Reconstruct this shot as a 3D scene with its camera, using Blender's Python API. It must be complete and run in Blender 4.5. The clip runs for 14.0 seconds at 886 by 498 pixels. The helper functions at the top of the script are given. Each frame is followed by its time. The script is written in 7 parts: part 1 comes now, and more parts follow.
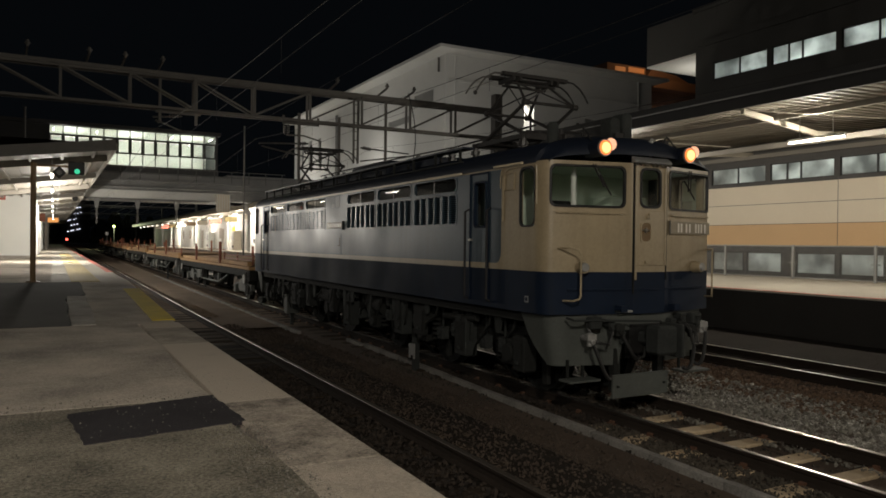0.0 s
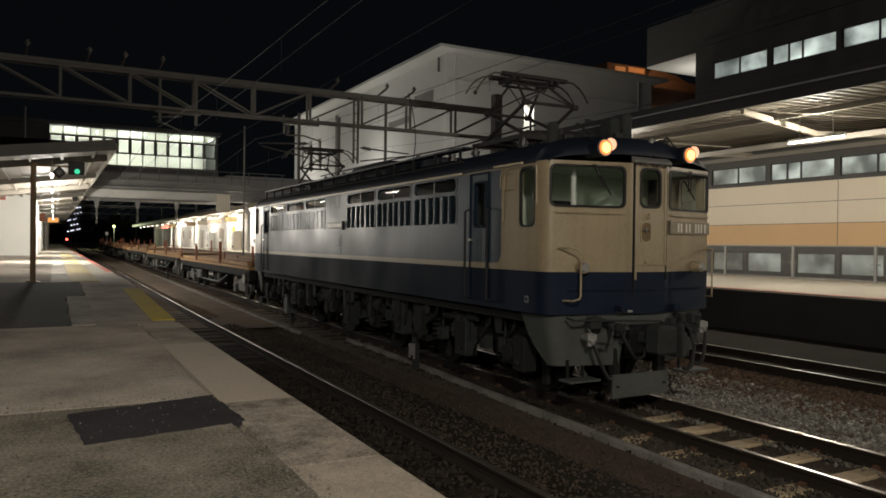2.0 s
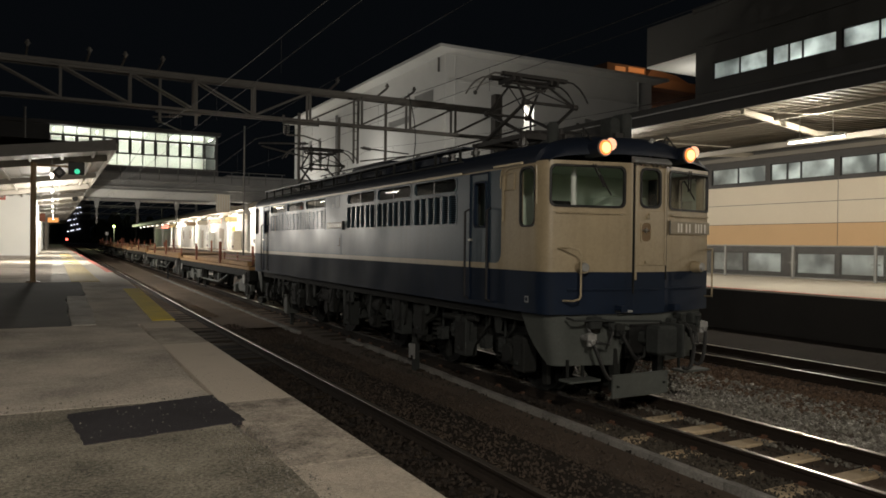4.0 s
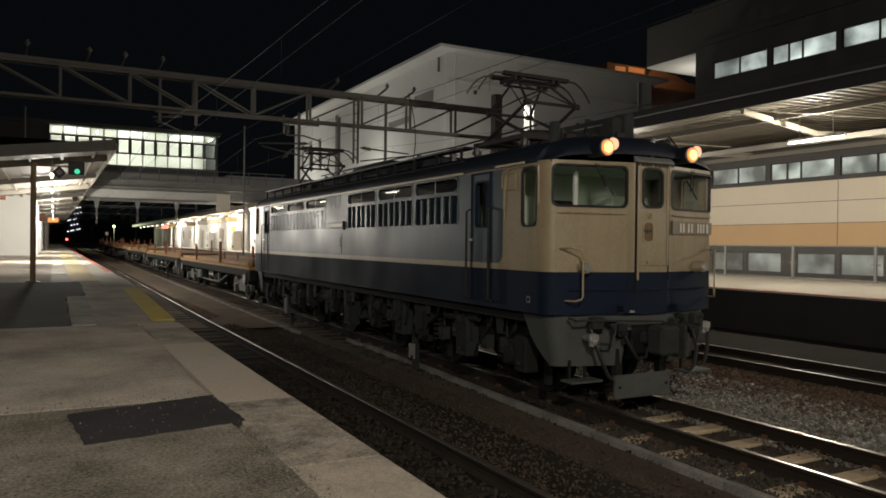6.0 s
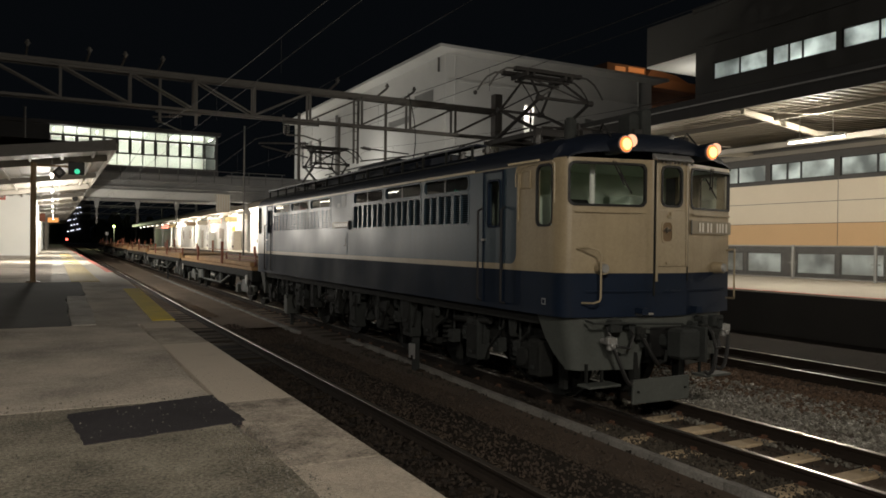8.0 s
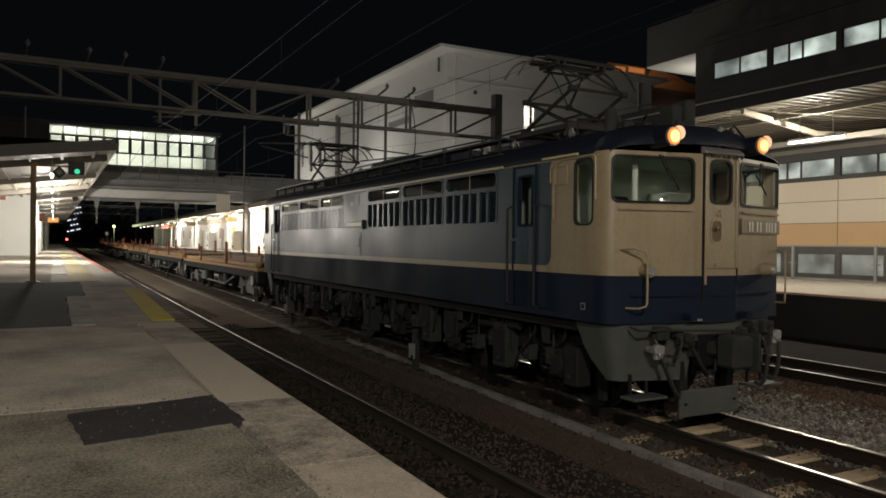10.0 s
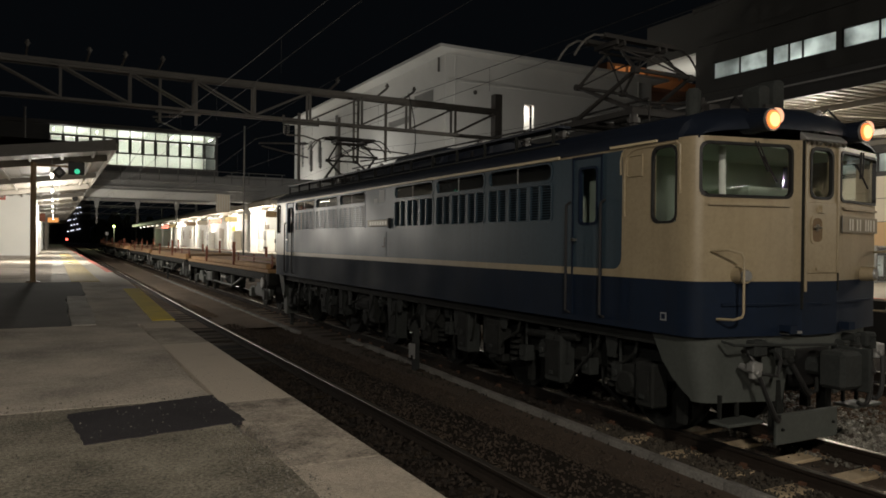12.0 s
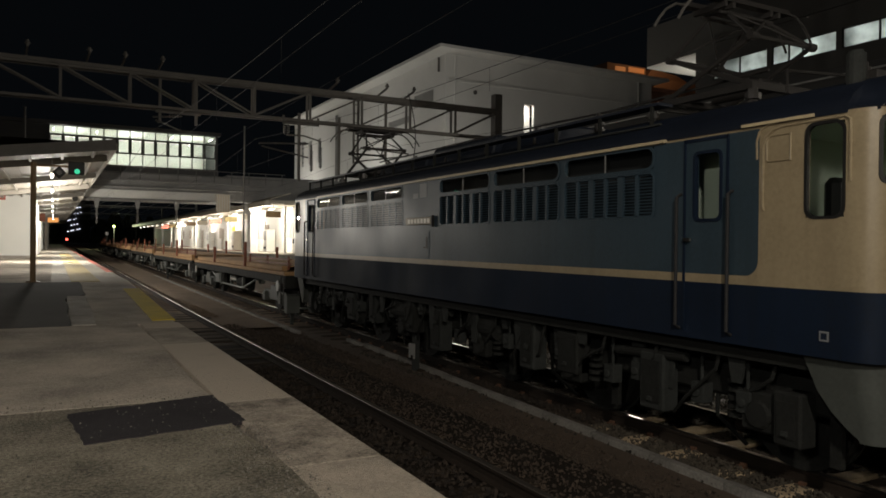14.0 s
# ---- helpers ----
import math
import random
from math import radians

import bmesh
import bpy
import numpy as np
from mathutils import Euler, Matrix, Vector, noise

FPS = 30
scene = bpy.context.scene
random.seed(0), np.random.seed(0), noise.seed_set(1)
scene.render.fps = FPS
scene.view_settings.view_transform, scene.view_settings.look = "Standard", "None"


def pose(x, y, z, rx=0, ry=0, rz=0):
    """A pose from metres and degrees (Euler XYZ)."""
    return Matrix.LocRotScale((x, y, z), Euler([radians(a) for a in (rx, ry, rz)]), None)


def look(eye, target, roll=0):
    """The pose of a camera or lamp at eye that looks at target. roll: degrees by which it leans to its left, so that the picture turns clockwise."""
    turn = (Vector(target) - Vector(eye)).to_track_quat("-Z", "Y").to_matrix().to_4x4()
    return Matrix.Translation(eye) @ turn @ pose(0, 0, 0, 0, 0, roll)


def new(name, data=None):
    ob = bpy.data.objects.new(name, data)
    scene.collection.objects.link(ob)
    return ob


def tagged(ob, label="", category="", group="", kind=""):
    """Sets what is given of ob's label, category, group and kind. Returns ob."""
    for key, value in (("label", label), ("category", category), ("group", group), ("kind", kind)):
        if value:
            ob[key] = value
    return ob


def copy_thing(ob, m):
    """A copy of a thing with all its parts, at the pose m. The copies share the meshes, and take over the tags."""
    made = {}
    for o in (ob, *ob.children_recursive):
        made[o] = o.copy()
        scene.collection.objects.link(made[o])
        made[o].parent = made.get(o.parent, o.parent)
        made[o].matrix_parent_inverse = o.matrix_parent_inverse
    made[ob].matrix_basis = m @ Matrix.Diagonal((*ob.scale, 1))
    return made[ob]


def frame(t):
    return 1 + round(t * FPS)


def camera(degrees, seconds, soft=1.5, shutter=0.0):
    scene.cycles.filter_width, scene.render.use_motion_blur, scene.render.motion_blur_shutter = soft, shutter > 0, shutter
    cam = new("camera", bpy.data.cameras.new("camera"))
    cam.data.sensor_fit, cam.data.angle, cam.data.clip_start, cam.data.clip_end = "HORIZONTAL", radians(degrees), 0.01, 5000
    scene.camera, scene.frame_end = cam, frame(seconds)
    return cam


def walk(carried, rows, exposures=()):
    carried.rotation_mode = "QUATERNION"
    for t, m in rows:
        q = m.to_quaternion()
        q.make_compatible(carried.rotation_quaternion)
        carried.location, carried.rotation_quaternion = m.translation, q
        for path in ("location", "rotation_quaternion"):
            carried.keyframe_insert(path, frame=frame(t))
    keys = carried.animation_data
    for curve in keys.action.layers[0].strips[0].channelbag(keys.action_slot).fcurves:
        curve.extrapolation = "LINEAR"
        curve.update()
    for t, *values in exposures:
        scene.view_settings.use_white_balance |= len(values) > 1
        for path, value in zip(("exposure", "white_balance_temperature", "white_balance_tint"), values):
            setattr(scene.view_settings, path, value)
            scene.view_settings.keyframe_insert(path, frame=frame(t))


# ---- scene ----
# The camera stands on the end of a platform; x across the tracks, y along them, rail top of the train's track at z = 0.
cam = camera(62.46, 14.0, soft=1.7)
EYE = pose(0, 0, 2.047, 90 - 0.382, -0.634, -28.06)
walk(cam, [(0.0, EYE), (14.0, EYE)], [(0.0, 0.0), (1.0, 0.12), (3.0, 0.27), (7.5, 0.27), (10.5, 0.15), (13.0, 0.02), (14.0, 0.02)])

# ---- light ----
world = bpy.data.worlds.new("night")
scene.world = world
world.use_nodes = True
world.node_tree.nodes["Background"].inputs[0].default_value = (0.52, 0.66, 0.84, 1)
world.node_tree.nodes["Background"].inputs[1].default_value = 0.0032
scene.view_settings.exposure = 0.0

TX = (3.02, 6.737, 11.60)      # the three track centres
YF = 7.062                            # the locomotive's front at rest


def area_lamp(name, place, target, sx, sy, watts, colour):
    data = bpy.data.lights.new(name, "AREA")
    data.shape, data.size, data.size_y, data.energy, data.color = "RECTANGLE", sx, sy, watts, colour
    ob = new(name, data)
    ob.matrix_world = look(place, target)
    return ob


def point_light(place, watts, colour, radius=0.07):
    """A point light to all sides, for bare tubes and for added lamps."""
    data = bpy.data.lights.new("point_light", "POINT")
    data.shadow_soft_size, data.energy, data.color = radius, watts, colour
    ob = new("point_light", data)
    ob.location = place
    return ob


WHITE = (1.0, 0.94, 0.84)
WARM = (1.0, 0.88, 0.70)
# the row of tubes under the near platform's roof
for y, watts in ((25.5, 170), (35.5, 830), (50, 470), (66, 420)):
    point_light((-0.05, y, 3.25), watts, WHITE)
# unseen lamps added behind the camera to light the foreground and the train's front
point_light((-2.0, -5.5, 7.4), 2600, (1.0, 0.905, 0.765), 0.35)
point_light((-4.0, -2.0, 4.7), 560, (1.0, 0.92, 0.80), 0.2)
# the tubes under the far platform's roof
# those at negative y are unseen, added to light the train's front
for y in (-32.0, -20.0, -9.4, -1.8, 5.8, 13.3, 20.9, 28.4):
    point_light((19.0, y, 4.95), 430 if -5 < y < 15 else 330, (1.0, 0.92, 0.78))
for y in (55, 64, 74, 85, 97, 110):
    point_light((14.0, y, 3.7), 530, (1.0, 0.91, 0.80), 0.2)
# lamps added out of sight beyond the far platform, to light the pale building
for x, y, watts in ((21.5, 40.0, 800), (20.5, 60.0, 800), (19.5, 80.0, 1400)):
    point_light((x, y, 7.4), watts, (1.0, 0.96, 0.88), 0.3)
# the distant yellow-green lamp's own light
point_light((10.0, 149.0, 4.9), 900, (0.9, 1.0, 0.6), 0.3)
# warm light added before the brown block, without a fitting
point_light((49.0, 48.5, 19.8), 130, (1.0, 0.55, 0.26), 0.3)
# rooms behind lit windows
for x in (1.0, 4.9, 9.0):
    point_light((x, 57.0, 8.9), 165, (1.0, 0.98, 0.90), 0.3)

# ---- materials ----


def material(name, colour, rough=0.6, metal=0.0, var=0.25, scale=3.0, fine=40.0, bump=0.15, stain=None, spec=0.5, island=False, spread=0.21):
    """A surface with large and fine variation of its colour and a fine relief."""
    m = bpy.data.materials.new(name)
    m.use_nodes = True
    t = m.node_tree
    b = t.nodes["Principled BSDF"]
    b.inputs["Roughness"].default_value, b.inputs["Metallic"].default_value = rough, metal
    b.inputs["Specular IOR Level"].default_value = spec
    tc = t.nodes.new("ShaderNodeTexCoord")
    n1, n2 = t.nodes.new("ShaderNodeTexNoise"), t.nodes.new("ShaderNodeTexNoise")
    n1.inputs["Scale"].default_value, n2.inputs["Scale"].default_value = scale, fine
    n1.inputs["Detail"].default_value, n2.inputs["Detail"].default_value = 6, 6
    n1.inputs["Roughness"].default_value, n2.inputs["Roughness"].default_value = 0.62, 0.72
    for n in (n1, n2):
        t.links.new(tc.outputs["Object"], n.inputs["Vector"])
    mix = t.nodes.new("ShaderNodeMath")
    mix.operation = "ADD"
    t.links.new(n1.outputs["Fac"], mix.inputs[0])
    t.links.new(n2.outputs["Fac"], mix.inputs[1])
    last = mix
    if island:
        info = t.nodes.new("ShaderNodeObjectInfo")
        geo = t.nodes.new("ShaderNodeNewGeometry")
        s1 = t.nodes.new("ShaderNodeMath")
        s1.operation = "ADD"
        t.links.new(info.outputs["Random"], s1.inputs[0])
        t.links.new(geo.outputs["Random Per Island"], s1.inputs[1])
        s2 = t.nodes.new("ShaderNodeMath")
        s2.operation = "MULTIPLY_ADD"
        s2.inputs[1].default_value = 0.5
        s2.inputs[2].default_value = -0.5
        t.links.new(s1.outputs[0], s2.inputs[0])
        s3 = t.nodes.new("ShaderNodeMath")
        s3.operation = "ADD"
        t.links.new(s2.outputs[0], s3.inputs[0])
        t.links.new(mix.outputs[0], s3.inputs[1])
        last = s3
    ramp = t.nodes.new("ShaderNodeValToRGB")
    lo = [c * (1 - var) for c in colour] if stain is None else list(stain)
    hi = [min(1, c * (1 + var)) for c in colour]
    ramp.color_ramp.elements[0].position, ramp.color_ramp.elements[1].position = 0.5 - spread, 0.5 + spread
    ramp.color_ramp.elements[0].color, ramp.color_ramp.elements[1].color = (*lo, 1), (*hi, 1)
    mid = ramp.color_ramp.elements.new(0.5)
    mid.color = (*colour, 1)
    half = t.nodes.new("ShaderNodeMath")
    half.operation = "MULTIPLY"
    half.inputs[1].default_value = 0.5
    t.links.new(last.outputs[0], half.inputs[0])
    t.links.new(half.outputs[0], ramp.inputs["Fac"])
    t.links.new(ramp.outputs["Color"], b.inputs["Base Color"])
    if bump:
        bp = t.nodes.new("ShaderNodeBump")
        bp.inputs["Strength"].default_value, bp.inputs["Distance"].default_value = bump, 0.02
        t.links.new(n2.outputs["Fac"], bp.inputs["Height"])
        t.links.new(bp.outputs["Normal"], b.inputs["Normal"])
    return m


def glow(name, colour, strength):
    m = bpy.data.materials.new(name)
    m.use_nodes = True
    b = m.node_tree.nodes["Principled BSDF"]
    b.inputs["Base Color"].default_value = (*colour, 1)
    b.inputs["Emission Color"].default_value = (*colour, 1)
    b.inputs["Emission Strength"].default_value = strength
    return m


def glass(name, colour=(0.8, 0.85, 0.83), rough=0.02):
    m = bpy.data.materials.new(name)
    m.use_nodes = True
    t = m.node_tree
    t.nodes.remove(t.nodes["Principled BSDF"])
    fr, tr, gl = t.nodes.new("ShaderNodeFresnel"), t.nodes.new("ShaderNodeBsdfTransparent"), t.nodes.new("ShaderNodeBsdfGlossy")
    fr.inputs["IOR"].default_value = 1.5
    tr.inputs["Color"].default_value = (*colour, 1)
    gl.inputs["Roughness"].default_value = rough
    mix = t.nodes.new("ShaderNodeMixShader")
    t.links.new(fr.outputs[0], mix.inputs[0])
    t.links.new(tr.outputs[0], mix.inputs[1])
    t.links.new(gl.outputs[0], mix.inputs[2])
    t.links.new(mix.outputs[0], t.nodes["Material Output"].inputs[0])
    return m


def frosted(name, colour):
    """Milky glass that passes the light of the room behind it."""
    m = bpy.data.materials.new(name)
    m.use_nodes = True
    t = m.node_tree
    t.nodes.remove(t.nodes["Principled BSDF"])
    a, d = t.nodes.new("ShaderNodeBsdfTranslucent"), t.nodes.new("ShaderNodeBsdfDiffuse")
    a.inputs["Color"].default_value = d.inputs["Color"].default_value = (*colour, 1)
    # uneven light on the panes is painted into their colour by noise
    tc, nz, rp = t.nodes.new("ShaderNodeTexCoord"), t.nodes.new("ShaderNodeTexNoise"), t.nodes.new("ShaderNodeValToRGB")
    nz.inputs["Scale"].default_value, nz.inputs["Detail"].default_value = 0.9, 3
    rp.color_ramp.elements[0].position, rp.color_ramp.elements[1].position = 0.35, 0.66
    rp.color_ramp.elements[0].color = (*[c * 0.5 for c in colour], 1)
    rp.color_ramp.elements[1].color = (*[min(1, c * 1.3) for c in colour], 1)
    t.links.new(tc.outputs["Object"], nz.inputs["Vector"])
    t.links.new(nz.outputs["Fac"], rp.inputs["Fac"])
    for n in (a, d):
        t.links.new(rp.outputs["Color"], n.inputs["Color"])
    mix = t.nodes.new("ShaderNodeMixShader")
    mix.inputs[0].default_value = 0.25
    t.links.new(a.outputs[0], mix.inputs[1])
    t.links.new(d.outputs[0], mix.inputs[2])
    t.links.new(mix.outputs[0], t.nodes["Material Output"].inputs[0])
    return m


def painted(name, colour, grime, rough, spec):
    """Old gloss paint: plates that differ a little, runs of dirt down the side, worn patches of gloss."""
    m = material(name, colour, rough, 0, 0.2, 0.9, 25, 0.02, stain=grime, spec=spec)
    t = m.node_tree
    b = t.nodes["Principled BSDF"]
    ramp = b.inputs["Base Color"].links[0].from_node
    tc = t.nodes.new("ShaderNodeTexCoord")
    mp = t.nodes.new("ShaderNodeMapping")
    mp.inputs["Scale"].default_value = (5.0, 5.0, 0.35)
    t.links.new(tc.outputs["Object"], mp.inputs["Vector"])
    runs, wear = t.nodes.new("ShaderNodeTexNoise"), t.nodes.new("ShaderNodeTexNoise")
    runs.inputs["Scale"].default_value, runs.inputs["Detail"].default_value = 1.6, 5
    wear.inputs["Scale"].default_value, wear.inputs["Detail"].default_value = 0.7, 4
    t.links.new(mp.outputs["Vector"], runs.inputs["Vector"])
    t.links.new(tc.outputs["Object"], wear.inputs["Vector"])
    fac = t.nodes.new("ShaderNodeMapRange")
    fac.inputs["From Min"].default_value, fac.inputs["From Max"].default_value = 0.47, 0.72
    fac.inputs["To Max"].default_value = 0.45
    t.links.new(runs.outputs["Fac"], fac.inputs["Value"])
    mix = t.nodes.new("ShaderNodeMixRGB")
    mix.inputs["Color2"].default_value = (*grime, 1)
    t.links.new(fac.outputs[0], mix.inputs["Fac"])
    t.links.new(ramp.outputs["Color"], mix.inputs["Color1"])
    t.links.new(mix.outputs["Color"], b.inputs["Base Color"])
    gl = t.nodes.new("ShaderNodeMapRange")
    gl.inputs["From Min"].default_value, gl.inputs["From Max"].default_value = 0.3, 0.7
    gl.inputs["To Min"].default_value, gl.inputs["To Max"].default_value = rough - 0.09, rough + 0.12
    t.links.new(wear.outputs["Fac"], gl.inputs["Value"])
    t.links.new(gl.outputs[0], b.inputs["Roughness"])
    return m


M_BLUE = painted("blue_paint", (0.034, 0.056, 0.076), (0.025, 0.039, 0.050), 0.40, 0.36)
M_NAVY = painted("navy_paint", (0.0052, 0.0125, 0.030), (0.006, 0.010, 0.018), 0.72, 0.22)
M_ROOF = material("roof_blue_paint", (0.0055, 0.0095, 0.020), 0.55, 0, 0.35, 1.1, 25, 0.05)
M_CREAM = painted("cream_paint", (0.330, 0.268, 0.172), (0.235, 0.185, 0.115), 0.36, 0.5)
M_CREAM2 = material("cream_pipe_paint", (0.55, 0.46, 0.30), 0.4, 0, 0.1, 4, 40, 0.03)
M_GREY = material("dark_grey_paint", (0.068, 0.075, 0.069), 0.6, 0, 0.3, 2.0, 30, 0.1)
# grime, with the shade under the floor also put into the colour
M_UNDER = material("grimy_shade_dark_metal", (0.015, 0.016, 0.015), 0.85, 0.0, 0.6, 3, 30, 0.3, spec=0.25)
M_BLACK = material("black_rubber", (0.007, 0.007, 0.007), 0.6, 0, 0.2, 5, 60, 0.1)
M_STEEL = material("bright_steel", (0.55, 0.53, 0.5), 0.28, 1, 0.2, 6, 60, 0.05)
M_GALV = material("galvanised_steel", (0.34, 0.34, 0.33), 0.5, 0.6, 0.2, 4, 40, 0.1)
M_PANTO = material("weathered_pantograph_steel", (0.024, 0.022, 0.021), 0.7, 0.2, 0.3, 5, 40, 0.1)
M_INSUL = material("grey_porcelain", (0.036, 0.034, 0.033), 0.4, 0, 0.15, 6, 30, 0.02)
M_RUST = material("rust_brown_steel", (0.11, 0.055, 0.032), 0.8, 0.2, 0.4, 4, 50, 0.3)
M_REDOX = material("red_oxide_paint", (0.22, 0.07, 0.035), 0.65, 0, 0.3, 4, 50, 0.2)
M_DECK = material("wooden_wagon_deck", (0.40, 0.24, 0.11), 0.8, 0, 0.3, 2.5, 30, 0.3)
M_RAILDULL = material("dull_rail_steel", (0.34, 0.30, 0.26), 0.34, 0.9, 0.3, 3, 60, 0.05)
M_RAILTOP = material("worn_rail_steel", (0.62, 0.58, 0.54), 0.30, 1, 0.12, 3, 60, 0.02)
# pale tan also holds the headlights' warm light on the sleepers
M_SLEEP = material("wooden_sleeper", (0.40, 0.31, 0.20), 0.9, 0, 0.35, 5, 40, 0.5, island=True)
M_GROUND = material("brown_ballast_soil", (0.078, 0.055, 0.038), 0.95, 0, 0.5, 1.2, 45, 1.0)
M_RAILSIDE = material("dull_rail_side", (0.022, 0.016, 0.012), 0.95, 0, 0.4, 4, 50, 0.3, spec=0.2)
# brown ballast made paler in place of the platform lamps' light
M_GROUND2 = material("lamplit_brown_ballast", (0.165, 0.12, 0.083), 0.95, 0, 0.6, 0.8, 30, 1.0)
# the shade below the far platform's edge is put into this near-black
M_WALLSHADE = material("shade_dark_platform_wall", (0.022, 0.020, 0.018), 0.9, 0, 0.4, 1.0, 20, 0.3)
M_SLAT = material("grey_blue_slats", (0.055, 0.062, 0.07), 0.4, 0, 0.15, 4, 40, 0.02)
M_STONE2 = material("rusty_fine_stone", (0.105, 0.068, 0.045), 0.95, 0, 0.7, 2.0, 60, 0.4, island=True)
M_DKWALL = material("dark_window_band", (0.055, 0.052, 0.05), 0.7, 0, 0.2, 0.8, 15, 0.08)
M_GIRD = material("stained_grey_girder", (0.185, 0.185, 0.18), 0.85, 0, 0.3, 0.7, 15, 0.15)
M_STONE = material("ballast_stone", (0.145, 0.138, 0.117), 0.5, 0, 1.2, 2.0, 60, 0.4, stain=(0.055, 0.034, 0.024), island=True)
# fine stone darkened for the shade by the near platform and train
M_STONE3 = material("shade_dark_fine_stone", (0.040, 0.029, 0.021), 0.95, 0, 0.7, 2.0, 60, 0.4, island=True)
# dimmed for the shade low down beside the train
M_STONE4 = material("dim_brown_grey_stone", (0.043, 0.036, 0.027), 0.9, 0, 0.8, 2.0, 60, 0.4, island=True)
M_TROUGH = material("dirty_trough_concrete", (0.19, 0.18, 0.165), 0.92, 0, 0.5, 1.5, 35, 0.5, spread=0.13)
M_CONC = material("weathered_concrete", (0.30, 0.275, 0.24), 0.9, 0, 0.45, 1.5, 35, 0.5, spread=0.13)
M_CONC2 = material("pale_coping_concrete", (0.345, 0.30, 0.245), 0.92, 0, 0.5, 2.2, 55, 0.9, island=True, spread=0.13)
M_ASPH = material("worn_platform_asphalt", (0.45, 0.40, 0.335), 0.95, 0, 0.38, 0.9, 55, 0.9, stain=(0.24, 0.215, 0.185), spread=0.11, spec=0.25)
M_ASPH2 = material("rough_dark_asphalt", (0.245, 0.222, 0.175), 0.95, 0, 0.7, 1.5, 48, 1.0, spread=0.11, spec=0.25)
M_PATCH = material("fresh_asphalt", (0.036, 0.033, 0.037), 1.0, 0, 0.35, 3, 90, 0.5, spec=0.15)
M_RAMP = material("dark_ramp_asphalt", (0.082, 0.078, 0.074), 0.95, 0, 0.3, 1.0, 60, 0.4, spec=0.2)
M_CONC3 = material("scoured_coping_concrete", (0.33, 0.285, 0.235), 0.92, 0, 0.75, 5.0, 38, 1.0, island=True, spread=0.13)
# ballast darkened for the platform edge's shadow and for unlit ground
M_SHADEBED = material("shade_dark_ballast", (0.020, 0.015, 0.011), 0.95, 0, 0.5, 1.2, 45, 0.8, spec=0.2)
# sleeper colour with the shade put in
M_SHADESLEEP = material("shade_dark_sleeper", (0.035, 0.026, 0.018), 0.95, 0, 0.4, 4, 45, 0.5, spec=0.2, island=True)
# darkened in place of the shade below the locomotive
M_EQUIP = material("dark_equipment_paint", (0.029, 0.032, 0.031), 0.85, 0, 0.5, 3, 30, 0.2, spec=0.25)
M_GRIT = material("pale_grit", (0.20, 0.185, 0.16), 0.9, 0, 0.6, 3, 60, 0.3, island=True)
M_YELLOW = material("faded_yellow_paint", (0.60, 0.45, 0.04), 0.8, 0, 0.3, 3, 60, 0.3, stain=(0.38, 0.30, 0.07))
M_TACT = material("yellow_tactile_tile", (0.55, 0.45, 0.22), 0.8, 0, 0.15, 3, 60, 0.2)
M_REDLINE = material("red_edge_line", (0.45, 0.10, 0.07), 0.8, 0, 0.2, 3, 60, 0.2)
M_PALE = material("pale_platform_paving", (0.46, 0.42, 0.35), 0.85, 0, 0.15, 1.5, 50, 0.2)
M_WALLW = material("white_wall_panel", (0.74, 0.74, 0.70), 0.7, 0, 0.06, 0.8, 20, 0.03)
M_WALLB = material("off_white_render", (0.52, 0.52, 0.50), 0.85, 0, 0.16, 0.25, 12, 0.15)
M_WALLC = material("cream_station_wall", (0.66, 0.59, 0.475), 0.8, 0, 0.07, 0.5, 15, 0.08)
M_WALLO = material("orange_station_wall", (0.60, 0.40, 0.22), 0.8, 0, 0.08, 0.5, 15, 0.08)
M_WALLG = material("grey_upper_wall", (0.038, 0.037, 0.034), 0.85, 0, 0.12, 0.4, 12, 0.1)
M_WALLT = material("brown_tile_wall", (0.30, 0.18, 0.11), 0.7, 0, 0.25, 0.6, 15, 0.1)
M_ROOFM = material("corrugated_roof_sheet", (0.125, 0.110, 0.085), 0.65, 0, 0.2, 1.0, 20, 0.05)
M_FASCIA = material("dark_fascia_sheet", (0.022, 0.022, 0.022), 0.7, 0, 0.3, 1.0, 20, 0.05)
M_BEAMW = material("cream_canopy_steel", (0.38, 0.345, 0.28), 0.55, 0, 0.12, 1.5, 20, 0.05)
# darker copy of the cream steel, the canopy's shade put into it
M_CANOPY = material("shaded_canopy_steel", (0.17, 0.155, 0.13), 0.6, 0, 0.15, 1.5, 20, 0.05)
M_LOUVRE = material("grey_louvred_shutter", (0.22, 0.22, 0.21), 0.6, 0, 0.15, 1.5, 20, 0.05)
M_EMBLEM = material("pale_grey_marking", (0.22, 0.23, 0.24), 0.5, 0, 0.15, 3, 20, 0.02)
M_FRAME = material("dark_window_frame", (0.02, 0.02, 0.02), 0.5, 0, 0.2, 3, 20, 0.02)
M_MAST = material("grey_gantry_steel", (0.088, 0.083, 0.077), 0.65, 0.1, 0.25, 2, 20, 0.1)
# near-black, so that the machine room looks unlit; door rails share it
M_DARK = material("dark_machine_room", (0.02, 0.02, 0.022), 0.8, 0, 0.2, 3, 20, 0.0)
M_LEAF = material("night_foliage", (0.10, 0.12, 0.07), 0.8, 0, 0.4, 2, 20, 0.2, island=True)
M_WIRE = material("copper_wire", (0.012, 0.011, 0.010), 0.7, 0.0, 0.2, 3, 20, 0.0)
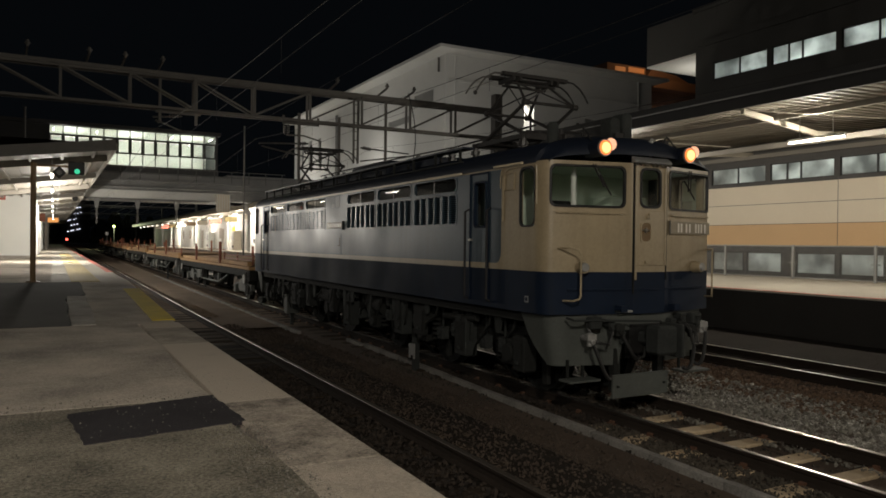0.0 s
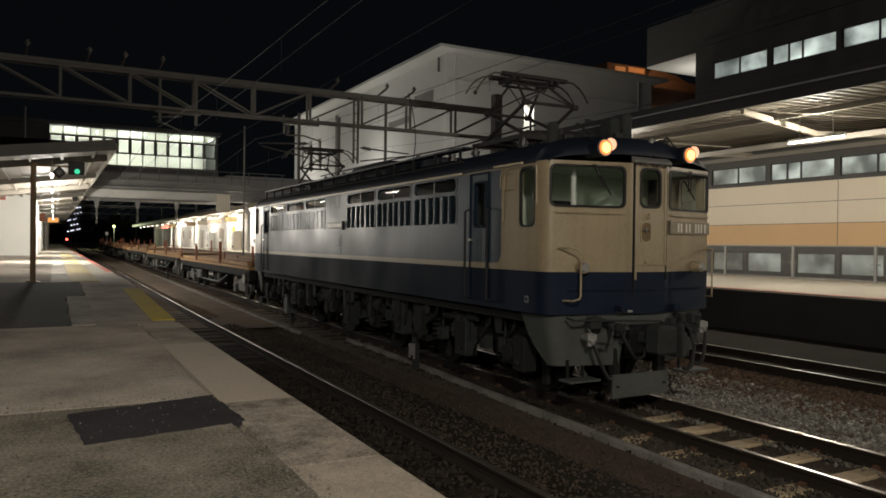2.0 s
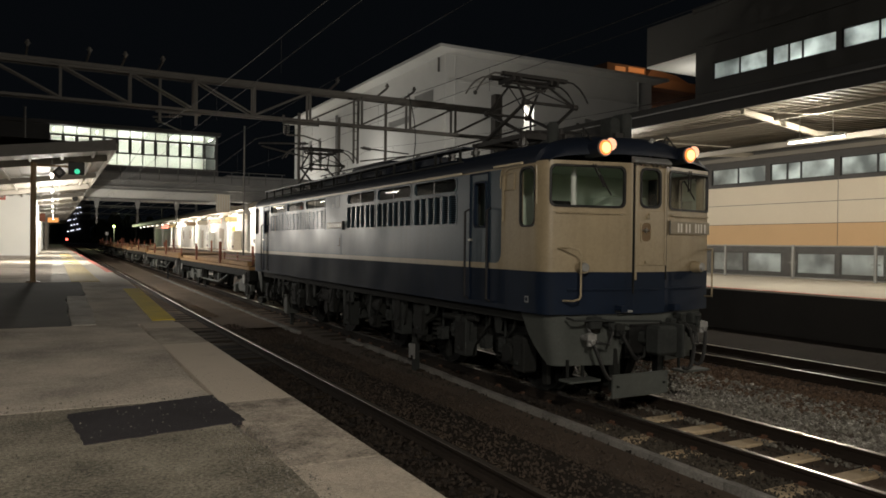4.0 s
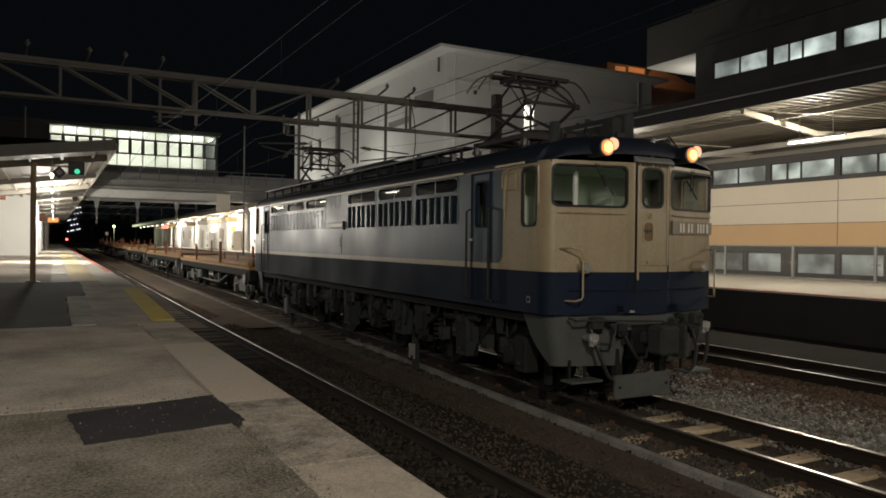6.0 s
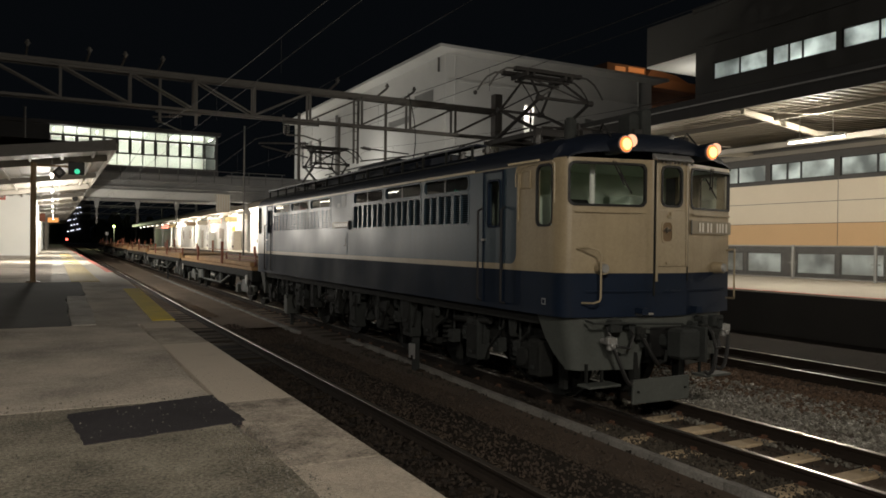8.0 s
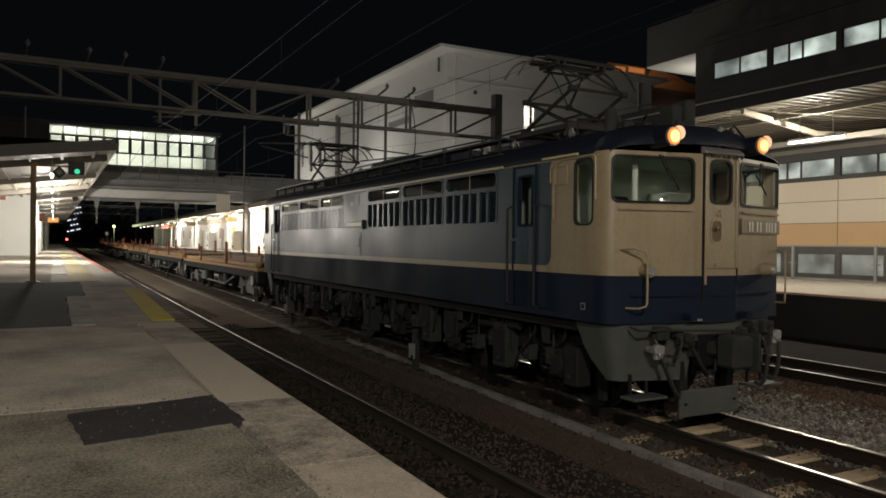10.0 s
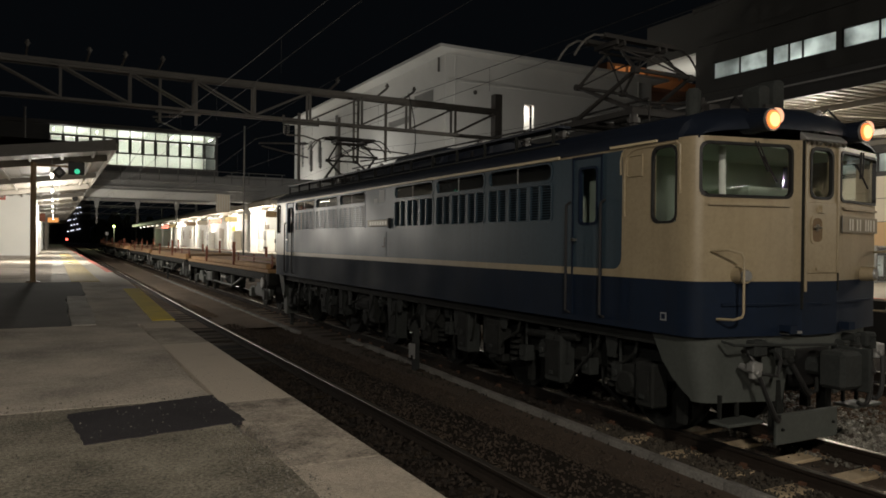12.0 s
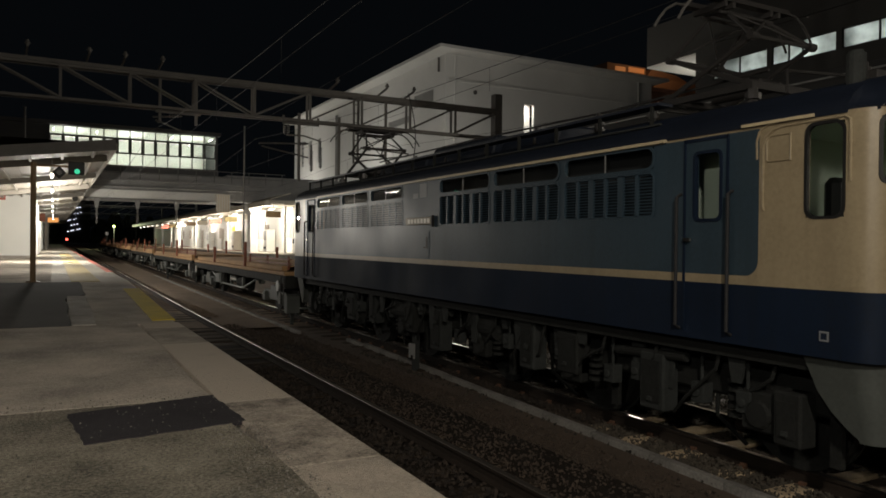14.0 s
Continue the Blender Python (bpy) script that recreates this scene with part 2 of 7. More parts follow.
M_PLATE = material("number_plate_enamel", (0.24, 0.20, 0.135), 0.5, 0, 0.1, 3, 20, 0.02)
M_LETTER = material("silver_letters", (0.72, 0.68, 0.6), 0.4, 0.1, 0.1, 3, 20, 0.02)
M_CABIN = material("pale_green_cab_lining", (0.68, 0.78, 0.66), 0.7, 0, 0.1, 3, 20, 0.02)
M_BROWN = material("brown_post_paint", (0.16, 0.10, 0.045), 0.6, 0, 0.2, 3, 20, 0.05)
M_HOSE = material("black_hose", (0.015, 0.015, 0.015), 0.5, 0, 0.2, 3, 20, 0.0)
M_TUBE = glow("fluorescent_tube", (1.0, 0.93, 0.82), 14)
M_TUBE2 = glow("far_tube", (1.0, 0.90, 0.74), 9)
M_HEAD = glow("headlight_glass", (1.0, 0.44, 0.16), 2.3)
# orange glow that imitates the halo round a lit headlight
M_HEADO = glow("headlight_halo", (1.0, 0.24, 0.05), 1.3)
M_HEAD2 = glow("dim_headlight_glass", (1.0, 0.55, 0.33), 0.75)
M_SIGNALG = glow("green_signal_glass", (0.04, 0.66, 0.36), 0.8)
M_REDLAMP = glow("red_lamp_glass", (1.0, 0.12, 0.08), 4)
M_FARLAMP = glow("yellow_green_lamp", (0.75, 1.0, 0.25), 2.5)
M_REDLAMPOFF = material("red_enamel", (0.42, 0.05, 0.04), 0.5, 0, 0.15, 3, 20, 0.02)
M_FARWIN = glow("far_window_light", (0.85, 0.85, 1.0), 1.4)
M_ORANGE = glow("orange_room_light", (1.0, 0.42, 0.12), 0.6)
M_DUSK = glow("dim_orange_room_light", (1.0, 0.42, 0.14), 0.12)
M_GLASS = glass("window_glass")
M_FROST = frosted("frosted_window_glass", (0.66, 0.68, 0.66))

# ---- building blocks ----


class Shape:
    """Collects the faces of one mesh."""

    def __init__(self):
        self.v, self.f, self.m = [], [], []

    def quad(self, pts, mat=0):
        n = len(self.v)
        self.v += [tuple(p) for p in pts]
        self.f.append(tuple(range(n, n + len(pts))))
        self.m.append(mat)
        return self

    def box(self, x0, x1, y0, y1, z0, z1, mat=0):
        n = len(self.v)
        self.v += [(x, y, z) for x in (x0, x1) for y in (y0, y1) for z in (z0, z1)]
        for q in ((0, 1, 3, 2), (4, 6, 7, 5), (0, 4, 5, 1), (2, 3, 7, 6), (0, 2, 6, 4), (1, 5, 7, 3)):
            self.f.append(tuple(n + i for i in q))
            self.m.append(mat)
        return self

    def beam(self, p, q, w, h=None, up=(0, 0, 1), mat=0):
        """A square bar from p to q."""
        h = w if h is None else h
        p, q = Vector(p), Vector(q)
        d = (q - p).normalized()
        a = d.cross(Vector(up))
        if a.length < 1e-4:
            a = d.cross(Vector((1, 0, 0)))
        a.normalize()
        b = a.cross(d).normalized()
        n = len(self.v)
        for e in (p, q):
            for s, u in ((-1, -1), (1, -1), (1, 1), (-1, 1)):
                self.v.append(tuple(e + a * (s * w / 2) + b * (u * h / 2)))
        for f in ((0, 1, 2, 3), (7, 6, 5, 4), (0, 4, 5, 1), (1, 5, 6, 2), (2, 6, 7, 3), (3, 7, 4, 0)):
            self.f.append(tuple(n + i for i in f))
            self.m.append(mat)
        return self

    def tube(self, p, q, r, n=8, r2=None, mat=0):
        r2 = r if r2 is None else r2
        p, q = Vector(p), Vector(q)
        d = (q - p).normalized()
        a = d.orthogonal().normalized()
        b = d.cross(a)
        k = len(self.v)
        for e, rr in ((p, r), (q, r2)):
            for i in range(n):
                w = 2 * math.pi * i / n
                self.v.append(tuple(e + a * (rr * math.cos(w)) + b * (rr * math.sin(w))))
        for i in range(n):
            j = (i + 1) % n
            self.f.append((k + i, k + j, k + n + j, k + n + i))
            self.m.append(mat)
        self.f.append(tuple(k + n - 1 - i for i in range(n)))
        self.f.append(tuple(k + n + i for i in range(n)))
        self.m += [mat, mat]
        return self

    def path(self, pts, r, n=6, mat=0):
        """A bent round bar through the points, in one piece."""
        pts = [Vector(p) for p in pts]
        k = len(self.v)
        a = None
        for i, p in enumerate(pts):
            d = (pts[min(i + 1, len(pts) - 1)] - pts[max(i - 1, 0)]).normalized()
            a = d.orthogonal().normalized() if a is None else (a - d * a.dot(d)).normalized()
            b = d.cross(a)
            for j in range(n):
                w = 2 * math.pi * j / n
                self.v.append(tuple(p + a * (r * math.cos(w)) + b * (r * math.sin(w))))
        for i in range(len(pts) - 1):
            for j in range(n):
                q = (j + 1) % n
                self.f.append((k + i * n + j, k + i * n + q, k + (i + 1) * n + q, k + (i + 1) * n + j))
                self.m.append(mat)
        self.f.append(tuple(k + n - 1 - i for i in range(n)))
        self.f.append(tuple(k + (len(pts) - 1) * n + i for i in range(n)))
        self.m += [mat, mat]
        return self

    def prism(self, outline, axis, a0, a1, mat=0):
        """An outline (two coordinates) drawn out along the axis 0, 1 or 2."""
        n, k = len(self.v), len(outline)
        for a in (a0, a1):
            for u, w in outline:
                self.v.append(((a, u, w), (u, a, w), (u, w, a))[axis])
        for i in range(k):
            j = (i + 1) % k
            self.f.append((n + i, n + j, n + k + j, n + k + i))
            self.m.append(mat)
        self.f += [tuple(n + i for i in reversed(range(k))), tuple(n + k + i for i in range(k))]
        self.m += [mat, mat]
        return self

    def wall(self, at, us, vs, holes, depth=0.0, mat=0):
        """A wall over u and v with right-angled holes; at(u, v, d) gives the place, d deep behind the face."""
        us, vs = set(us), set(vs)
        for u0, u1, v0, v1 in holes:
            us |= {u0, u1}
            vs |= {v0, v1}
        us, vs = sorted(us), sorted(vs)
        for a, b in zip(us, us[1:]):
            for c, d in zip(vs, vs[1:]):
                u, v = (a + b) / 2, (c + d) / 2
                if any(h[0] < u < h[1] and h[2] < v < h[3] for h in holes):
                    continue
                m = mat(u, v) if callable(mat) else mat
                self.quad([at(a, c, 0), at(b, c, 0), at(b, d, 0), at(a, d, 0)], m)
                if depth:
                    self.quad([at(a, d, depth), at(b, d, depth), at(b, c, depth), at(a, c, depth)], m)
        if depth:
            for h0, h1, k0, k1 in holes:
                m = mat((h0 + h1) / 2, k0) if callable(mat) else mat
                for (a, c), (b, d) in (((h0, k0), (h1, k0)), ((h1, k0), (h1, k1)), ((h1, k1), (h0, k1)), ((h0, k1), (h0, k0))):
                    self.quad([at(a, c, 0), at(a, c, depth), at(b, d, depth), at(b, d, 0)], m)
        return self

    def mesh(self, name, mats, bevel=0.0, smooth=False, weld=True):
        me = bpy.data.meshes.new(name)
        me.from_pydata(self.v, [], self.f)
        me.polygons.foreach_set("material_index", self.m)
        for m in (mats if isinstance(mats, (list, tuple)) else [mats]):
            me.materials.append(m)
        bm = bmesh.new()
        bm.from_mesh(me)
        if weld or bevel:
            bmesh.ops.remove_doubles(bm, verts=bm.verts, dist=1e-5)
        bmesh.ops.recalc_face_normals(bm, faces=bm.faces)
        if bevel:
            edges = [e for e in bm.edges if len(e.link_faces) == 2 and e.calc_face_angle(0) > 0.6]
            bmesh.ops.bevel(bm, geom=edges, offset=bevel, segments=1, affect="EDGES", clamp_overlap=True)
        bm.to_mesh(me)
        bm.free()
        if smooth:
            me.polygons.foreach_set("use_smooth", [True] * len(me.polygons))
            me.set_sharp_from_angle(angle=0.7)
        me.update()
        return me


def thing(name, label, category, m=None, group="", kind=""):
    ob = tagged(new(name), label, category, group, kind)
    ob.empty_display_size = 0.2
    ob.matrix_basis = m or Matrix()
    return ob


def part(name, shape, mats, parent, label="", bevel=0.0, smooth=False):
    ob = new(name, shape if isinstance(shape, bpy.types.Mesh) else shape.mesh(name, mats, bevel, smooth))
    ob.parent = parent
    if label:
        tagged(ob, label)
    return ob


def solid(name, shape, mats, label, category, kind="", bevel=0.0, m=None, group="", smooth=False):
    ob = new(name, shape.mesh(name, mats, bevel, smooth))
    ob.matrix_basis = m or Matrix()
    return tagged(ob, label, category, group, kind)


def rounded(w, h, r, n=4):
    """The outline of a rectangle with round corners, about its centre."""
    pts = []
    for cx, cy, a0 in ((w / 2 - r, h / 2 - r, 0), (-w / 2 + r, h / 2 - r, 90), (-w / 2 + r, -h / 2 + r, 180), (w / 2 - r, -h / 2 + r, 270)):
        for i in range(n + 1):
            a = radians(a0 + 90 * i / n)
            pts.append((cx + r * math.cos(a), cy + r * math.sin(a)))
    return pts


def frame_ring(at, u0, u1, v0, v1, r, band, proud, corner=True):
    """A window surround with round corners: covers the corners of a right-angled hole."""
    s = Shape()
    cu, cv, w, h = (u0 + u1) / 2, (v0 + v1) / 2, u1 - u0, v1 - v0
    inner = rounded(w - 0.02, h - 0.02, r)
    outer = [(a * 1.0, b * 1.0) for a, b in rounded(w + 2 * band, h + 2 * band, r + band * 0.6)]
    k = len(inner)
    for i in range(k):
        j = (i + 1) % k
        (a, b), (c, d), (e, f), (g, hh) = inner[i], inner[j], outer[j], outer[i]
        P = lambda p, dd: at(cu + p[0], cv + p[1], dd)
        s.quad([P((a, b), -proud), P((c, d), -proud), P((e, f), -proud), P((g, hh), -proud)])
        s.quad([P((a, b), -proud), P((a, b), 0.03), P((c, d), 0.03), P((c, d), -proud)])
        s.quad([P((e, f), -proud), P((e, f), 0.002), P((g, hh), 0.002), P((g, hh), -proud)])
    return s


def bars(shape, x0, z0, text_w, n, h, at):
    """Plain bars in place of small writing."""
    w = text_w / n
    for i in range(n):
        shape.quad([at(x0 + i * w, z0, 0), at(x0 + (i + 0.7) * w, z0, 0), at(x0 + (i + 0.7) * w, z0 + h, 0), at(x0 + i * w, z0 + h, 0)])
    return shape


def lift(y):
    """A slight rise of the far line, shaped to fit the camera's view."""
    return 0.0045 * max(0.0, y - 24)

# ---- ground and tracks ----
g = Shape()
ys = [-300, -60, -20, 0, 24, 60, 120, 200, 600, 1500]
for y0, y1 in zip(ys, ys[1:]):
    g.quad([(-1500, y0, lift(y0) - 0.27), (1500, y0, lift(y0) - 0.27), (1500, y1, lift(y1) - 0.27), (-1500, y1, lift(y1) - 0.27)])
solid("ground", g, M_GROUND, "dark brown soil and ballast bed between the tracks", "ground", "structure")

RAIL = [(-0.06, -0.15), (0.06, -0.15), (0.06, -0.135), (0.012, -0.115), (0.012, -0.045), (0.033, -0.035), (0.033, -0.006), (0.027, 0), (-0.027, 0), (-0.033, -0.006),
        (-0.033, -0.035), (-0.012, -0.045), (-0.012, -0.115), (-0.06, -0.135)]


def rail_shape(x):
    s = Shape()
    ends = [-40, 24, 80, 220]
    for y0, y1 in zip(ends, ends[1:]):
        n, k = len(s.v), len(RAIL)
        for y in (y0, y1):
            s.v += [(x + u, y, w + lift(y)) for u, w in RAIL]
        for i in range(k):
            j = (i + 1) % k
            s.f.append((n + i, n + j, n + k + j, n + k + i))
            s.m.append(1 if i in (6, 7, 8) else 0)
    return s


sleeper_mesh = Shape().box(-1.05, 1.05, -0.11, 0.11, -0.30, -0.152).mesh("sleeper", M_SLEEP, 0.012)
clip_mesh = Shape().box(-0.09, 0.09, -0.07, 0.07, -0.152, -0.137).box(-0.085, -0.045, -0.03, 0.03, -0.137, -0.11).box(0.045, 0.085, -0.03, 0.03, -0.137, -0.11).mesh("rail_clip", M_RUST)
rng = random.Random(5)
tracks = []
for i, x in enumerate(TX):
    tr = thing("track", ("straight railway track on wooden sleepers with worn shiny rails", "straight railway track on wooden sleepers with bright polished rails",
                         "straight railway track in stone ballast with sleepers darkened as shade")[i], "track", kind="structure")
    tracks.append(tr)
    for s in (-0.566, 0.566):
        part("rail", rail_shape(x + s), [M_RAILSIDE, M_RAILTOP if i else M_RAILDULL], tr)

# ballast shoulders: low banks of packed stone under each track
for i, x in enumerate(TX):
    b = Shape()
    for y0, y1 in zip([-40, 16, 24, 80], [16, 24, 80, 220]):
        P = [(-1.75, -0.262), (-1.25, -0.19), (-0.62, -0.185), (0.62, -0.185), (1.25, -0.19), (1.75, -0.262)]
        for (u, w), (u2, w2) in zip(P, P[1:]):
            if i == 0 and y0 < 0:
                u, u2 = u * 1.1, u2 * 1.1
            # the outer tracks' near stretch is darkened in place of shade
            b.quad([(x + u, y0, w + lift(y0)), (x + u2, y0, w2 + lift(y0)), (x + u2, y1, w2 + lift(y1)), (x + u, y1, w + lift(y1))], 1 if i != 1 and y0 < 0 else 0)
    solid("ballast_bed", b, [M_GROUND, M_SHADEBED], "packed brown ballast bed under a track", "ballast", "structure")

# the far ground's lamplight is put into this paler sheet
fb = Shape()
for y0, y1 in zip([19, 24, 80], [24, 80, 220]):
    fb.quad([(1.4, y0, lift(y0) - 0.178), (13.2, y0, lift(y0) - 0.178), (13.2, y1, lift(y1) - 0.178), (1.4, y1, lift(y1) - 0.178)])
solid("ballast_bed", fb, M_GROUND2, "brown ballast bed, painted paler as lit by the platform lamps", "ballast", "structure")
# dark sheet laid where the ground by the far platform is unlit
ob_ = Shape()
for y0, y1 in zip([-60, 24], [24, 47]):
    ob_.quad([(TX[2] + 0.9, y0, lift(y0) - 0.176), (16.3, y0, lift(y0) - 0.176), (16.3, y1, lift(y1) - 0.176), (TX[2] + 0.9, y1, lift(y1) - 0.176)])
solid("ballast_bed", ob_, M_SHADEBED, "ballast darkened as shade below the far platform wall", "ballast", "structure")
# concrete cable trough beside the train's track
trough = thing("cable_trough", "weathered concrete cable trough lids in a long line", "cable trough", kind="structure")
lid = Shape().box(-0.05, 0.05, -0.495, 0.495, -0.30, -0.16, 0).mesh("lid", [M_TROUGH, M_GROUND], 0.003)
for k in range(15):
    y = 1.2 + k * 1.0
    o = part("lid", lid, None, trough)
    o.matrix_basis = pose(5.29 + 0.045 * min(y, 14) + rng.uniform(-0.012, 0.012), y, 0.045 + rng.uniform(-0.006, 0.006), 0, 0, -2.6 + rng.uniform(-0.6, 0.6))

for k in range(30):
    o = part("lid", lid, None, trough)
    o.matrix_basis = pose(5.36 + 0.004 * k + rng.uniform(-0.015, 0.015), 18.0 + k, 0.03 + lift(18.0 + k) + rng.uniform(-0.006, 0.006), 0, 0, rng.uniform(-0.6, 0.6))

# ---- the platform the camera stands on ----
EDGE = 1.52
PZ, PZ2 = 0.92, 1.10


def pz(y):
    return PZ + (PZ2 - PZ) * min(1, max(0, (y - 10.7) / 7.6))


def pedge(y):
    return EDGE + 0.05 * min(1, max(0, (y - 10.7) / 7.6))


def strip(x0, x1, y0, y1, dz, step=1.5, thick=0.03):
    """A sheet laid on the platform; x0 and x1 may be functions of y."""
    s = Shape()
    n = max(1, int((y1 - y0) / step))
    for k in range(n):
        a, b = y0 + (y1 - y0) * k / n, y0 + (y1 - y0) * (k + 1) / n
        X0 = x0 if callable(x0) else (lambda y: x0)
        X1 = x1 if callable(x1) else (lambda y: x1)
        s.quad([(X0(a), a, pz(a) + dz), (X1(a), a, pz(a) + dz), (X1(b), b, pz(b) + dz), (X0(b), b, pz(b) + dz)])
        if thick:
            for X, q in ((X0, 0), (X1, 1)):
                s.quad([(X(a), a, pz(a) + dz), (X(b), b, pz(b) + dz), (X(b), b, pz(b) + dz - thick), (X(a), a, pz(a) + dz - thick)])
    if thick:
        X0 = x0 if callable(x0) else (lambda y: x0)
        X1 = x1 if callable(x1) else (lambda y: x1)
        for y in (y0, y1):
            s.quad([(X0(y), y, pz(y) + dz), (X1(y), y, pz(y) + dz), (X1(y), y, pz(y) + dz - thick), (X0(y), y, pz(y) + dz - thick)])
    return s


platform = thing("platform", "worn asphalt station platform with concrete coping stones", "platform", kind="structure")
part("core", strip(-14, lambda y: pedge(y) - 0.03, -30, 170, -0.045, 1.5, 1.6), M_CONC, platform)
# coping stones along the edge, a little uneven
y = -4.57
while y < 10.6:
    y1 = min(y + 1.63, 10.7)
    gap = 0.005 if y < 5 else 0.0015
    jog = rng.uniform(-0.02, 0.02)
    s = Shape().box(EDGE - 0.47, EDGE + 0.02 + jog, y + gap, y1 - gap, PZ - 0.16, PZ + rng.uniform(-0.004, 0.004))
    part("coping_stone", s, M_CONC3 if 3.0 < y < 4.5 else M_CONC2, platform, bevel=0.004)
    y = y1
part("asphalt", strip(-14, lambda y: EDGE - 0.50 + 0.02 * math.sin(y * 1.7), 5.6, 10.7, 0.0, 0.25, 0.05), M_ASPH, platform, "grey worn asphalt")
part("rough_asphalt", strip(-14, lambda y: EDGE - 0.50 + 0.04 * math.sin(y * 2.3), -20, 5.45, -0.0015, 0.25, 0.05), M_ASPH2, platform, "dark rough asphalt with loose grit")
# ragged border of the worn surface
bx = [(EDGE - 0.5 - 0.05 * i, 5.455 + rng.uniform(-0.022, 0.022) - 0.01 * math.sin(i * 0.21)) for i in range(150)]
part("asphalt_border", Shape().prism([(EDGE - 0.5, 5.62)] + bx + [(bx[-1][0], 5.62)], 2, PZ - 0.02, PZ + 0.001), M_ASPH, platform)
# fresh patch with ragged sides
ps = Shape()
poly = []
corners = [(0.08, 5.28), (1.03, 5.51), (1.08, 4.63), (0.16, 4.46)]
for i in range(4):
    (ax, ay), (bx, by) = corners[i], corners[(i + 1) % 4]
    for j in range(60):
        t = j / 60
        poly.append((ax + (bx - ax) * t + 0.005 * math.sin(t * 17 + i) + rng.uniform(-0.006, 0.006), ay + (by - ay) * t + 0.005 * math.sin(t * 23 + i) + rng.uniform(-0.006, 0.006)))
ps.prism(poly, 2, PZ - 0.02, PZ + 0.005)
part("patch", ps, M_PATCH, platform, "fresh black asphalt patch")
part("ramp", strip(-14, lambda y: 0.20 + 0.015 * math.sin(3 * y) + 0.33 * min(1, max(0, (y - 14.6) / 0.5)), 10.71, 18.4, 0.006, 0.4, 0.05), M_RAMP, platform, "dark asphalt ramp")
part("ramp_border", strip(0.52, lambda y: 0.83, 10.71, 18.4, 0.004, 1.0, 0.05), M_ASPH, platform)
part("ramp_slab", strip(lambda y: 0.215 + 0.015 * math.sin(3 * y), lambda y: 0.52 + 0.012 * math.sin(4 * y), 10.75, 14.9, 0.010, 1.0, 0.05), M_CONC, platform, "pale concrete repair strip")
part("ramp_walk", strip(0.56, lambda y: pedge(y) - 0.02, 10.71, 18.4, 0.0, 1.0, 0.10), M_ASPH, platform)
part("yellow_marking", strip(lambda y: pedge(y) - 0.29, lambda y: pedge(y) + 0.01, 10.95, 16.3, 0.012, 1.0, 0.02), M_YELLOW, platform, "worn yellow warning paint")
part("paving", strip(-14, lambda y: pedge(y) - 0.02, 18.4, 170, 0.0, 3.0, 0.12), M_PALE, platform, "pale platform paving")
part("dark_paving", strip(-14, -0.05, 18.5, 60, 0.006, 3.0, 0.02), M_ASPH, platform)
part("edge_line", strip(lambda y: pedge(y) - 0.16, lambda y: pedge(y), 24, 170, 0.008, 3.0, 0.02), M_REDLINE, platform, "red painted edge line")
tact_mesh = Shape().box(-0.148, 0.148, -0.148, 0.148, 0, 0.012)
for u in (-0.105, -0.035, 0.035, 0.105):
    tact_mesh.box(u - 0.014, u + 0.014, -0.135, 0.135, 0.012, 0.018)
tact_mesh = tact_mesh.mesh("tactile_tile", M_TACT)
for k in range(260):
    o = part("tactile_tile", tact_mesh, None, platform)
    yy = 18.6 + 0.3 * (k // 2)
    o.matrix_basis = pose(0.50 + 0.3 * (k % 2), yy, PZ2 + 0.002)

# ---- roof of the near platform ----
for y0, y1 in ((22.6, 22.95), (30.5, 31.1)):
    part("white_marking", strip(-0.02, 0.34, y0, y1, 0.012, 3.0, 0.01), M_WALLW, platform, "white painted marking")
roofn = thing("platform_canopy", "cream steel canopy roof sloping up over the platform edge", "canopy", kind="structure")
CY0, CY1 = 22.0, 130.0


def cz(x):
    return 4.30 + 0.133 * (x + 1.2) if x > -3.5 else 4.30 - 0.133 * 2.3 + 0.13 * (-3.5 - x)


s = Shape()
xs = [1.47 - 0.19 * k for k in range(28)]
for k, (a, b) in enumerate(zip(xs, xs[1:])):
    d = 0.03 if k % 2 else 0.0
    s.quad([(a, CY0, cz(a) - d), (b, CY0, cz(b) - d), (b, CY1, cz(b) - d), (a, CY1, cz(a) - d)])
    s.quad([(b, CY0, cz(b) - d), (b, CY0, cz(b) - 0.03 + d), (b, CY1, cz(b) - 0.03 + d), (b, CY1, cz(b) - d)])
s.quad([(1.47, CY0, cz(1.47) + 0.05), (1.47, CY1, cz(1.47) + 0.05), (-9, CY1, cz(1.47) + 0.05), (-9, CY0, cz(1.47) + 0.05)])
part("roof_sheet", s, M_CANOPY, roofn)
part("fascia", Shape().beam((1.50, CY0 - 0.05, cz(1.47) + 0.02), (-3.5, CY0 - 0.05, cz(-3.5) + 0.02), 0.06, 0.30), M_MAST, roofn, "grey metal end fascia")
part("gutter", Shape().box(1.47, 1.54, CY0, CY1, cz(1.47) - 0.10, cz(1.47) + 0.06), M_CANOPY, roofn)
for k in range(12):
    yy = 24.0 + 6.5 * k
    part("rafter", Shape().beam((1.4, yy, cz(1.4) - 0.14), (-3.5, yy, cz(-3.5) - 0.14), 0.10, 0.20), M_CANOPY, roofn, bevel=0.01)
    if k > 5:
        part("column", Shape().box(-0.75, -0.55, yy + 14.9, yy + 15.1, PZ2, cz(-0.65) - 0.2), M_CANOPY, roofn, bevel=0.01)
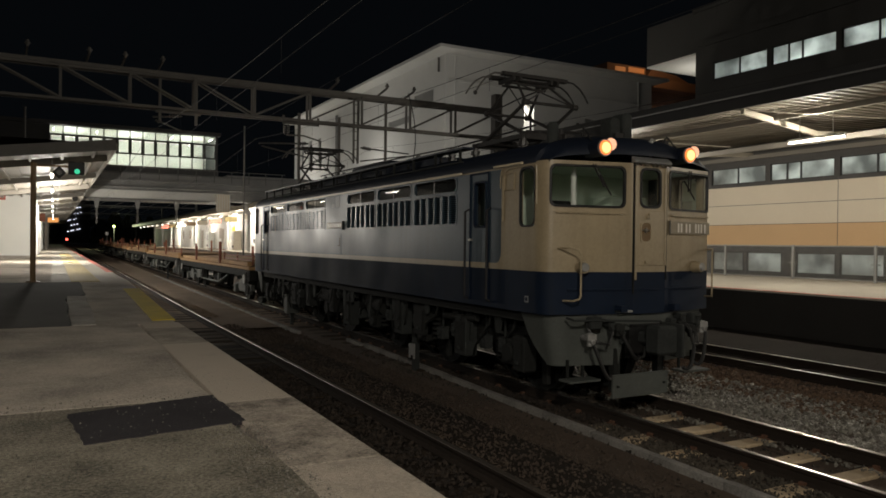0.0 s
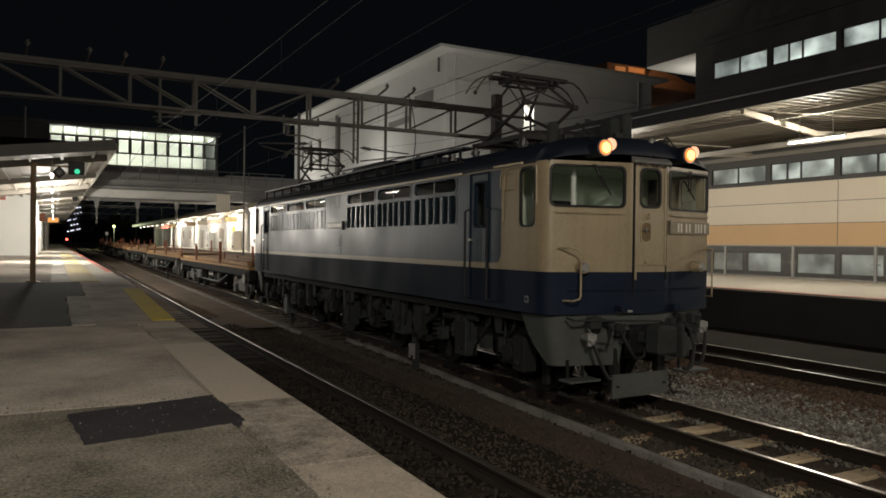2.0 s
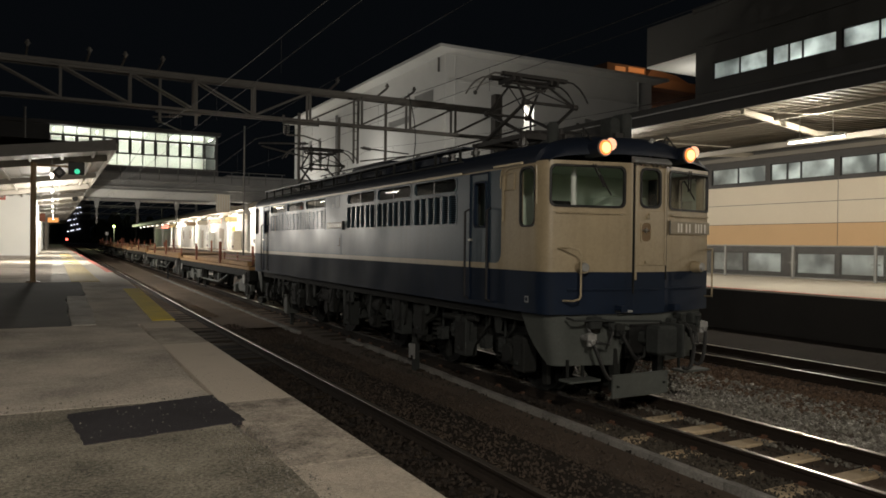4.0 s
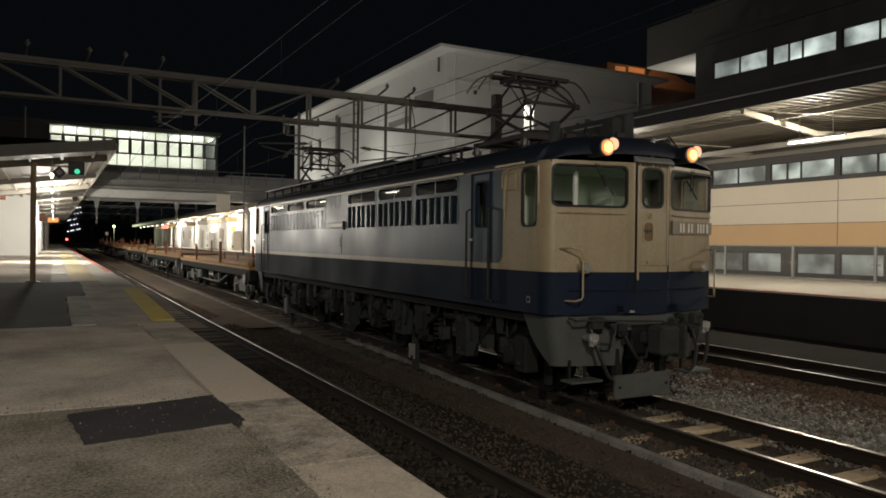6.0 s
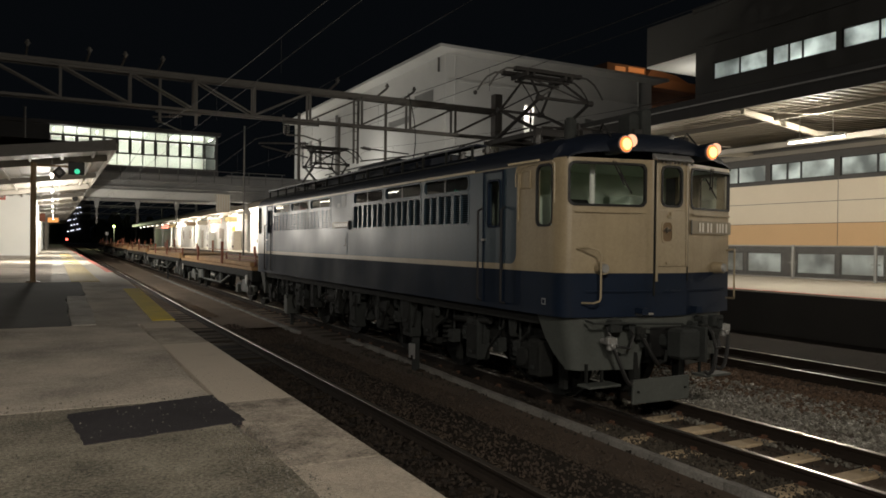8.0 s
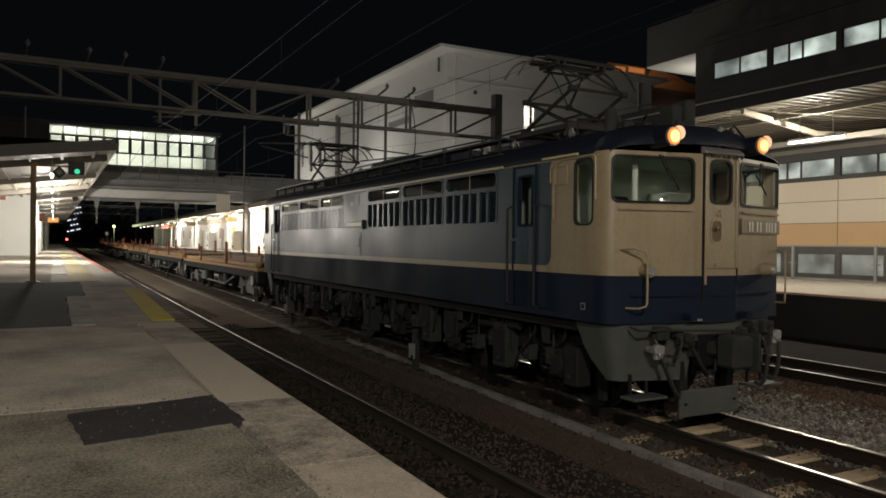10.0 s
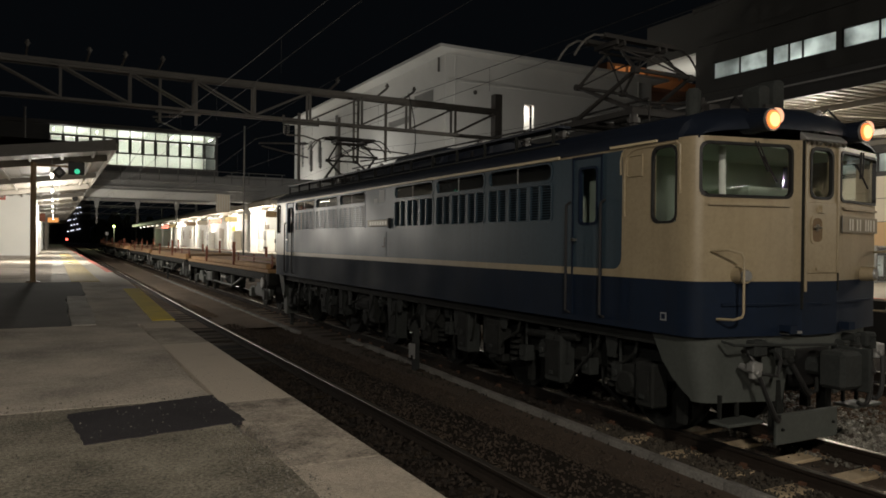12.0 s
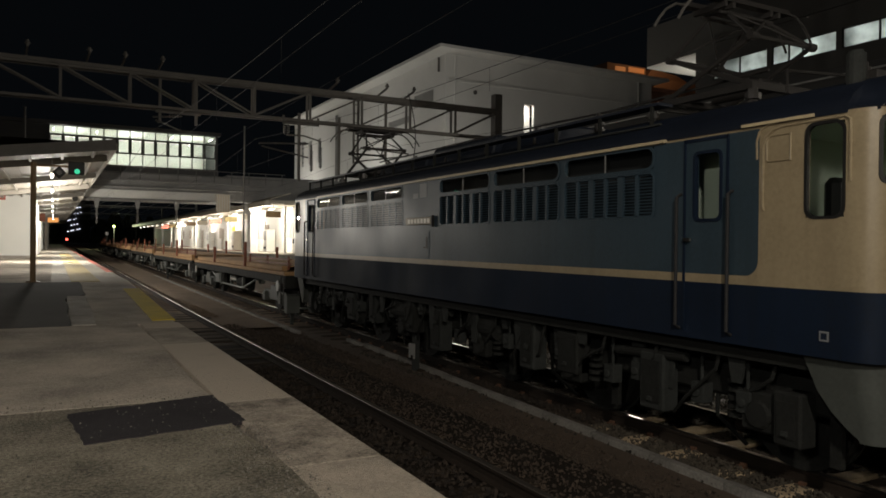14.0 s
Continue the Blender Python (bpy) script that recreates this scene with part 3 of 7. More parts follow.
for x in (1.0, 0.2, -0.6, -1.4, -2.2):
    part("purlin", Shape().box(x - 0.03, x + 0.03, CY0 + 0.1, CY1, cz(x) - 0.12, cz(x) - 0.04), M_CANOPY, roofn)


def tube_lamp(x, y, z, length, along_y=True, drop=0.3, group="platform tube lamps", mat=None, label="lit fluorescent tube lamp hung below the canopy"):
    t = thing("tube_lamp", label, "lamp", pose(x, y, z, 0, 0, 0 if along_y else 90), group)
    part("housing", Shape().prism([(-0.05, 0.0), (0.05, 0.0), (0.025, 0.07), (-0.025, 0.07)], 1, -length / 2 - 0.03, length / 2 + 0.03), M_WALLW, t)
    part("tube", Shape().tube((0, -length / 2, -0.03), (0, length / 2, -0.03), 0.022, 8), mat or M_TUBE, t, "glowing white tube")
    for e in (-0.3, 0.3):
        part("hanger", Shape().tube((0, e * length, 0.07), (0, e * length, drop), 0.012, 6), M_GALV, t)
    return t


for k in range(8):
    tube_lamp(-0.05, 24.0 + 7.4 * k, 3.92, 1.2, drop=0.42)

# post with the repeater signal
post = thing("signal_post", "brown steel post with an arm carrying a green starting signal", "signal post", pose(-0.40, 18.54, PZ2))
part("post", Shape().tube((0, 0, 0), (0, 0, 2.66), 0.06, 12), M_BROWN, post)
part("arm", Shape().beam((0, 0, 2.60), (1.0, 0, 2.60), 0.05, 0.05), M_BROWN, post)
part("base_plate", Shape().tube((0, 0, 0), (0, 0, 0.03), 0.14, 12), M_BROWN, post)
dia = part("diamond_sign", Shape().prism([(0.50, 2.31), (0.645, 2.455), (0.50, 2.60), (0.355, 2.455)], 1, -0.04, 0.04), M_BLACK, post, "black diamond-shaped sign", bevel=0.01)
dia.matrix_basis = pose(0, -0.05, 0)
part("lens", Shape().tube((0.50, -0.12, 2.455), (0.50, -0.09, 2.455), 0.055, 14), M_INSUL, post)
sig = part("signal_box", Shape().box(0.68, 1.01, -0.10, 0.10, 2.42, 2.71), M_BLACK, post, "black signal housing", bevel=0.015)
part("signal_lens", Shape().tube((0.86, -0.15, 2.49), (0.86, -0.105, 2.49), 0.055, 16), M_SIGNALG, sig, "glowing green lens")
part("hood", Shape().tube((0.86, -0.13, 2.50), (0.86, -0.10, 2.50), 0.075, 12), M_BLACK, sig)

# platform buildings under the roof
bld = thing("platform_building", "white panelled platform building under the canopy", "building", kind="structure")
part("wall", Shape().box(-9, -0.86, 41.8, 57, PZ2, 4.35), M_WALLW, bld, bevel=0.02)
part("plinth", Shape().box(-9.02, -0.88, 41.77, 57.02, PZ2, PZ2 + 0.15), M_CONC, bld)
bld2 = thing("platform_building", "white kiosk wall farther along the platform", "building", kind="structure")
part("wall", Shape().box(-6, -0.95, 60, 84, PZ2, 4.3), M_WALLW, bld2, bevel=0.02)
part("sign", Shape().box(-0.94, -0.55, 62, 62.1, 3.4, 4.0), M_REDOX, bld2, "red notice board")
sg = thing("hanging_sign", "orange lit information board hanging from the canopy", "sign", pose(0.0, 80, 3.95))
part("board", Shape().box(-0.5, 0.4, -0.06, 0.06, -0.22, 0.22), M_ORANGE, sg, bevel=0.02)
for x in (-0.3, 0.2):
    part("hanger", Shape().tube((x, 0, 0.22), (x, 0, 0.6), 0.02), M_GALV, sg)
mk = thing("wall_notice", "small red square notice on the white wall", "sign", pose(-2.25, 41.72, 4.11))
part("plate", Shape().box(-0.16, 0.16, -0.02, 0.03, -0.13, 0.13), M_REDLINE, mk)
part("bar", Shape().box(-0.09, 0.09, -0.026, -0.02, -0.03, 0.03), M_WALLW, mk)

# ---- portal gantry over the tracks ----
GY = 28.0
gan = thing("catenary_gantry", "grey steel lattice gantry spanning all the tracks", "gantry", kind="structure")
for yy in (GY - 0.2, GY + 0.2):
    part("chord", Shape().box(-9, 17.6, yy - 0.05, yy + 0.05, 7.99, 8.11).box(-9, 17.6, yy - 0.012, yy + 0.012, 7.9, 7.99), M_MAST, gan)
    part("chord", Shape().box(-9, 17.6, yy - 0.05, yy + 0.05, 6.77, 6.86), M_MAST, gan)
nodes = [0.17 + 2.17 * k for k in range(-5, 9)]
for i, x in enumerate(nodes):
    for yy in (GY - 0.2, GY + 0.2):
        part("strut", Shape().box(x - 0.04, x + 0.04, yy - 0.04, yy + 0.04, 6.86, 7.99), M_MAST, gan)
        if i + 1 < len(nodes):
            a, b = ((x, 7.95), (nodes[i + 1], 6.86)) if i % 14 < 8 else ((x, 6.86), (nodes[i + 1], 7.95))
            part("diagonal", Shape().beam((a[0], yy, a[1]), (b[0], yy, b[1]), 0.045, 0.06), M_MAST, gan)
    part("cross_tie", Shape().box(x - 0.03, x + 0.03, GY - 0.3, GY + 0.3, 7.93, 7.99), M_MAST, gan)
for x in (-0.9, 0.9, 2.0, 3.2, 9.6, 11.7, 12.9):
    part("bracket", Shape().beam((x, GY + 0.5, 8.0), (x + 0.12, GY - 0.9, 8.3), 0.06, 0.06).tube((x + 0.12, GY - 0.9, 8.3), (x + 0.12, GY - 0.9, 8.48), 0.05, 8).tube((x + 0.12, GY - 0.9, 8.36), (x + 0.12, GY - 0.9, 8.40), 0.09, 8), M_MAST, gan)
part("column", Shape().box(17.4, 17.78, GY - 0.2, GY + 0.2, 0.9, 8.8), M_MAST, gan, bevel=0.02)
part("column", Shape().box(-9.2, -8.85, GY - 0.2, GY + 0.2, 0.9, 8.1), M_MAST, gan, bevel=0.02)
for k, (x, zb, w) in enumerate(((10.75, 5.29, 0.07), (10.93, 5.29, 0.07), (12.16, 5.43, 0.10), (10.12, 4.72, 0.10), (8.47, 4.44, 0.10), (3.34, 6.3, 0.09), (4.59, 6.3, 0.09))):
    d = part("drop_post", Shape().box(x - w / 2, x + w / 2, GY - 0.05, GY + 0.05, zb, (7.12 if k in (3, 4) else 8.0)), M_MAST, gan, bevel=0.01)
for k in range(7):
    part("ladder_rung", Shape().box(10.785, 10.895, GY - 0.02, GY + 0.02, 5.5 + 0.36 * k, 5.53 + 0.36 * k), M_MAST, gan)
part("hanger_frame", Shape().box(3.2, 4.75, GY - 0.03, GY + 0.03, 6.66, 6.74).box(3.27, 3.34 + 0.07, GY - 0.05, GY + 0.05, 6.3, 6.34), M_MAST, gan)
part("hanger_frame", Shape().box(7.75, 9.2, GY - 0.26, GY - 0.20, 6.62, 6.70).box(7.75, 7.82, GY - 0.26, GY - 0.20, 6.62, 6.95).box(9.13, 9.2, GY - 0.26, GY - 0.20, 6.62, 6.95), M_MAST, gan)
for x in (7.83, 7.97):
    st_ = Shape().tube((x, GY - 0.23, 6.2), (x, GY - 0.23, 6.62), 0.02, 6)
    for j in range(4):
        st_.tube((x, GY - 0.23, 6.28 + 0.075 * j), (x, GY - 0.23, 6.32 + 0.075 * j), 0.06, 10)
    part("hanging_insulator", st_, M_INSUL, gan, "ribbed hanging insulator")
part("outrigger", Shape().path([(7.9, GY - 0.23, 6.2), (8.6, GY - 0.2, 6.22), (9.35, GY - 0.1, 6.05)], 0.03), M_MAST, gan)
for x, z in ((8.98, 4.9), (9.35, 5.05)):
    st_ = Shape()
    for j in range(9):
        st_.tube((x, GY, z + 0.09 * j), (x, GY, z + 0.05 + 0.09 * j), 0.07, 10)
    st_.tube((x, GY, z - 0.05), (x, GY, z + 1.0), 0.03, 8)
    part("post_insulator", st_, M_INSUL, gan, "dark stacked post insulator")


def arm(x, z, tip):
    s = Shape()
    s.path([(x, GY, z), (tip, GY - 0.05, z - 0.12)], 0.03)
    s.path([(x, GY, z - 0.55), (tip - 0.1 * (1 if tip > x else -1), GY - 0.05, z - 0.22)], 0.03)
    for k in range(4):
        s.tube((x + (0.12 + 0.09 * k) * (1 if tip > x else -1), GY, z - 0.012 * k), (x + (0.16 + 0.09 * k) * (1 if tip > x else -1), GY, z - 0.012 * k), 0.075, 10)
    return s


part("registration_arm", arm(11.05, 5.95, 13.2), M_INSUL, gan, "grey insulated wire arm")
part("registration_arm", arm(8.85, 5.95, 6.9), M_INSUL, gan, "grey insulated wire arm")
part("registration_arm", arm(4.1, 6.6, 3.1), M_INSUL, gan, "grey insulated wire arm")

# overhead wires of each track
for i, x in enumerate(TX):
    w = thing("overhead_wire", "thin contact wire and messenger wire over a track", "wire", kind="structure")
    zc = 4.62 if i == 0 else 4.745
    part("contact_wire", Shape().tube((x + 0.02, -40, zc), (x + 0.02, 200, zc + lift(200)), 0.0045, 5), M_WIRE, w)
    ms = []
    for k in range(45):
        yy = -22 + 5 * k
        t = ((yy - 28) % 50) / 50
        ms.append((x + 0.02, yy, 5.95 - 0.88 * 4 * t * (1 - t) + lift(yy)))
    part("messenger_wire", Shape().path(ms, 0.0055, 5), M_WIRE, w)
    dr = Shape()
    for k in range(20):
        yy = -24 + 5.0 * k
        t = ((yy - 28) % 50) / 50
        dr.tube((x + 0.02, yy, zc), (x + 0.02, yy, 5.95 - 0.88 * 4 * t * (1 - t)), 0.003, 4)
    part("dropper", dr, M_WIRE, w)
for x, z in ((9.6, 8.4),):
    w = thing("feeder_wire", "black feeder cable along the gantry tops", "wire", kind="structure")
    part("cable", Shape().tube((x, -40, z + 0.2), (x, 26, z), 0.009, 5).tube((x, 26, z), (x, 120, z + 0.3), 0.009, 5), M_WIRE, w)

# ---- footbridge with lit windows ----
BY = 55.0
bridge = thing("footbridge", "covered footbridge with brightly lit windows above the tracks", "footbridge", kind="structure")
X0, X1 = -0.31, 10.42
part("girder", Shape().box(-12, 22, BY, BY + 4.4, 4.95, 6.80), M_GIRD, bridge, "grey stained concrete girder", bevel=0.03)
part("floor_slab", Shape().box(-12, X1 + 0.2, BY + 0.02, BY + 4.4, 6.81, 7.2), M_FRAME, bridge)
part("ceiling", Shape().box(-12, X1 + 0.05, BY + 0.1, BY + 4.2, 9.69, 9.715), M_WALLW, bridge)
part("roof", Shape().box(-12, X1 + 0.3, BY - 0.3, BY + 4.7, 9.72, 9.95), M_FASCIA, bridge)
part("back_wall", Shape().box(-12, X1 + 0.1, BY + 4.2, BY + 4.4, 7.2, 9.72), M_WALLW, bridge)
part("end_wall", Shape().box(X1 + 0.02, X1 + 0.14, BY, BY + 4.2, 7.2, 9.72), M_FASCIA, bridge)
part("inner_floor", Shape().box(-12, X1, BY + 0.1, BY + 4.2, 7.2, 7.23), M_PALE, bridge)
cell = (X1 - X0) / 13
win = thing("window_1", "rows of clear panes in dark frames along the footbridge", "window", kind="structure")
for k in range(14):
    x = X0 + cell * k
    part("mullion", Shape().box(x - 0.03, x + 0.03, BY - 0.02, BY + 0.08, 7.2, 9.72), M_FRAME, win)
for z, hgt in ((7.2, 0.06), (8.04, 0.10), (9.0, 0.13), (9.66, 0.06)):
    part("transom", Shape().box(X0, X1, BY - 0.03, BY + 0.09, z, z + hgt), M_FRAME, win)
pane_mesh = Shape().box(0.03, cell - 0.03, 0.02, 0.03, 0, 0.80).mesh("pane", M_GLASS)
for k in range(13):
    x = X0 + cell * k
    part("sash", Shape().box(x + 0.03, x + 0.11, BY, BY + 0.07, 8.14, 9.0).box(x + cell - 0.11, x + cell - 0.03, BY, BY + 0.07, 8.14, 9.0), M_FRAME, win)
    for z in (7.25, 8.15, 9.06):
        o = part("pane", pane_mesh, None, win)
        o.matrix_basis = pose(x, BY, z) @ Matrix.Diagonal((1, 1, 0.75 if z > 9 else 1, 1))
        o.visible_shadow = False
part("end_wall", Shape().box(-12, X0 - 0.03, BY, BY + 0.15, 7.2, 9.72), M_FASCIA, bridge)
for k in range(5):
    tube_lamp((-0.05, 2.6, 5.2, 7.5, 10.2)[k], BY + 0.9, 9.55, 1.2, True, 0.12, "footbridge tube lamps", label="lit fluorescent tube lamp on the footbridge ceiling")
for x in (13.6,):
    part("pier", Shape().box(x - 0.25, x + 0.25, BY + 1.5, BY + 2.5, 0, 4.96), M_WALLB, bridge)
    part("pier_head", Shape().prism([(x - 0.25, 4.2), (x + 0.25, 4.2), (x + 0.7, 4.95), (x - 0.7, 4.95)], 1, BY + 1.2, BY + 2.8), M_WALLB, bridge)
part("lower_wing", Shape().box(11.3, 24, BY + 0.2, BY + 5, 4.95, 6.95), M_GIRD, bridge, "grey lower wing of the bridge")
enc = part("stair_enclosure", Shape().box(10.45, 11.40, BY - 0.35, BY - 0.13, 4.2, 5.5), M_WALLC, bridge, "pale yellow stair enclosure")
for k in range(6):
    part("enclosure_bar", Shape().box(10.46 + 0.18 * k, 10.50 + 0.18 * k, BY - 0.39, BY - 0.352, 4.2, 5.5), M_WALLW, enc)
for k in range(18):
    part("railing_post", Shape().box(-6 + 1.25 * k, -5.95 + 1.25 * k, BY - 0.3, BY - 0.26, 6.3, 7.15), M_MAST, bridge)
part("railing", Shape().box(-12, 15.5, BY - 0.3, BY - 0.26, 7.12, 7.16).box(-12, 15.5, BY - 0.3, BY - 0.26, 6.7, 6.73), M_MAST, bridge)
part("pipe", Shape().tube((-12, BY - 0.2, 5.75), (14, BY - 0.2, 5.78), 0.07, 8).tube((-12, BY - 0.2, 4.9), (10, BY - 0.2, 4.9), 0.05, 8), M_GIRD, bridge)
for k in range(9):
    part("soffit_rib", Shape().box(-2 + 1.6 * k, -1.85 + 1.6 * k, BY - 0.1, BY - 0.01, 5.6, 6.14), M_GIRD, bridge)

# ---- platform across the tracks ----
plat2 = thing("platform", "far station platform with a pale lit edge and a dark wall below", "platform", kind="structure")
part("core", Shape().box(16.30, 25.5, -60, 47, -0.3, 0.88), M_WALLSHADE, plat2)
part("paving", Shape().box(16.28, 25.5, -60, 47, 0.885, 0.925), M_PALE, plat2)
part("edge_line", Shape().box(16.31, 16.5, -60, 47, 0.926, 0.93), M_REDLINE, plat2, "red painted edge line")
part("wide_core", Shape().box(13.1, 25.5, 47.02, 190, -0.3, 1.2), M_CONC, plat2)
part("wide_paving", Shape().box(13.08, 25.5, 47.02, 190, 1.205, 1.25), M_PALE, plat2)

fence = thing("platform_fence", "galvanised wire mesh fence along the back of the platform", "fence", kind="structure")
FX = 23.69
for k in range(16):
    y = 26.48 - 3.02 * k
    part("fence_post", Shape().box(FX - 0.04, FX + 0.04, y - 0.04, y + 0.04, 0.92, 2.16), M_GALV, fence)
    part("clamp", Shape().box(FX - 0.06, FX + 0.06, y - 0.12, y + 0.12, 1.5, 1.54), M_GALV, fence)
for z in (0.98, 2.12):
    part("fence_rail", Shape().tube((FX, -16, z), (FX, 26, z), 0.025, 8), M_GALV, fence)
ms = Shape()
for k in range(330):
    y = -7 + 0.1 * k
    for d in (-1, 1):
        a, b = (y, 0.98), (y + d * 1.08, 2.12)
        ms.beam((FX, a[0], a[1]), (FX, b[0], b[1]), 0.005, 0.005, up=(1, 0, 0))
tagged(part("wire_mesh", ms, M_GALV, fence), kind="stuff")

# ---- station building behind it ----
SX = 25.6
st = thing("station_building", "cream and orange station building with bands of frosted windows", "building", kind="structure")
# YR runs on unseen behind the camera, added for the windscreens' reflections
YL, YR = 23.7, -60.0


def at_st(u, v, d):
    return (SX + d, u, v)


def st_mat(u, v):
    return 2 if v > 5.95 else (4 if v > 4.6 else (1 if 2.13 < v < 3.0 else (0 if v > 2.9 else 3)))


lowh, midh, hih = [], [], []
y = 22.8
while y > -20:
    lowh.append((y - 1.60, y, 1.05, 1.86))
    lowh.append((y - 3.42, y - 1.80, 1.05, 1.86))
    y -= 4.1
y = 22.9
while y > -22:
    midh.append((y - 2.75, y, 4.74, 5.44))
    hih.append((y - 2.75, y, 9.42, 10.17))
    y -= 2.98
ws = Shape()
ws.wall(at_st, [YR, YL], [0, 2.13, 3.0, 3.82, 4.6, 5.95, 12.6], lowh + midh + hih, 0.25, st_mat)
part("wall", ws, [M_WALLC, M_WALLO, M_WALLG, M_DKWALL, M_DKWALL], st)
part("end_wall", Shape().box(SX, SX + 12, YL, YL + 0.2, 0, 12.6), M_WALLG, st)
part("roof", Shape().box(SX - 0.15, SX + 12, YR, YL + 0.3, 12.6, 12.75), M_WALLG, st)
part("cornice", Shape().box(SX - 0.12, SX - 0.005, YR, YL, 11.0, 11.25), M_WALLG, st)
part("room_back", Shape().box(SX + 2.6, SX + 2.7, YR, YL, 0, 12.3), M_WALLW, st)
part("room_floor", Shape().box(SX + 0.26, SX + 2.6, YR, YL, 8.3, 8.5), M_WALLW, st)
part("room_floor", Shape().box(SX + 0.26, SX + 2.6, YR, YL, 3.9, 4.1), M_WALLW, st)
for z in (3.82, 3.0):
    part("joint", Shape().box(SX - 0.004, SX + 0.01, YR, YL, z - 0.010, z + 0.010), M_MAST, st)
for y in (17.0, 9.0, 1.0, -7.0):
    part("joint", Shape().box(SX - 0.004, SX + 0.01, y - 0.010, y + 0.010, 2.15, 4.7), M_MAST, st)
for nm, holes, split in (("window_2", lowh, (0.5,)), ("window_3", midh, (0.33, 0.66)), ("window_4", hih, (0.30, 0.62))):
    wn = thing(nm, "band of frosted glass windows lit from inside", "window", kind="structure")
    for j, (a, b, c, d) in enumerate(holes):
        if a < -12:
            continue
        fr = Shape()
        for f in (0.0, 1.0, *(((0.5,), (0.51, 0.73), (0.5,))[j % 3] if nm != "window_2" else ())):
            yy = a + (b - a) * f
            fr.box(SX + 0.05, SX + 0.12, max(a, yy - 0.035), min(b, yy + 0.035), c, d)
        fr.box(SX + 0.05, SX + 0.12, a, b, c, c + 0.04).box(SX + 0.05, SX + 0.12, a, b, d - 0.04, d)
        part("window_frame", fr, M_FRAME, wn)
        part("pane", Shape().box(SX + 0.08, SX + 0.09, a, b, c, d), M_FROST, wn)
for z, watts in ((1.5, 60), (5.15, 130), (9.85, 200)):
    for y in (15.5, 1.5):
        area_lamp("room_light", (SX + 1.6, y, z), (SX, y, z), 13.0, 0.5, watts, (0.92, 1.0, 0.98))
# upper wing that overhangs the corner, its soffit lit from below
part("upper_wing", Shape().box(SX + 0.2, SX + 9, YL + 0.22, 27.2, 10.9, 12.8), M_WALLG, st)
part("soffit", Shape().box(SX + 0.2, SX + 9, YL + 0.22, 27.2, 10.82, 10.89), M_WALLW, st, "white lit soffit")
area_lamp("porch_light", (SX + 2.5, 25.5, 9.2), (SX + 2.5, 25.5, 12), 0.6, 0.6, 26, WHITE)

# roof over the far platform
can = thing("platform_canopy", "canopy roof with a corrugated underside and dark fascia", "canopy", kind="structure")
EX = 17.2
cs = Shape()
n = 530
for k in range(n):
    y = -60.55 + 0.165 * k
    d = 0.045 if k % 2 else 0
    cs.quad([(EX, y, 6.02 + d), (EX, y + 0.165, 6.02 + d), (SX, y + 0.165, 6.30 + d), (SX, y, 6.30 + d)])
    cs.quad([(EX, y + 0.165, 6.02), (EX, y + 0.165, 6.065), (SX, y + 0.165, 6.345), (SX, y + 0.165, 6.30)])
part("roof_sheet", cs, M_ROOFM, can, "brown corrugated sheet")
part("roof_top", Shape().box(EX - 0.05, SX, -60, 26.9, 6.42, 6.50), M_FASCIA, can)
part("fascia", Shape().box(EX - 0.12, EX - 0.03, -60, 27, 5.97, 6.53), M_FASCIA, can, "black fascia board")
part("gutter_edge", Shape().box(EX - 0.16, EX - 0.12, -60, 27, 6.30, 6.34), M_GALV, can)
for k in range(13):
    y = 27.2 - 6.4 * k
    part("rafter", Shape().beam((EX + 0.1, y, 5.93), (20.6, y, 5.55), 0.12, 0.16), M_BEAMW, can, "cream steel bracket", bevel=0.01)
    part("rafter", Shape().beam((20.6, y, 5.55), (SX, y, 5.9), 0.12, 0.16), M_BEAMW, can, bevel=0.01)
    part("brace_rod", Shape().tube((EX + 0.1, y, 5.95), (20.6, y - 3.2, 5.5), 0.015, 6), M_BEAMW, can)
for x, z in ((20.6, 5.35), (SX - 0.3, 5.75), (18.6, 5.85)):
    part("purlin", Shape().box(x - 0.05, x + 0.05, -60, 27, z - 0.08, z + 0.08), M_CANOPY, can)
# roof and tubes at negative y are unseen too, for those reflections
for y in (28.4, 20.9, 13.3, 5.8, -1.8, -9.4, -17.0, -24.5, -32.0, -40.0):
    tube_lamp(19.0, y, 5.14, 1.7, drop=0.75)

# far part of that platform: roof, white posts and walls
can2 = thing("platform_canopy", "long bright canopy with rows of lamps on the far platform", "canopy", kind="structure")
part("roof_sheet", Shape().box(13.2, 22, 50, 150, 4.75, 4.95), M_BEAMW, can2)
part("fascia", Shape().box(13.1, 13.2, 50, 150, 4.62, 5.02), M_BEAMW, can2)
part("valance", Shape().prism([(13.1, 5.02), (14.6, 5.5), (14.6, 5.44), (13.1, 4.96)], 1, 50, 150), M_BEAMW, can2)
for k in range(9):
    part("column", Shape().box(15.25, 15.45, 54 + 10 * k, 54.2 + 10 * k, 1.25, 4.75), M_WALLW, can2, bevel=0.02)
for k in range(16):
    tube_lamp(13.9, 52.5 + 6 * k, 4.45, 1.6, drop=0.3, group="far platform lamps", mat=M_TUBE2, label="lit tube lamp in a row below the far canopy")
signs = ((M_BROWN, "brown"), (M_PALE, "pale"), (M_TACT, "yellow"), (M_REDLINE, "red"), (M_PALE, "pale"))
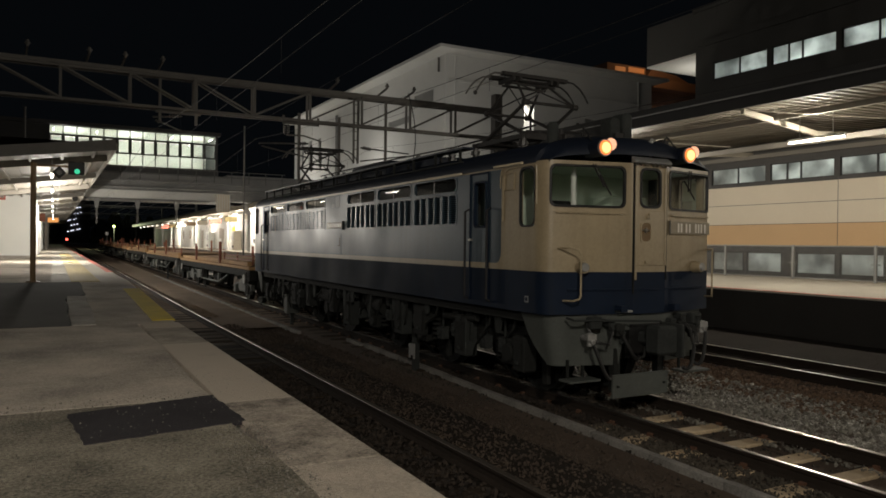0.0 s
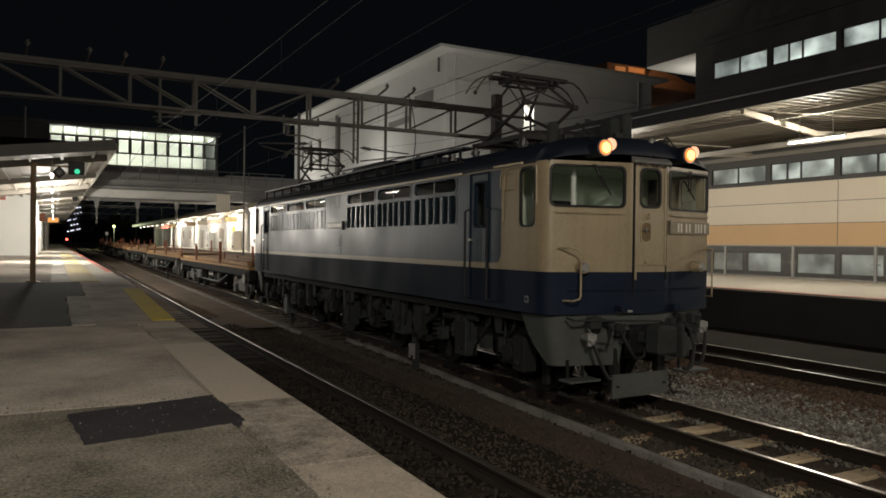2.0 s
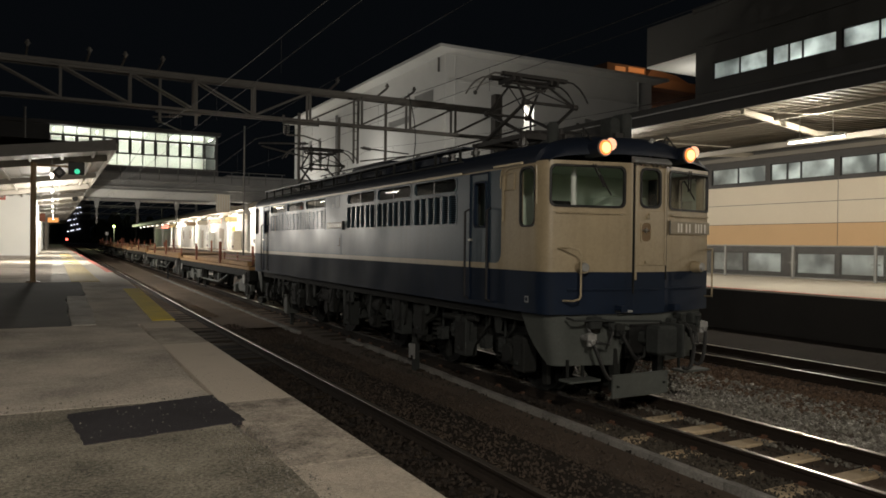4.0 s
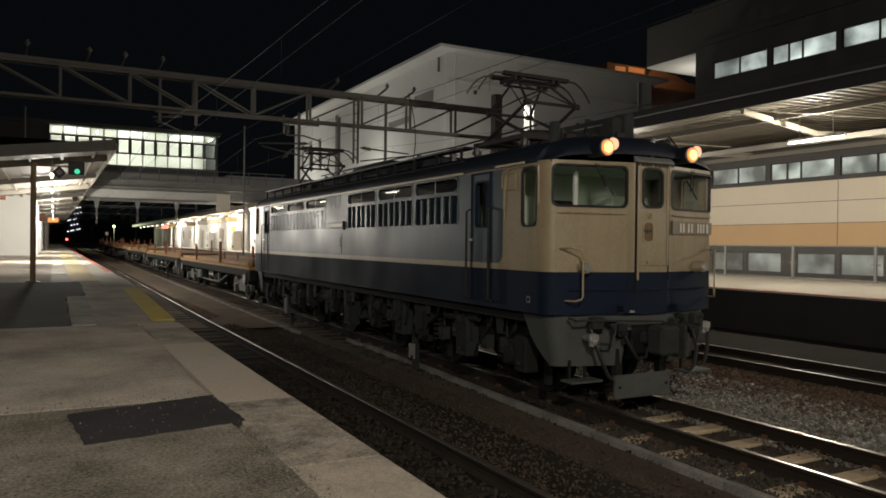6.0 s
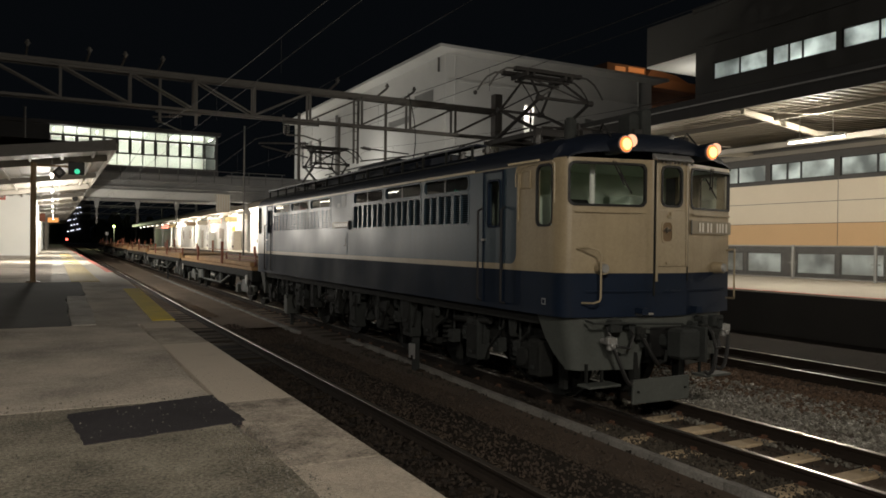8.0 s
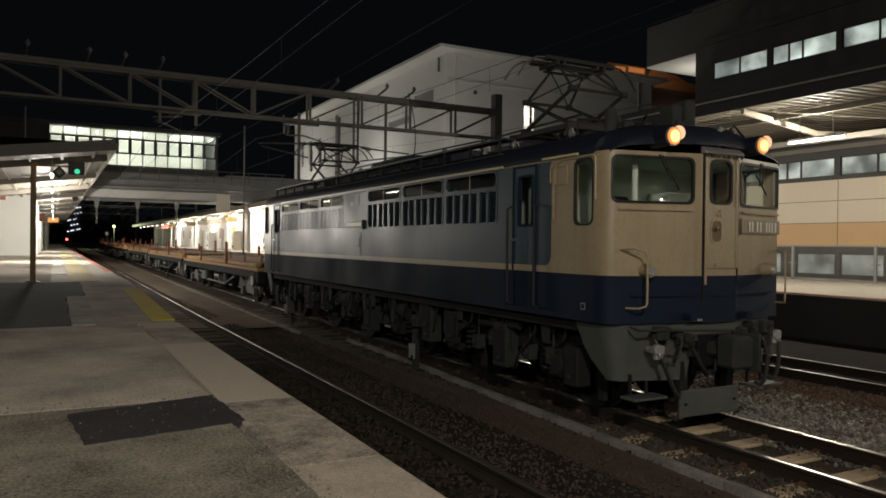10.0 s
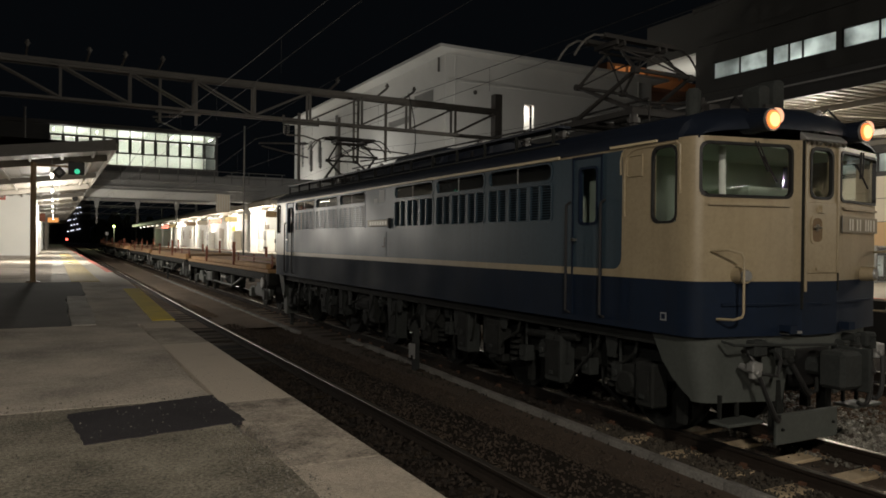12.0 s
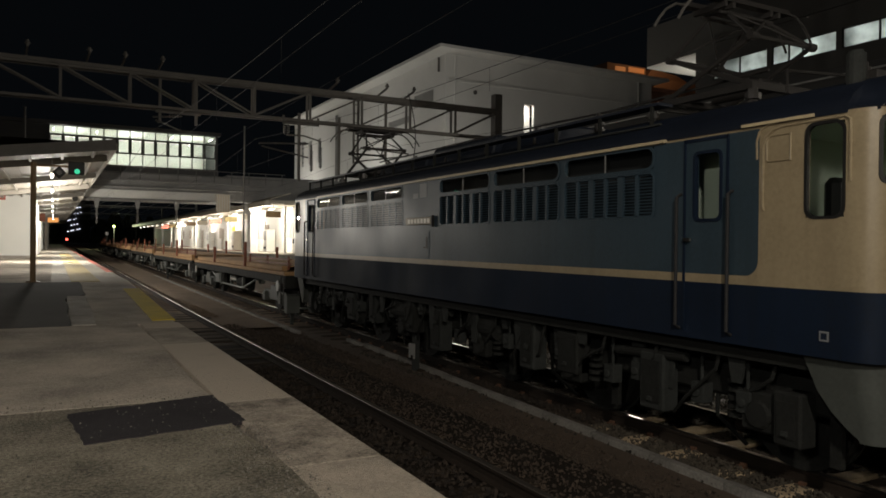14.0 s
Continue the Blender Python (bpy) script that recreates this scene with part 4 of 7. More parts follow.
for k in range(10):
    hs = thing("hanging_sign", "%s station sign hanging from the far canopy" % signs[k % 5][1], "sign", pose(14.3, 53.5 + 7.3 * k, 4.1), "hanging signs")
    part("board", Shape().box(-0.55, 0.55, -0.05, 0.05, -0.22, 0.22), signs[k % 5][0], hs, bevel=0.01)
    part("hanger", Shape().box(-0.02, 0.02, -0.02, 0.02, 0.22, 0.62), M_GALV, hs)
for k, (y, m, lab) in enumerate(((59.0, M_WALLW, "white"), (71.0, M_PALE, "pale"), (84.0, M_WALLB, "off-white"))):
    vm = thing("vending_machine", "%s vending machine on the far platform" % lab, "vending machine", pose(15.45, y, 1.25), "vending machines")
    part("case", Shape().box(-0.35, 0.35, -0.5, 0.5, 0, 1.83), m, vm, bevel=0.03)
    part("display", Shape().box(-0.37, -0.352, -0.42, 0.42, 0.95, 1.7), M_GALV, vm)
    part("slot", Shape().box(-0.37, -0.352, -0.35, 0.35, 0.25, 0.45), M_BLACK, vm)
wl = thing("waiting_room", "white waiting room walls on the far platform", "building", kind="structure")
part("wall", Shape().box(15.9, 16.1, 50, 140, 1.25, 4.75), M_WALLW, wl)
for k in range(9):
    part("notice", Shape().box(15.85, 15.9, 54.2 + 6.5 * k, 55.4 + 6.5 * k, 2.4, 3.5), (M_PALE, M_CONC2, M_CABIN, M_YELLOW, M_PALE, M_CONC2, M_CABIN, M_PALE, M_CONC2)[k], wl)
for k in range(3):
    part("dark_window", Shape().box(15.86, 15.9, 62 + 12 * k, 65.2 + 12 * k, 2.3, 3.8), M_WALLB, wl)
    part("doorway", Shape().box(15.86, 15.9, 67 + 12 * k, 68.2 + 12 * k, 1.25, 3.4), M_PALE, wl)

# ---- white building beyond the far platform ----
wb = thing("office_building", "pale rendered building block with a parapet and few windows", "building", kind="structure")
BX, BYY, BZ = 25.65, 48.0, 16.25
hol = [(32.7, 33.65, 10.9, 13.15), (38.8, 40.0, 10.6, 12.6)]
ws = Shape()
ws.wall(lambda u, v, d: (u, BYY + d, v), [BX, 46.1], [0, 14.3, BZ], hol, 0.3)
sh = [(49.95, 53.45, 13.0, 14.0), (54.25, 58.5, 12.0, 12.6), (76.65, 77.75, 10.9, 13.5), (79.8, 81.0, 10.9, 13.6), (82.85, 83.95, 10.9, 13.6)]
ws.wall(lambda u, v, d: (BX + d, u, v), [BYY, 86.5], [0, 14.3, BZ], sh, 0.3)
part("wall", ws, M_WALLB, wb)
part("parapet", Shape().box(BX - 1.3, 46.6, BYY - 1.6, 86.8, BZ - 0.02, BZ + 0.2), M_WALLB, wb)
part("ledge", Shape().box(BX + 0.2, 46.1, BYY - 0.12, BYY - 0.005, 14.25, 14.4), M_WALLB, wb)
for a, b, c, d in sh:
    wd = part("window", Shape().box(BX + 0.15, BX + 0.2, a, b, c, d), M_LOUVRE if b < 60 else M_FRAME, wb, "grey louvred window")
    for j in range(5):
        part("louvre_slat", Shape().box(BX + 0.10, BX + 0.14, a, b, c + (d - c) * (j + 0.2) / 5, c + (d - c) * (j + 0.75) / 5), M_LOUVRE, wd)
part("window", Shape().box(38.8, 40.0, BYY + 0.2, BYY + 0.25, 10.6, 12.6), M_GALV, wb, "grey louvred window")
part("stair_room", Shape().box(32.1, 34.2, BYY + 1.4, BYY + 1.5, 10.4, 13.6), M_WALLW, wb)
area_lamp("room_light", (33.1, BYY + 0.9, 13.4), (33.1, BYY + 0.9, 10), 0.8, 0.5, 110, WHITE)
for x in (44.5, 26.4):
    part("downpipe", Shape().tube((x, BYY - 0.1, 9), (x, BYY - 0.1, BZ), 0.06), M_WALLB, wb)
for x, z in ((28.2, 13.6), (38.0, 12.0)):
    part("vent", Shape().tube((x, BYY - 0.08, z), (x, BYY, z), 0.16, 12), M_MAST, wb)
bb = thing("brown_building", "brown tiled apartment block with orange lit balconies", "building", kind="structure")
part("wall", Shape().box(49.2, 62, 52, 66, 0, 17.9), M_WALLT, bb)
part("roof_slope", Shape().prism([(49.2, 17.9), (50.0, 18.9), (53.2, 18.6), (55.2, 17.9)], 1, 52, 66), M_WALLT, bb)
for k in range(3):
    part("balcony", Shape().box(49, 62, 50.8, 52, 11.6 + 2.6 * k, 12.5 + 2.6 * k), M_WALLT, bb, bevel=0.03)
part("lit_window", Shape().box(45.4, 46.6, 51.9, 51.99, 18.2, 18.6).box(47.0, 48.9, 51.9, 51.99, 18.25, 18.7), M_DUSK, bb)
part("wing", Shape().box(44.5, 49.2, 52, 60, 14.0, 18.85), M_WALLT, bb)
part("lit_window", Shape().box(54.3, 54.7, 51.9, 51.99, 17.2, 17.5), M_DUSK, bb)
part("lit_window", Shape().box(50.2, 51.3, 50.74, 50.79, 15.0, 15.12).box(52.2, 52.8, 50.74, 50.79, 15.3, 15.42), M_FARWIN, bb)

# ---- distance along the line ----
apt = thing("apartment_tower", "distant dark apartment tower with rows of white corridor lights", "building", kind="structure")
part("wall", Shape().box(2.5, 12, 300, 312, 0, 19), M_FASCIA, apt)
rr = random.Random(3)
for f in range(6):
    for k in range(5):
        if rr.random() < 0.8:
            x = 4.3 + 1.0 * k + rr.uniform(-0.3, 0.3)
            part("corridor_light", Shape().box(x, x + 0.55, 299.7, 299.9, 5.0 + 2.0 * f + 0.25 * k, 5.35 + 2.0 * f + 0.25 * k), M_FARWIN, apt)
for k, yy in enumerate((74.0, 106.0, 142.0, 190.0)):
    fg = thing("catenary_gantry", "dim steel portal farther along the line", "gantry", kind="structure")
    zg = lift(yy)
    for x in (-1.4, 17.5):
        part("column", Shape().box(x - 0.14, x + 0.14, yy - 0.14, yy + 0.14, -0.2, 7.6 + zg), M_MAST, fg)
    part("beam", Shape().box(-1.5, 17.6, yy - 0.1, yy + 0.1, 6.2 + zg, 6.32 + zg).box(-1.5, 17.6, yy - 0.1, yy + 0.1, 7.3 + zg, 7.42 + zg), M_MAST, fg)
    for j in range(9):
        part("diagonal", Shape().beam((-1.3 + 2.1 * j, yy, 6.3 + zg), (0.8 + 2.1 * j, yy, 7.35 + zg), 0.06, 0.06), M_MAST, fg)
fl = thing("distant_lamp", "small yellow-green lamp beside the line far away", "lamp", pose(10.0, 150, 0))
part("post", Shape().tube((0, 0, 0), (0, 0, 4.7), 0.06, 8), M_MAST, fl)
part("lamp_glass", Shape().tube((0, -0.05, 4.55), (0, 0.05, 4.85), 0.22, 10), M_FARLAMP, fl, "glowing yellow-green glass")
ks = thing("line_sign", "white square sign on a post beside the far track", "sign", pose(6.9, 118, 0))
part("post", Shape().box(-0.05, 0.05, -0.05, 0.05, 0, 3.2), M_MAST, ks)
part("plate", Shape().box(-0.2, 0.2, -0.1, -0.06, 2.8, 3.3), M_WALLB, ks)
spk = thing("hanging_speaker", "small black speaker below a red and white plate", "speaker", pose(1.03, 45.0, 4.45))
part("cone", Shape().tube((0, -0.12, -0.12), (0, 0.14, -0.12), 0.15, 14, 0.08), M_BLACK, spk)
part("plate", Shape().box(-0.17, 0.17, -0.03, 0.0, 0.10, 0.22), M_REDLAMPOFF, spk, "red enamel plate")
part("lower_plate", Shape().box(-0.17, 0.17, -0.03, 0.0, 0.22, 0.30), M_WALLW, spk)
part("hanger", Shape().box(-0.02, 0.02, -0.02, 0.02, -0.1, 0.62), M_GALV, spk)
bd = Shape()
rr = random.Random(8)
x = -160
while x < 220:
    w = rr.uniform(4, 9)
    hgt = rr.uniform(7, 12)
    for k in range(14):
        cx, cyy, cz0 = x + rr.uniform(0, w), 326 + rr.uniform(-8, 6), rr.uniform(1, hgt)
        r = rr.uniform(1.2, 2.6)
        bd.tube((cx, cyy, cz0 - r), (cx + rr.uniform(-1, 1), cyy, cz0 + r), r, 6, r * 0.4)
    x += w * 0.6
solid("distant_trees", bd, M_LEAF, "dark line of distant trees", "trees", "stuff")
tl = thing("tail_lamp", "red lamp of a distant train at the end of the line", "lamp", pose(2.7, 190, 2.2))
part("lamp_glass", Shape().tube((0, 0, 0), (0, 0.1, 0), 0.28, 12), M_REDLAMP, tl)
part("case", Shape().tube((0, 0.1, 0), (0, 0.5, 0), 0.32, 12), M_BLACK, tl)
part("stand", Shape().box(-0.1, 0.1, 0.1, 0.3, -2.4, -0.2), M_BLACK, tl)

# hidden posts added for the lights that brighten the pale building
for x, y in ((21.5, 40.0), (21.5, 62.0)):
    sl = thing("street_lamp", "grey post added out of sight for the light on the pale building", "street lamp", pose(x, y, 0.9), "street lamps")
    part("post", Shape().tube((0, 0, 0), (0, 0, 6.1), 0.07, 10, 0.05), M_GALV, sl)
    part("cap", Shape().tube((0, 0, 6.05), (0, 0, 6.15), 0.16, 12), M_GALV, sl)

# small things beside the line
rb = thing("relay_box", "grey relay box on a short post beside the track", "relay box", pose(5.72, 19.4, -0.27))
part("post", Shape().box(-0.04, 0.04, -0.04, 0.04, 0, 0.45), M_EQUIP, rb)
part("case", Shape().box(-0.18, 0.18, -0.15, 0.15, 0.40, 0.88), M_GREY, rb, bevel=0.015)
part("lid", Shape().box(-0.2, 0.2, -0.17, 0.17, 0.88, 0.91), M_GREY, rb, bevel=0.01)
tm = thing("track_marker", "low marker post with a pale square plate beside the track", "marker post", pose(5.66, 11.6, -0.27))
part("post", Shape().box(-0.05, 0.05, -0.05, 0.05, 0, 0.82), M_EQUIP, tm)
part("plate", Shape().box(-0.09, -0.06, -0.07, 0.07, 0.36, 0.56).box(-0.09, -0.06, -0.10, -0.07, 0.30, 0.56).box(-0.09, -0.06, 0.07, 0.10, 0.30, 0.56), M_GALV, tm, "pale square plate")
tm2 = thing("track_marker", "slim marker post far along the line", "marker post", pose(5.75, 44.0, -0.2))
part("post", Shape().box(-0.05, 0.05, -0.05, 0.05, 0, 1.3), M_EQUIP, tm2)
for x, y, z in ((-1.24, 40.0, 8.3), (11.35, 50.0, 9.8)):
    zb = 4.71 if x < 0 else 0
    ma = thing("mast", "slim grey steel mast", "mast", pose(x, y, zb))
    part("pole", Shape().tube((0, 0, 0), (0, 0, z - zb), 0.06, 8, 0.05), M_MAST, ma)
    part("cap", Shape().tube((0, 0, z - zb), (0, 0, z + 0.05 - zb), 0.07, 8), M_MAST, ma)
# lower walkway and brackets of the footbridge
part("parapet", Shape().box(-12, 11.0, BY - 0.12, BY - 0.01, 5.0, 5.55), M_WALLB, bridge, "pale lower parapet")
part("ledge", Shape().box(-12, 14, BY - 0.25, BY - 0.01, 6.15, 6.3), M_GIRD, bridge)
for x in (2.6, 5.2, 7.8):
    part("hanger", Shape().prism([(x - 0.2, 4.95), (x + 0.2, 4.95), (x + 0.08, 4.3), (x - 0.08, 4.3)], 1, BY + 0.3, BY + 0.6), M_GIRD, bridge)
    part("drop_pole", Shape().box(x - 0.06, x + 0.06, BY + 0.4, BY + 0.5, 3.2, 4.3), M_MAST, bridge)
# two unseen posts, added to carry the lamps behind the camera
lp = thing("platform_lamp", "tall lamp post added behind the camera", "lamp post", pose(-3.5, -5.5, PZ))
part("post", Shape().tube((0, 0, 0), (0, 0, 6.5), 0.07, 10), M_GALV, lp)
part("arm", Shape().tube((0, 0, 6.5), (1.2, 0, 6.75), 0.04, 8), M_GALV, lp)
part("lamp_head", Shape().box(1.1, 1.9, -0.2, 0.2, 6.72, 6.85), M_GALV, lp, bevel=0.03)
low = thing("platform_lamp", "low lamp post added behind the camera", "lamp post", pose(-5.0, -2.0, PZ))
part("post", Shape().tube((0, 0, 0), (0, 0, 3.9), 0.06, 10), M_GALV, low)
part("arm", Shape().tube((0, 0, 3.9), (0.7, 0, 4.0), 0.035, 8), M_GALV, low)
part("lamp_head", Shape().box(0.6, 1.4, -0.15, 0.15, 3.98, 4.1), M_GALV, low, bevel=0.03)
# feeder cable looping from the gantry, and pipes on the pale building's side
loop = [(12.95 + 0.35 * math.sin(2.6 * k / 10), GY - 0.5, 8.3 - 0.31 * k) for k in range(11)]
part("feeder_loop", Shape().path(loop, 0.02, 6), M_WIRE, gan)
part("loop_insulator", Shape().tube((loop[-1][0], GY - 0.5, 5.0), (loop[-1][0], GY - 0.5, 5.25), 0.07, 8), M_INSUL, gan)
part("downpipe", Shape().tube((BX - 0.12, 71.3, 6), (BX - 0.12, 71.3, 15.1), 0.16, 8), M_GIRD, wb)
part("downpipe", Shape().tube((BX - 0.12, 48.9, 15.05), (BX - 0.12, 48.9, 16.1), 0.09, 8), M_MAST, wb)

# ---- the locomotive: its own space has the front at y = 0, the rear at y = 15.2, the rail top at z = 0 ----
W, LN = 1.43, 15.2
ROWS = [(0.0, 0.0), (5.3, 0.0), (5.6, -0.01), (6.0, -0.04), (6.5, -0.10), (7.0, -0.165), (7.5, -0.255), (8.0, -0.365), (8.5, -0.50), (9.0, -0.67), (9.5, -0.88), (10.0, -1.12), (10.5, -1.395),
        (11.0, -1.69), (11.5, -2.015), (12.0, -2.36), (12.5, -2.74), (13.0, -3.14), (13.5, -3.57), (14.0, -4.06)]

loco = thing("locomotive", "blue and cream electric locomotive with lit headlights", "locomotive", pose(TX[1], YF, 0))
half = [(-W, 0.43), (-W + 0.012, 0.345), (-W + 0.045, 0.270), (-W + 0.11, 0.213), (-0.30, -0.02), (-0.27, -0.05)]
plan = [(-W, LN / 2)] + half + [(-x, y) for x, y in reversed(half)] + [(W, LN / 2)]
plan += [(-x, LN - y) for x, y in half] + [(x, LN - y) for x, y in reversed(half)] + [(-W, LN / 2)]
PV = [Vector(p) for p in plan]
PU = [0.0]
for a, b in zip(PV, PV[1:]):
    PU.append(PU[-1] + (b - a).length)


def at_body(u, v, d=0.0):
    """The place on the body's outer skin, u along its plan from the middle of the near side, v high, d inside it."""
    u = u % PU[-1] if not (0 <= u <= PU[-1]) else u
    for k in range(len(PU) - 1):
        if u <= PU[k + 1] + 1e-9:
            a, b = PV[k], PV[k + 1]
            t = (u - PU[k]) / (PU[k + 1] - PU[k])
            p = a + (b - a) * t
            e = (b - a).normalized()
            n = Vector((-e.y, e.x))
            return (p.x + n.x * d, p.y + n.y * d, v)
    return (*PV[-1], v)


def us(y):
    """u of the near side at a distance y from the front (negative for the rear half)."""
    return LN / 2 - y


def usr(y):
    return (PU[-1] - (y - LN / 2)) if y > LN / 2 else LN / 2 - y


UF = PU[6]           # where the front's middle begins


def uf(x):
    """u on the front at x across."""
    for k in range(1, 12):
        a, b = PV[k], PV[k + 1]
        if a.x < x <= b.x:
            return PU[k] + (PU[k + 1] - PU[k]) * (x - a.x) / (b.x - a.x)
    return PU[4]


Z0, ZS0, ZS1, ZT = 1.19, 1.72, 1.80, 3.06
side_wins = [(2.48, 3.93), (4.04, 5.50), (5.61, 7.08), (8.45, 9.89), (10.02, 11.46), (11.58, 13.08)]


def side_u(y0, y1):
    a, b = usr(y0), usr(y1)
    return (min(a, b), max(a, b))


holes = []
W_FRONT_L = (uf(-1.325) - 0.035, uf(-0.385), 2.54, 3.035)
W_FRONT_R = (uf(0.385), uf(1.325) + 0.02, 2.54, 3.035)
W_DOOR = (uf(-0.16), uf(0.17), 2.55, 3.03)
CAB_SIDE = (us(0.795), us(0.475), 2.29, 3.03)
WIN = [(*side_u(a, b), 2.83, 3.045) for a, b in side_wins]
GRI = [(*side_u(a, b), 2.345, 2.79) for a, b in side_wins]
DOORWIN = (us(1.94), us(1.64), 2.30, 2.92)
RDOORWIN = (*side_u(13.34, 13.68), 2.30, 2.92)
RCAB = (*side_u(14.42, 14.72), 2.30, 3.03)
mid_front = (PU[6] + PU[7]) / 2
FAR_CAB = (2 * mid_front - CAB_SIDE[1], 2 * mid_front - CAB_SIDE[0], 2.29, 3.03)
FAR_DOOR = (2 * mid_front - DOORWIN[1], 2 * mid_front - DOORWIN[0], 2.30, 2.92)
holes = [FAR_CAB, FAR_DOOR, W_FRONT_L, W_FRONT_R, W_DOOR, CAB_SIDE, DOORWIN, RDOORWIN, RCAB] + WIN + GRI
TOT = PU[-1]
mid_front = (PU[6] + PU[7]) / 2
cream_half = mid_front - us(1.235)


def body_mat(u, v):
    if v < ZS0:
        return 1
    fu = u % TOT
    near = abs(fu - mid_front) < cream_half
    rear = abs(((fu - mid_front) % TOT) - TOT / 2) < cream_half
    if near or rear:
        return 2
    if v < ZS1 or v > ZT - 0.0:
        return 2
    return 0


bs = Shape()
bs.wall(at_body, PU + [us(1.235), (mid_front + cream_half) % TOT, (mid_front + TOT / 2 - cream_half) % TOT, (mid_front + TOT / 2 + cream_half) % TOT], [Z0, ZS0, ZS1, ZT, 3.10], holes, 0.05, body_mat)
body = part("body", bs, [M_BLUE, M_NAVY, M_CREAM], loco, "blue body side with cream cab ends and dark blue skirt band", smooth=True)
part("floor", Shape().prism([(-W + 0.05, 0.5), (-1.1, 0.25), (-0.25, 0.02), (0.25, 0.02), (1.1, 0.25), (W - 0.05, 0.5), (W - 0.05, LN - 0.5), (1.1, LN - 0.25), (-1.1, LN - 0.25), (-W + 0.05, LN - 0.5)], 2, 1.2, 1.28), M_UNDER, loco)
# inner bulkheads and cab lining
# near-black block stands in for the machine room's darkness
part("dark_room_block", Shape().box(-W + 0.22, W - 0.22, 2.52, LN - 2.0, 1.3, 3.05), M_DARK, loco)
part("cab_bulkhead", Shape().box(-W + 0.06, W - 0.06, 1.42, 1.47, 1.3, 3.1), M_CABIN, loco, "pale green cab bulkhead")
part("corridor_wall", Shape().box(-1.0, 1.0, 1.50, 2.51, 1.3, 3.0), M_CABIN, loco)
part("cab_ceiling", Shape().box(-W + 0.1, W - 0.1, 0.28, 1.42, 3.065, 3.08), M_CABIN, loco)
part("driver_desk", Shape().box(-1.15, -0.35, 0.30, 0.62, 1.9, 2.42), M_CABIN, loco, bevel=0.03)
part("cab_post", Shape().tube((-0.86, 0.42, 2.3), (-0.86, 0.42, 3.05), 0.035, 10), M_WALLW, loco, "white post inside the cab")
part("cab_cabinet", Shape().box(0.25, 0.95, 1.0, 1.4, 1.4, 2.75), M_CABIN, loco, bevel=0.02)
part("driver_seat", Shape().box(-0.95, -0.5, 0.85, 1.0, 1.8, 2.65), M_BLACK, loco, bevel=0.05)

# roof
arc = [(-W - 0.01, 3.08), (-W - 0.01, 3.14), (-1.36, 3.24), (-1.20, 3.34), (-0.9, 3.43), (-0.45, 3.48), (0, 3.49), (0.45, 3.48), (0.9, 3.43), (1.20, 3.34), (1.36, 3.24), (W + 0.01, 3.14), (W + 0.01, 3.08)]
rs = Shape()
secs = [(-0.07, 0.20, 0.30), (-0.06, 0.30, 0.42), (0.0, 0.45, 0.7), (0.15, 0.78, 0.90), (0.45, 1.0, 1.0), (LN - 0.45, 1.0, 1.0), (LN - 0.15, 0.78, 0.9), (LN, 0.45, 0.7), (LN + 0.06, 0.3, 0.42)]
rows = []
for yy, wx, hz in secs:
    row = []
    for x, z in arc:
        px = x
        py = yy
        if yy < 0.5:
            k = min(1, abs(x) / W)
            py = max(yy, -0.06 + 0.0) + (0.36 * max(0, k - 0.18) if yy < 0.3 else 0)
        elif yy > LN - 0.5:
            k = min(1, abs(x) / W)
            py = yy - (0.36 * max(0, k - 0.18) if yy > LN - 0.3 else 0)
        if yy < 0.3 or yy > LN - 0.3:
            px *= 0.955
        row.append((px, py, 3.08 + (z - 3.08) * hz))
    rows.append(row)
for r0, r1 in zip(rows, rows[1:]):
    for i in range(len(arc) - 1):
        rs.quad([r0[i], r0[i + 1], r1[i + 1], r1[i]])
part("roof", rs, M_ROOF, loco, "dark blue curved roof", smooth=True)
part("rain_gutter", Shape().box(-W - 0.035, -W - 0.01, 2.3, LN - 2.2, 3.065, 3.095), M_CREAM2, loco, "cream rain strip")
part("rain_gutter", Shape().box(-W - 0.035, -W - 0.01, 0.72, 1.40, 3.085, 3.11), M_CREAM2, loco)
# roof walkways on small stands, on both sides
for sx in (-1, 1):
    part("walkway", Shape().box(sx * 1.16 - 0.10, sx * 1.16 + 0.10, 2.6, LN - 0.9, 3.50, 3.53), M_ROOF, loco)
    for k in range(15):
        yy = 2.7 + 0.82 * k
        part("walkway_stand", Shape().box(sx * 1.25 - 0.02, sx * 1.25 + 0.02, yy - 0.012, yy + 0.012, 3.28, 3.50), M_UNDER, loco)
for k, (y0, y1, h) in enumerate(((4.9, 6.3, 0.22), (6.5, 8.6, 0.28), (8.8, 10.9, 0.22))):
    part("roof_hatch", Shape().prism([(-0.85, 3.4), (0.85, 3.4), (0.75, 3.45 + h), (-0.75, 3.45 + h)], 1, y0, y1), M_ROOF, loco, bevel=0.03)
for k in range(7):
    part("lifting_eye", Shape().tube((-0.9, 4.0 + 1.3 * k, 3.4), (-0.9, 4.0 + 1.3 * k, 3.52), 0.025, 8), M_PANTO, loco)
part("whistle", Shape().tube((0.13, 0.10, 3.2), (0.13, 0.10, 3.42), 0.022, 8).tube((0.13, 0.10, 3.33), (0.13, 0.10, 3.42), 0.036, 8).path([(0.13, 0.10, 3.42), (0.15, 0.10, 3.455), (0.19, 0.10, 3.44)], 0.012), M_GALV, loco)
